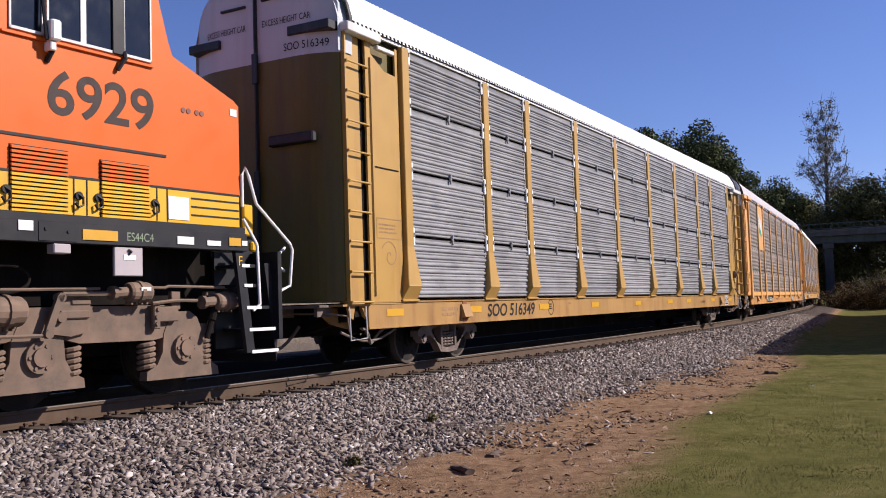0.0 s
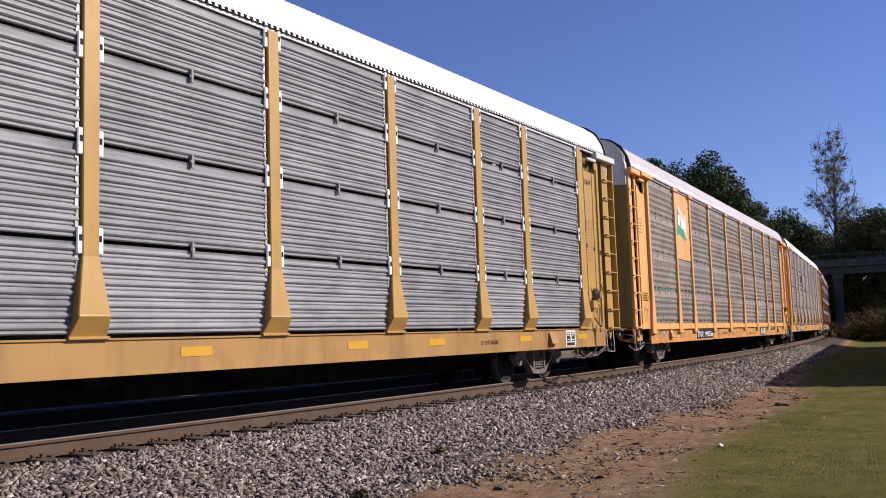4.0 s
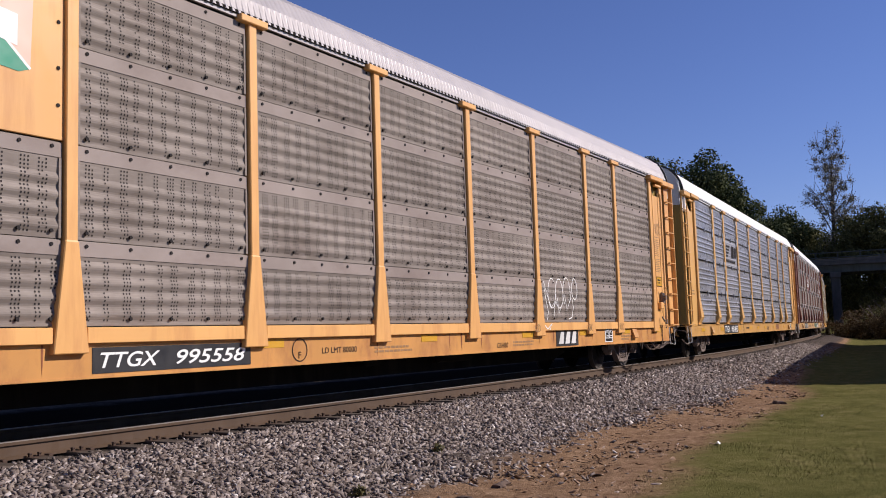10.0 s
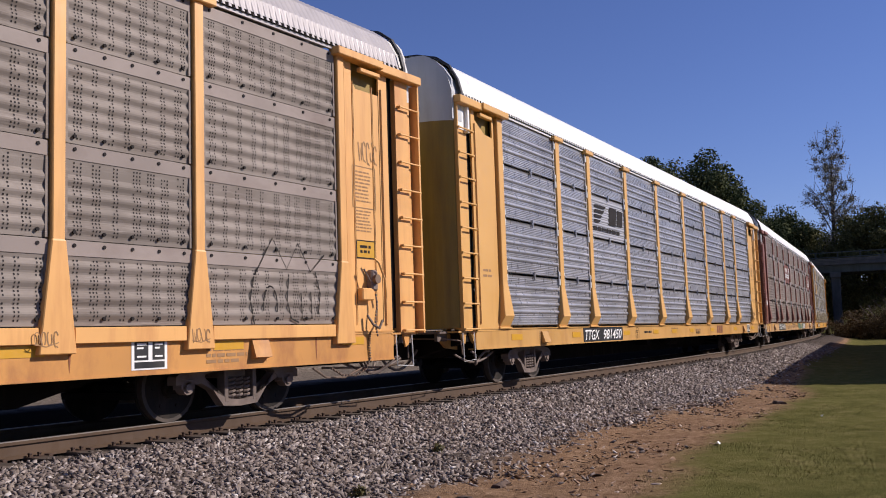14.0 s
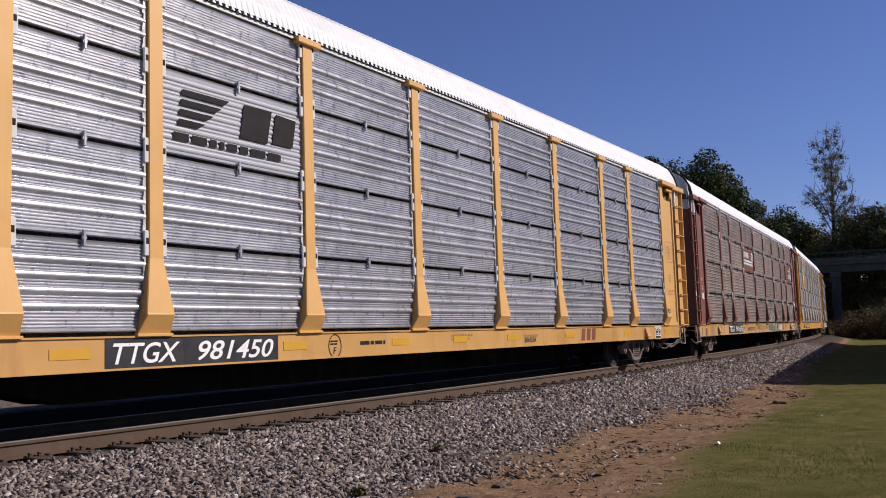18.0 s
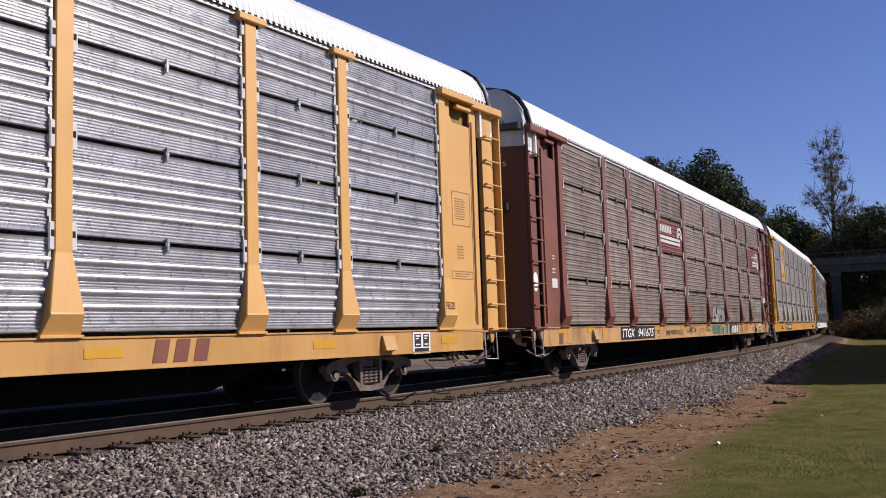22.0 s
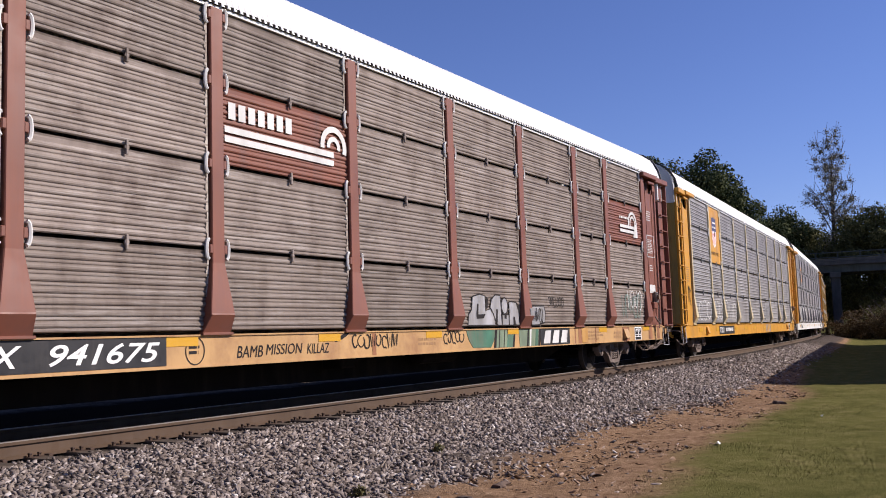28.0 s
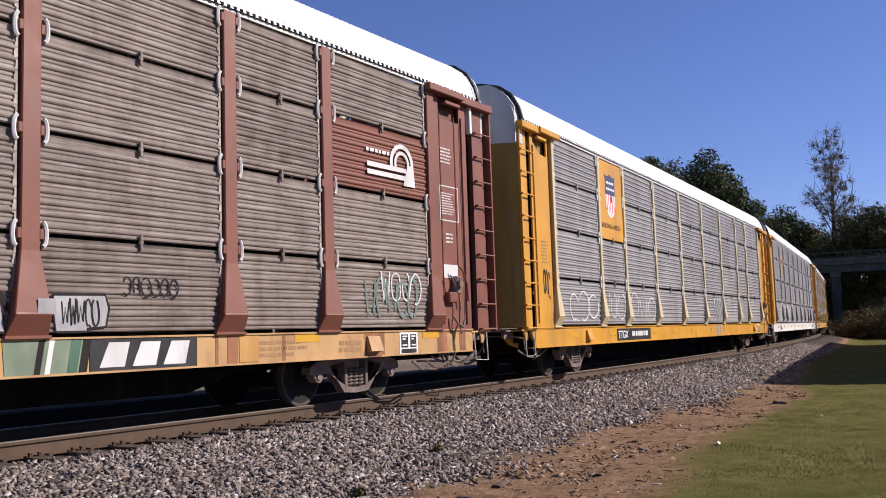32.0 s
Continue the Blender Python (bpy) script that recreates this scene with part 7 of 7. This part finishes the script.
                part("sand_hose", Geo().tube([(-0.40 + 0.26 * math.sin(a), -1.26, 1.37 - 0.14 * math.cos(a)) for a in np.linspace(-0.6, 3.6, 18)], 0.02, 8), M_UNDER, tr, "black curved rubber hose")
        part("truck_bolster", Geo().box(-2.5, 2.5, -0.55, 0.55, 0.5, 1.05), M_UNDER, tr)
        for ax in (-1.95, 0.02, 1.97):
            g = Geo()
            for s in (1, -1):
                g.disc((0, 0), 0.53, s * 0.70, s * 0.82, 32, 0).disc((0, 0), 0.47, s * 0.69, s * 0.83, 32, 0).disc((0, 0), 0.555, s * 0.675, s * 0.70, 32, 0)
            g.disc((0, 0), 0.10, -1.05, 1.05, 12, 0)
            for q in range(5):
                a = q * 1.2566
                g.disc((0.3 * math.cos(a), 0.3 * math.sin(a)), 0.05, -0.84, 0.84, 6, 0)
            w = part("wheelset", g, [M_WHEEL, M_TREAD], lo)
            w.location = (c + ax, 0, 0.53)
            wheels.append(w)
    return lo, wheels


# ---- far setting ----
def leaf_cloud(blobs, count, size, rng, fill=0.5):
    """Leaf sprays spread over the shells of many small clumps."""
    blobs = np.array(blobs)
    wgt = blobs[:, 3] ** 2
    pick = rng.choice(len(blobs), count, p=wgt / wgt.sum())
    d = rng.normal(size=(count, 3))
    d /= np.linalg.norm(d, axis=1)[:, None]
    r = blobs[pick, 3] * (1 - fill * rng.uniform(0, 1, count) ** (2.0 if fill < 0.8 else 0.7)) * (1 + 0.12 * rng.normal(size=count))
    P = blobs[pick, :3] + d * r[:, None] * np.array([1, 1, 0.85])
    a = rng.normal(size=(count, 3)) * 0.8 + d
    a /= np.linalg.norm(a, axis=1)[:, None]
    t = np.cross(a, rng.normal(size=(count, 3)))
    t /= np.linalg.norm(t, axis=1)[:, None]
    b = np.cross(a, t)
    s = size * rng.uniform(0.5, 1.4, count)[:, None]
    V = np.stack([P - t * s, P - b * s * 0.55 + t * s * 0.1, P + t * s, P + b * s * 0.6], 1).reshape(-1, 3)
    F = np.arange(count * 4).reshape(-1, 4)
    return V, F


def cloud_mesh(name, V, F, mat):
    me = bpy.data.meshes.new(name)
    me.vertices.add(len(V))
    me.vertices.foreach_set("co", V.ravel())
    me.loops.add(F.size)
    me.loops.foreach_set("vertex_index", F.ravel())
    me.polygons.add(len(F))
    me.polygons.foreach_set("loop_start", np.arange(0, F.size, 4))
    me.update(calc_edges=True)
    me.materials.append(mat)
    return me


def leaf_material(name, stops):
    m = island_material(name, stops, 0.8, 0.08, 3.0)
    return m


M_BARK = shade("grey_brown_bark", (0.12, 0.09, 0.07), 0.9, 0, 0.3, 2.0, (0.06, 0.045, 0.04), 0.55, (1, 1, 0.2), 0.02, 12)
M_LEAF = leaf_material("dark_green_leaves", [(0.0, (0.036, 0.050, 0.020)), (0.5, (0.070, 0.086, 0.034)), (1.0, (0.125, 0.135, 0.06))])
M_LEAF_LIGHT = leaf_material("yellow_green_leaves", [(0.0, (0.065, 0.065, 0.024)), (0.5, (0.118, 0.114, 0.042)), (1.0, (0.19, 0.172, 0.068))])
M_LEAF_SPARSE = leaf_material("thin_dry_leaves", [(0.0, (0.13, 0.125, 0.10)), (0.5, (0.23, 0.22, 0.18)), (1.0, (0.36, 0.34, 0.28))])
M_BRUSH = leaf_material("brown_brush", [(0.0, (0.05, 0.034, 0.016)), (0.6, (0.10, 0.068, 0.032)), (1.0, (0.16, 0.115, 0.055))])


M_WEED = leaf_material("dull_weed", [(0.0, (0.07, 0.062, 0.026)), (1.0, (0.13, 0.115, 0.05))])


def tree(place, height, spread, seed, mat, label, leaves=2600, size=0.42, low=0.25, thin=False):
    rng = np.random.default_rng(seed)
    t = thing("tree", label, "tree", "trees beyond the track")
    t.location = place
    g = Geo()
    r0 = height * 0.022
    lean = rng.normal(0, 0.02, 2)
    pts = [(lean[0] * height * k * k, lean[1] * height * k * k, height * 0.9 * k) for k in np.linspace(0, 1, 8)]
    for i in range(7):
        a, b = Vector(pts[i]), Vector(pts[i + 1])
        ra, rb = r0 * (1 - i / 7.6), r0 * (1 - (i + 1) / 7.6)
        g.loft([[(a.x + ra * math.cos(q), a.y + ra * math.sin(q), a.z - 0.3 * (i == 0)) for q in (2 * math.pi * k / 8 for k in range(8))],
                [(b.x + rb * math.cos(q), b.y + rb * math.sin(q), b.z) for q in (2 * math.pi * k / 8 for k in range(8))]])
    blobs = []
    n = 26 if not thin else 40
    for k in range(n):
        f = low + (1 - low) * (k + 0.5) / n
        ang = 2.4 * k + rng.uniform(-0.4, 0.4)
        rel = (f - low) / (1 - low)
        prof = float(np.interp(rel, (0, 0.25, 0.6, 0.85, 1), (0.4, 0.8, 1.0, 0.8, 0.45))) if thin else math.sin(math.pi * min(1, rel * 0.86 + 0.14)) ** 0.6
        rad = spread * prof * rng.uniform(0.45, 1.0)
        base = Vector((lean[0] * height * f * f, lean[1] * height * f * f, height * (f * 0.9 - 0.08)))
        tip = base + Vector((rad * math.cos(ang), rad * math.sin(ang), height * (0.15 if thin else 0.09) * rng.uniform(0.4, 1.5)))
        mid = (base + tip) / 2 + Vector((0, 0, height * 0.02))
        rb = r0 * (0.34 if not thin else 0.22) * (1.15 - f)
        for (p, q, w0, w1) in ((base, mid, rb, rb * 0.6), (mid, tip, rb * 0.6, rb * 0.2)):
            g.tube([p, q], max(w0, 0.02), 5)
        if thin:
            for j in range(5):
                e = tip + Vector(rng.normal(0, 1, 3)) * spread * 0.12 + Vector((0, 0, 0.5))
                g.tube([mid.lerp(tip, rng.uniform(0.2, 1)), e], 0.025, 3)
        if thin:
            for w in (0.35, 0.55, 0.75, 0.95):
                m2 = base.lerp(tip, w) + Vector(rng.normal(0, 0.06, 3)) * spread
                blobs.append((*m2, spread * rng.uniform(0.18, 0.32)))
        else:
            blobs.append((*tip, spread * rng.uniform(0.24, 0.44)))
        if not thin and rng.random() < 0.7:
            m2 = base.lerp(tip, 0.55)
            blobs.append((*m2, spread * rng.uniform(0.22, 0.38)))
    part("trunk", g, M_BARK, t)
    V, F = leaf_cloud(blobs, leaves, size, rng, 1.0 if thin else 0.6)
    part("crown", cloud_mesh("crown", V, F, mat), None, t)
    return t


def polar(az, dist, z=0.0):
    a = radians(az)
    return Vector((EYE.x + dist * math.cos(a), EYE.y + dist * math.sin(a), z))


def ground_z(p):
    n = p.y - float(track_y(p.x))
    return float(ground_height(np.array([p.x]), np.array([n]))[0])


def setting():
    rows = (
        # azimuth, distance, height over the eye's level as a slope, spread, seed, leaves material
        (25.5, 118, 0.165, 6.0, 1, M_LEAF), (22.8, 116, 0.178, 5.5, 2, M_LEAF), (20.4, 112, 0.186, 5.0, 3, M_LEAF), (18.7, 118, 0.168, 5.5, 4, M_LEAF_LIGHT), (17.0, 110, 0.182, 4.6, 5, M_LEAF),
        (15.6, 112, 0.168, 4.4, 6, M_LEAF), (14.9, 116, 0.136, 4.0, 7, M_LEAF), (13.4, 135, 0.112, 4.6, 8, M_LEAF), (12.4, 138, 0.118, 4.4, 9, M_LEAF), (11.4, 138, 0.102, 4.2, 10, M_LEAF_LIGHT),
        (8.7, 142, 0.105, 4.4, 11, M_LEAF_LIGHT), (7.6, 138, 0.112, 4.6, 12, M_LEAF_LIGHT), (6.4, 140, 0.118, 5.0, 13, M_LEAF_LIGHT), (9.4, 150, 0.085, 4.0, 14, M_LEAF_LIGHT), (10.6, 152, 0.080, 4.2, 15, M_LEAF),
        (5.0, 142, 0.12, 5.2, 16, M_LEAF), (28.5, 122, 0.17, 6.0, 17, M_LEAF), (16.3, 124, 0.150, 5.0, 18, M_LEAF_LIGHT), (12.9, 150, 0.100, 5.0, 19, M_LEAF))
    for az, dist, slope, spread, seed, mat in rows:
        p = polar(az, dist)
        p.z = ground_z(p) - 0.1
        top = EYE.z + slope * dist
        tree(p, (top - p.z) / 0.95, spread, seed, mat, "broad-crowned dark green tree behind the bridge", 19000, 0.17, 0.2)
    p = polar(9.95, 146)
    p.z = ground_z(p) - 0.1
    tree(p, (EYE.z + 0.184 * 146 - p.z) / 0.97, 4.6, 40, M_LEAF_SPARSE, "tall thinly leaved grey-brown tree against the sky", 30000, 0.10, 0.27, True)
    shed()
    # brush on the bank
    rng = np.random.default_rng(80)
    for k, (az, dist, h, w, mat) in enumerate(((8.9, 104, 3.0, 2.6, M_BRUSH), (8.1, 100, 4.2, 2.8, M_BRUSH), (7.2, 97, 5.0, 3.0, M_BRUSH), (7.7, 108, 5.6, 3.0, M_LEAF_LIGHT), (6.6, 104, 6.0, 3.2, M_LEAF_LIGHT), (6.1, 96, 5.2, 3.2, M_BRUSH), (8.5, 112, 5.2, 2.6, M_BRUSH))):
        p = polar(az, dist)
        p.z = ground_z(p) - 0.1
        b = thing("bush", "dry brown brush on the bank beside the bridge", "bush", "brush on the bank")
        b.location = p
        blobs = [(rng.normal(0, w * 0.5), rng.normal(0, w * 0.5), h * rng.uniform(0.05, 0.62) * rng.uniform(0.5, 1), w * rng.uniform(0.12, 0.32)) for _ in range(70)]
        V, F = leaf_cloud(blobs, 14000, 0.075, rng, 0.9)
        g = Geo()
        for q in range(9):
            g.tube([(rng.normal(0, 0.3), rng.normal(0, 0.3), 0), (rng.normal(0, w * 0.4), rng.normal(0, w * 0.4), h * 0.6)], 0.03, 4)
        part("stems", g, M_BARK, b)
        part("foliage", cloud_mesh("foliage", V, F, mat), None, b)
    bridge()


def shed():
    """The long low building beyond the lawn whose shade falls across it."""
    wall = shade("dull_brick_red_siding", (0.22, 0.13, 0.10), 0.8, 0, 0.12, 0.6, (0.14, 0.09, 0.07), 0.6, bump=0.004)
    top = shade("grey_shed_roof", (0.16, 0.16, 0.165), 0.7, 0, 0.12, 0.5, (0.10, 0.10, 0.10), 0.6, bump=0.004)
    b = thing("shed", "long low brick-red shed with a grey roof beside the lawn", "building")
    b.location, b.rotation_euler = (SHED[0], SHED[1], -0.64), (0, 0, radians(SHED[2]))
    long, deep, h = SHED[3:]
    part("wall", Geo().poly([(0.3, 0), (long, 0), (long, h - 0.1), (0.3, h - 0.1)], -deep + 0.3, -0.3), wall, b)
    part("roof", Geo().loft([[(x, 0.0, h - 0.12), (x, 0.0, h), (x, -deep / 2, h + 0.5), (x, -deep, h), (x, -deep, h - 0.12)] for x in (0.0, long + 0.3)]), top, b)


SHED = (31.2, -10.4, 8.6, 44.0, 9.0, 5.9)


def bridge():
    """A road bridge that crosses the track on square piers."""
    conc = shade("weathered_concrete", (0.085, 0.083, 0.078), 0.85, 0, 0.15, 0.5, (0.05, 0.05, 0.047), 0.55, (1, 1, 0.2), 0.01, 8)
    steel = shade("green_grey_girder", (0.06, 0.075, 0.07), 0.6, 0, 0.2, 0.6, (0.035, 0.04, 0.04), 0.55, bump=0)
    b = thing("road_bridge", "low dark road bridge on concrete piers across the track", "bridge", kind="structure")
    c, a = on_track(112.0)
    d = polar(8.5, 122) - polar(12.5, 122)
    ang = math.atan2(d.y, d.x) - math.pi
    b.location, b.rotation_euler = polar(10.0, 122), (0, 0, ang)
    zb = EYE.z + 0.049 * 122
    zt = EYE.z + 0.062 * 122
    part("deck", Geo().box(-60, 60, -4.5, 4.5, zt - 0.75, zt - 0.35, 0.03), conc, b)
    for y in (-4.4, 4.4):
        part("parapet", Geo().box(-60, 60, y - 0.12, y + 0.12, zt - 0.36, zt, 0.03), conc, b)
        g = Geo()
        for x in np.arange(-58, 59, 2.4):
            g.box(x - 0.06, x + 0.06, y - 0.06, y + 0.06, zt, zt + 0.75)
        g.box(-60, 60, y - 0.04, y + 0.04, zt + 0.68, zt + 0.78)
        part("railing", g, steel, b)
    for y in (-3.6, -1.2, 1.2, 3.6):
        part("girder", Geo().box(-60, 60, y - 0.05, y + 0.05, zb, zt - 0.74).box(-60, 60, y - 0.2, y + 0.2, zb, zb + 0.05), steel, b)
    for x in (-14.0, 0.0, 14.0):
        for y in (-3.0, 0.0, 3.0):
            part("pier", Geo().box(x - 0.5, x + 0.5, y - 0.5, y + 0.5, -1.0, zb - 0.6, 0.04), conc, b)
        part("pier_cap", Geo().box(x - 0.6, x + 0.6, -4.2, 4.2, zb - 0.62, zb, 0.04), conc, b)


def litter():
    g = Geo().hull([(-0.06, -0.03, 0), (0.05, -0.04, 0), (0.07, 0.03, 0.01), (-0.04, 0.05, 0.02), (0.0, 0.0, 0.06), (-0.05, 0.0, 0.05)])
    g.hull([(0.06, 0.02, 0), (0.14, 0.0, 0), (0.15, 0.06, 0.02), (0.09, 0.06, 0.05)])
    ob = tagged(new("litter", g.mesh("litter", M_WHITE)), "small crumpled white paper scrap on the grass edge", "litter")
    ob.location, ob.scale = (12.71, -6.05, -0.62), (0.7, 0.7, 0.6)
    ob2 = tagged(new("litter", Geo().hull([(-0.03, 0, 0), (0.03, 0, 0), (0, 0.03, 0.02), (0, -0.02, 0.03)]).mesh("litter", M_WHITE)), "tiny white scrap on the lawn", "litter")
    ob2.location = (16.96, -6.56, -0.62)
    wood = shade("rotten_wood", (0.07, 0.045, 0.035), 0.9, 0, 0.3, 5, (0.15, 0.10, 0.07), 0.6, bump=0.01)
    for x, y, l, r, a in ((17.4, -3.5, 0.7, 0.05, 0.2), (19.5, -5.25, 0.45, 0.07, 0.6), (7.7, -5.15, 0.35, 0.05, 1.0), (18.4, -3.9, 0.3, 0.05, 2.2), (8.6, -5.0, 0.28, 0.05, 0.1)):
        g = Geo()
        rng = random.Random(int(x * 10))
        g.loft([[(l * (k / 4 - 0.5), r * (1 + 0.4 * rng.uniform(-1, 1)) * math.cos(q), r * 0.7 * (1 + 0.4 * rng.uniform(-1, 1)) * math.sin(q)) for q in (2 * math.pi * j / 7 for j in range(7))] for k in range(5)])
        ob = tagged(new("driftwood_chunk", g.mesh("driftwood_chunk", wood)), "dark rotten wood chunk lying on the dirt", "wood", "wood chunks")
        ob.location, ob.rotation_euler = (x, y, float(ground_height(np.array([x]), np.array([y - track_y(x)]))[0]) + r * 0.35), (0, 0, a)
    for x, y, w in ((9.9, -3.35, 0.09), (7.35, -4.1, 0.1)):
        rng = np.random.default_rng(int(x * 100))
        V, F = leaf_cloud([(0, 0, 0.05, w), (w, 0.05, 0.04, w * 0.7)], 220, 0.022, rng, 0.8)
        t = tagged(new("weed_tuft", cloud_mesh("weed_tuft", V, F, M_WEED)), "small green weed tuft in the gravel", "weed", "weeds in the gravel")
        t.location = (x, y, float(ground_height(np.array([x]), np.array([y - track_y(x)]))[0]))


# ---- building ----
LENGTH = 28.6
RUN = [-4.39, -8.66, -12.845, -16.938, -20.991, -25.011, -28.988, -32.914, -36.76, -40.525, -44.222, -47.891, -51.522, -55.05, -58.476, -61.835, -65.149, -68.439, -71.696, -74.896,
       -78.04, -81.148, -84.211, -87.279, -90.321, -93.326, -96.292, -99.211, -102.069, -104.882, -107.701, -110.483, -113.194]


def run_at(t):
    """How far the train stands along the track at t seconds; smooth between whole seconds."""
    i = min(int(t), 31)
    f = t - i
    p = [RUN[max(0, min(32, k))] for k in (i - 1, i, i + 1, i + 2)]
    if i == 0:
        p[0] = 2 * p[1] - p[2]
    if i == 31:
        p[3] = 2 * p[2] - p[1]
    m1, m2 = (p[2] - p[0]) / 2, (p[3] - p[1]) / 2
    return (2 * f ** 3 - 3 * f * f + 1) * p[1] + (f ** 3 - 2 * f * f + f) * m1 + (3 * f * f - 2 * f ** 3) * p[2] + (f ** 3 - f * f) * m2


def riding(u, reach=10.06):
    """The pose of a vehicle whose middle is at u, on trucks that far from its middle."""
    a, b = on_track(u - reach)[0], on_track(u + reach)[0]
    c = (a + b) / 2
    return pose(c.x, c.y, 0, 0, 0, math.degrees(math.atan2(b.y - a.y, b.x - a.x)))


ground()
ballast()
rails()
setting()
litter()
TRAIN = [(k + 1, *make_car(spec)) for k, spec in enumerate(CARS)]
LOCO, LOCO_WHEELS = locomotive()


def motions():
    times = [0.5 * k for k in range(65)]
    fine = [4 * k / 30 for k in range(241)]
    for k, car, wheels in TRAIN:
        walk(car, [(t, riding(run_at(t) + LENGTH * k)) for t in times])
        for w in wheels:
            p = w.location.copy()
            walk(w, [(t, pose(p.x, p.y, p.z, 0, math.degrees((run_at(t) - RUN[0]) / 0.42), 0)) for t in fine])
    walk(LOCO, [(t, riding(run_at(t) + LENGTH - 14.3 - 11.19, 7.15)) for t in times])
    for w in LOCO_WHEELS:
        p = w.location.copy()
        walk(w, [(t, pose(p.x, p.y, p.z, 0, math.degrees((run_at(t) - RUN[0]) / 0.53), 0)) for t in fine])


motions()
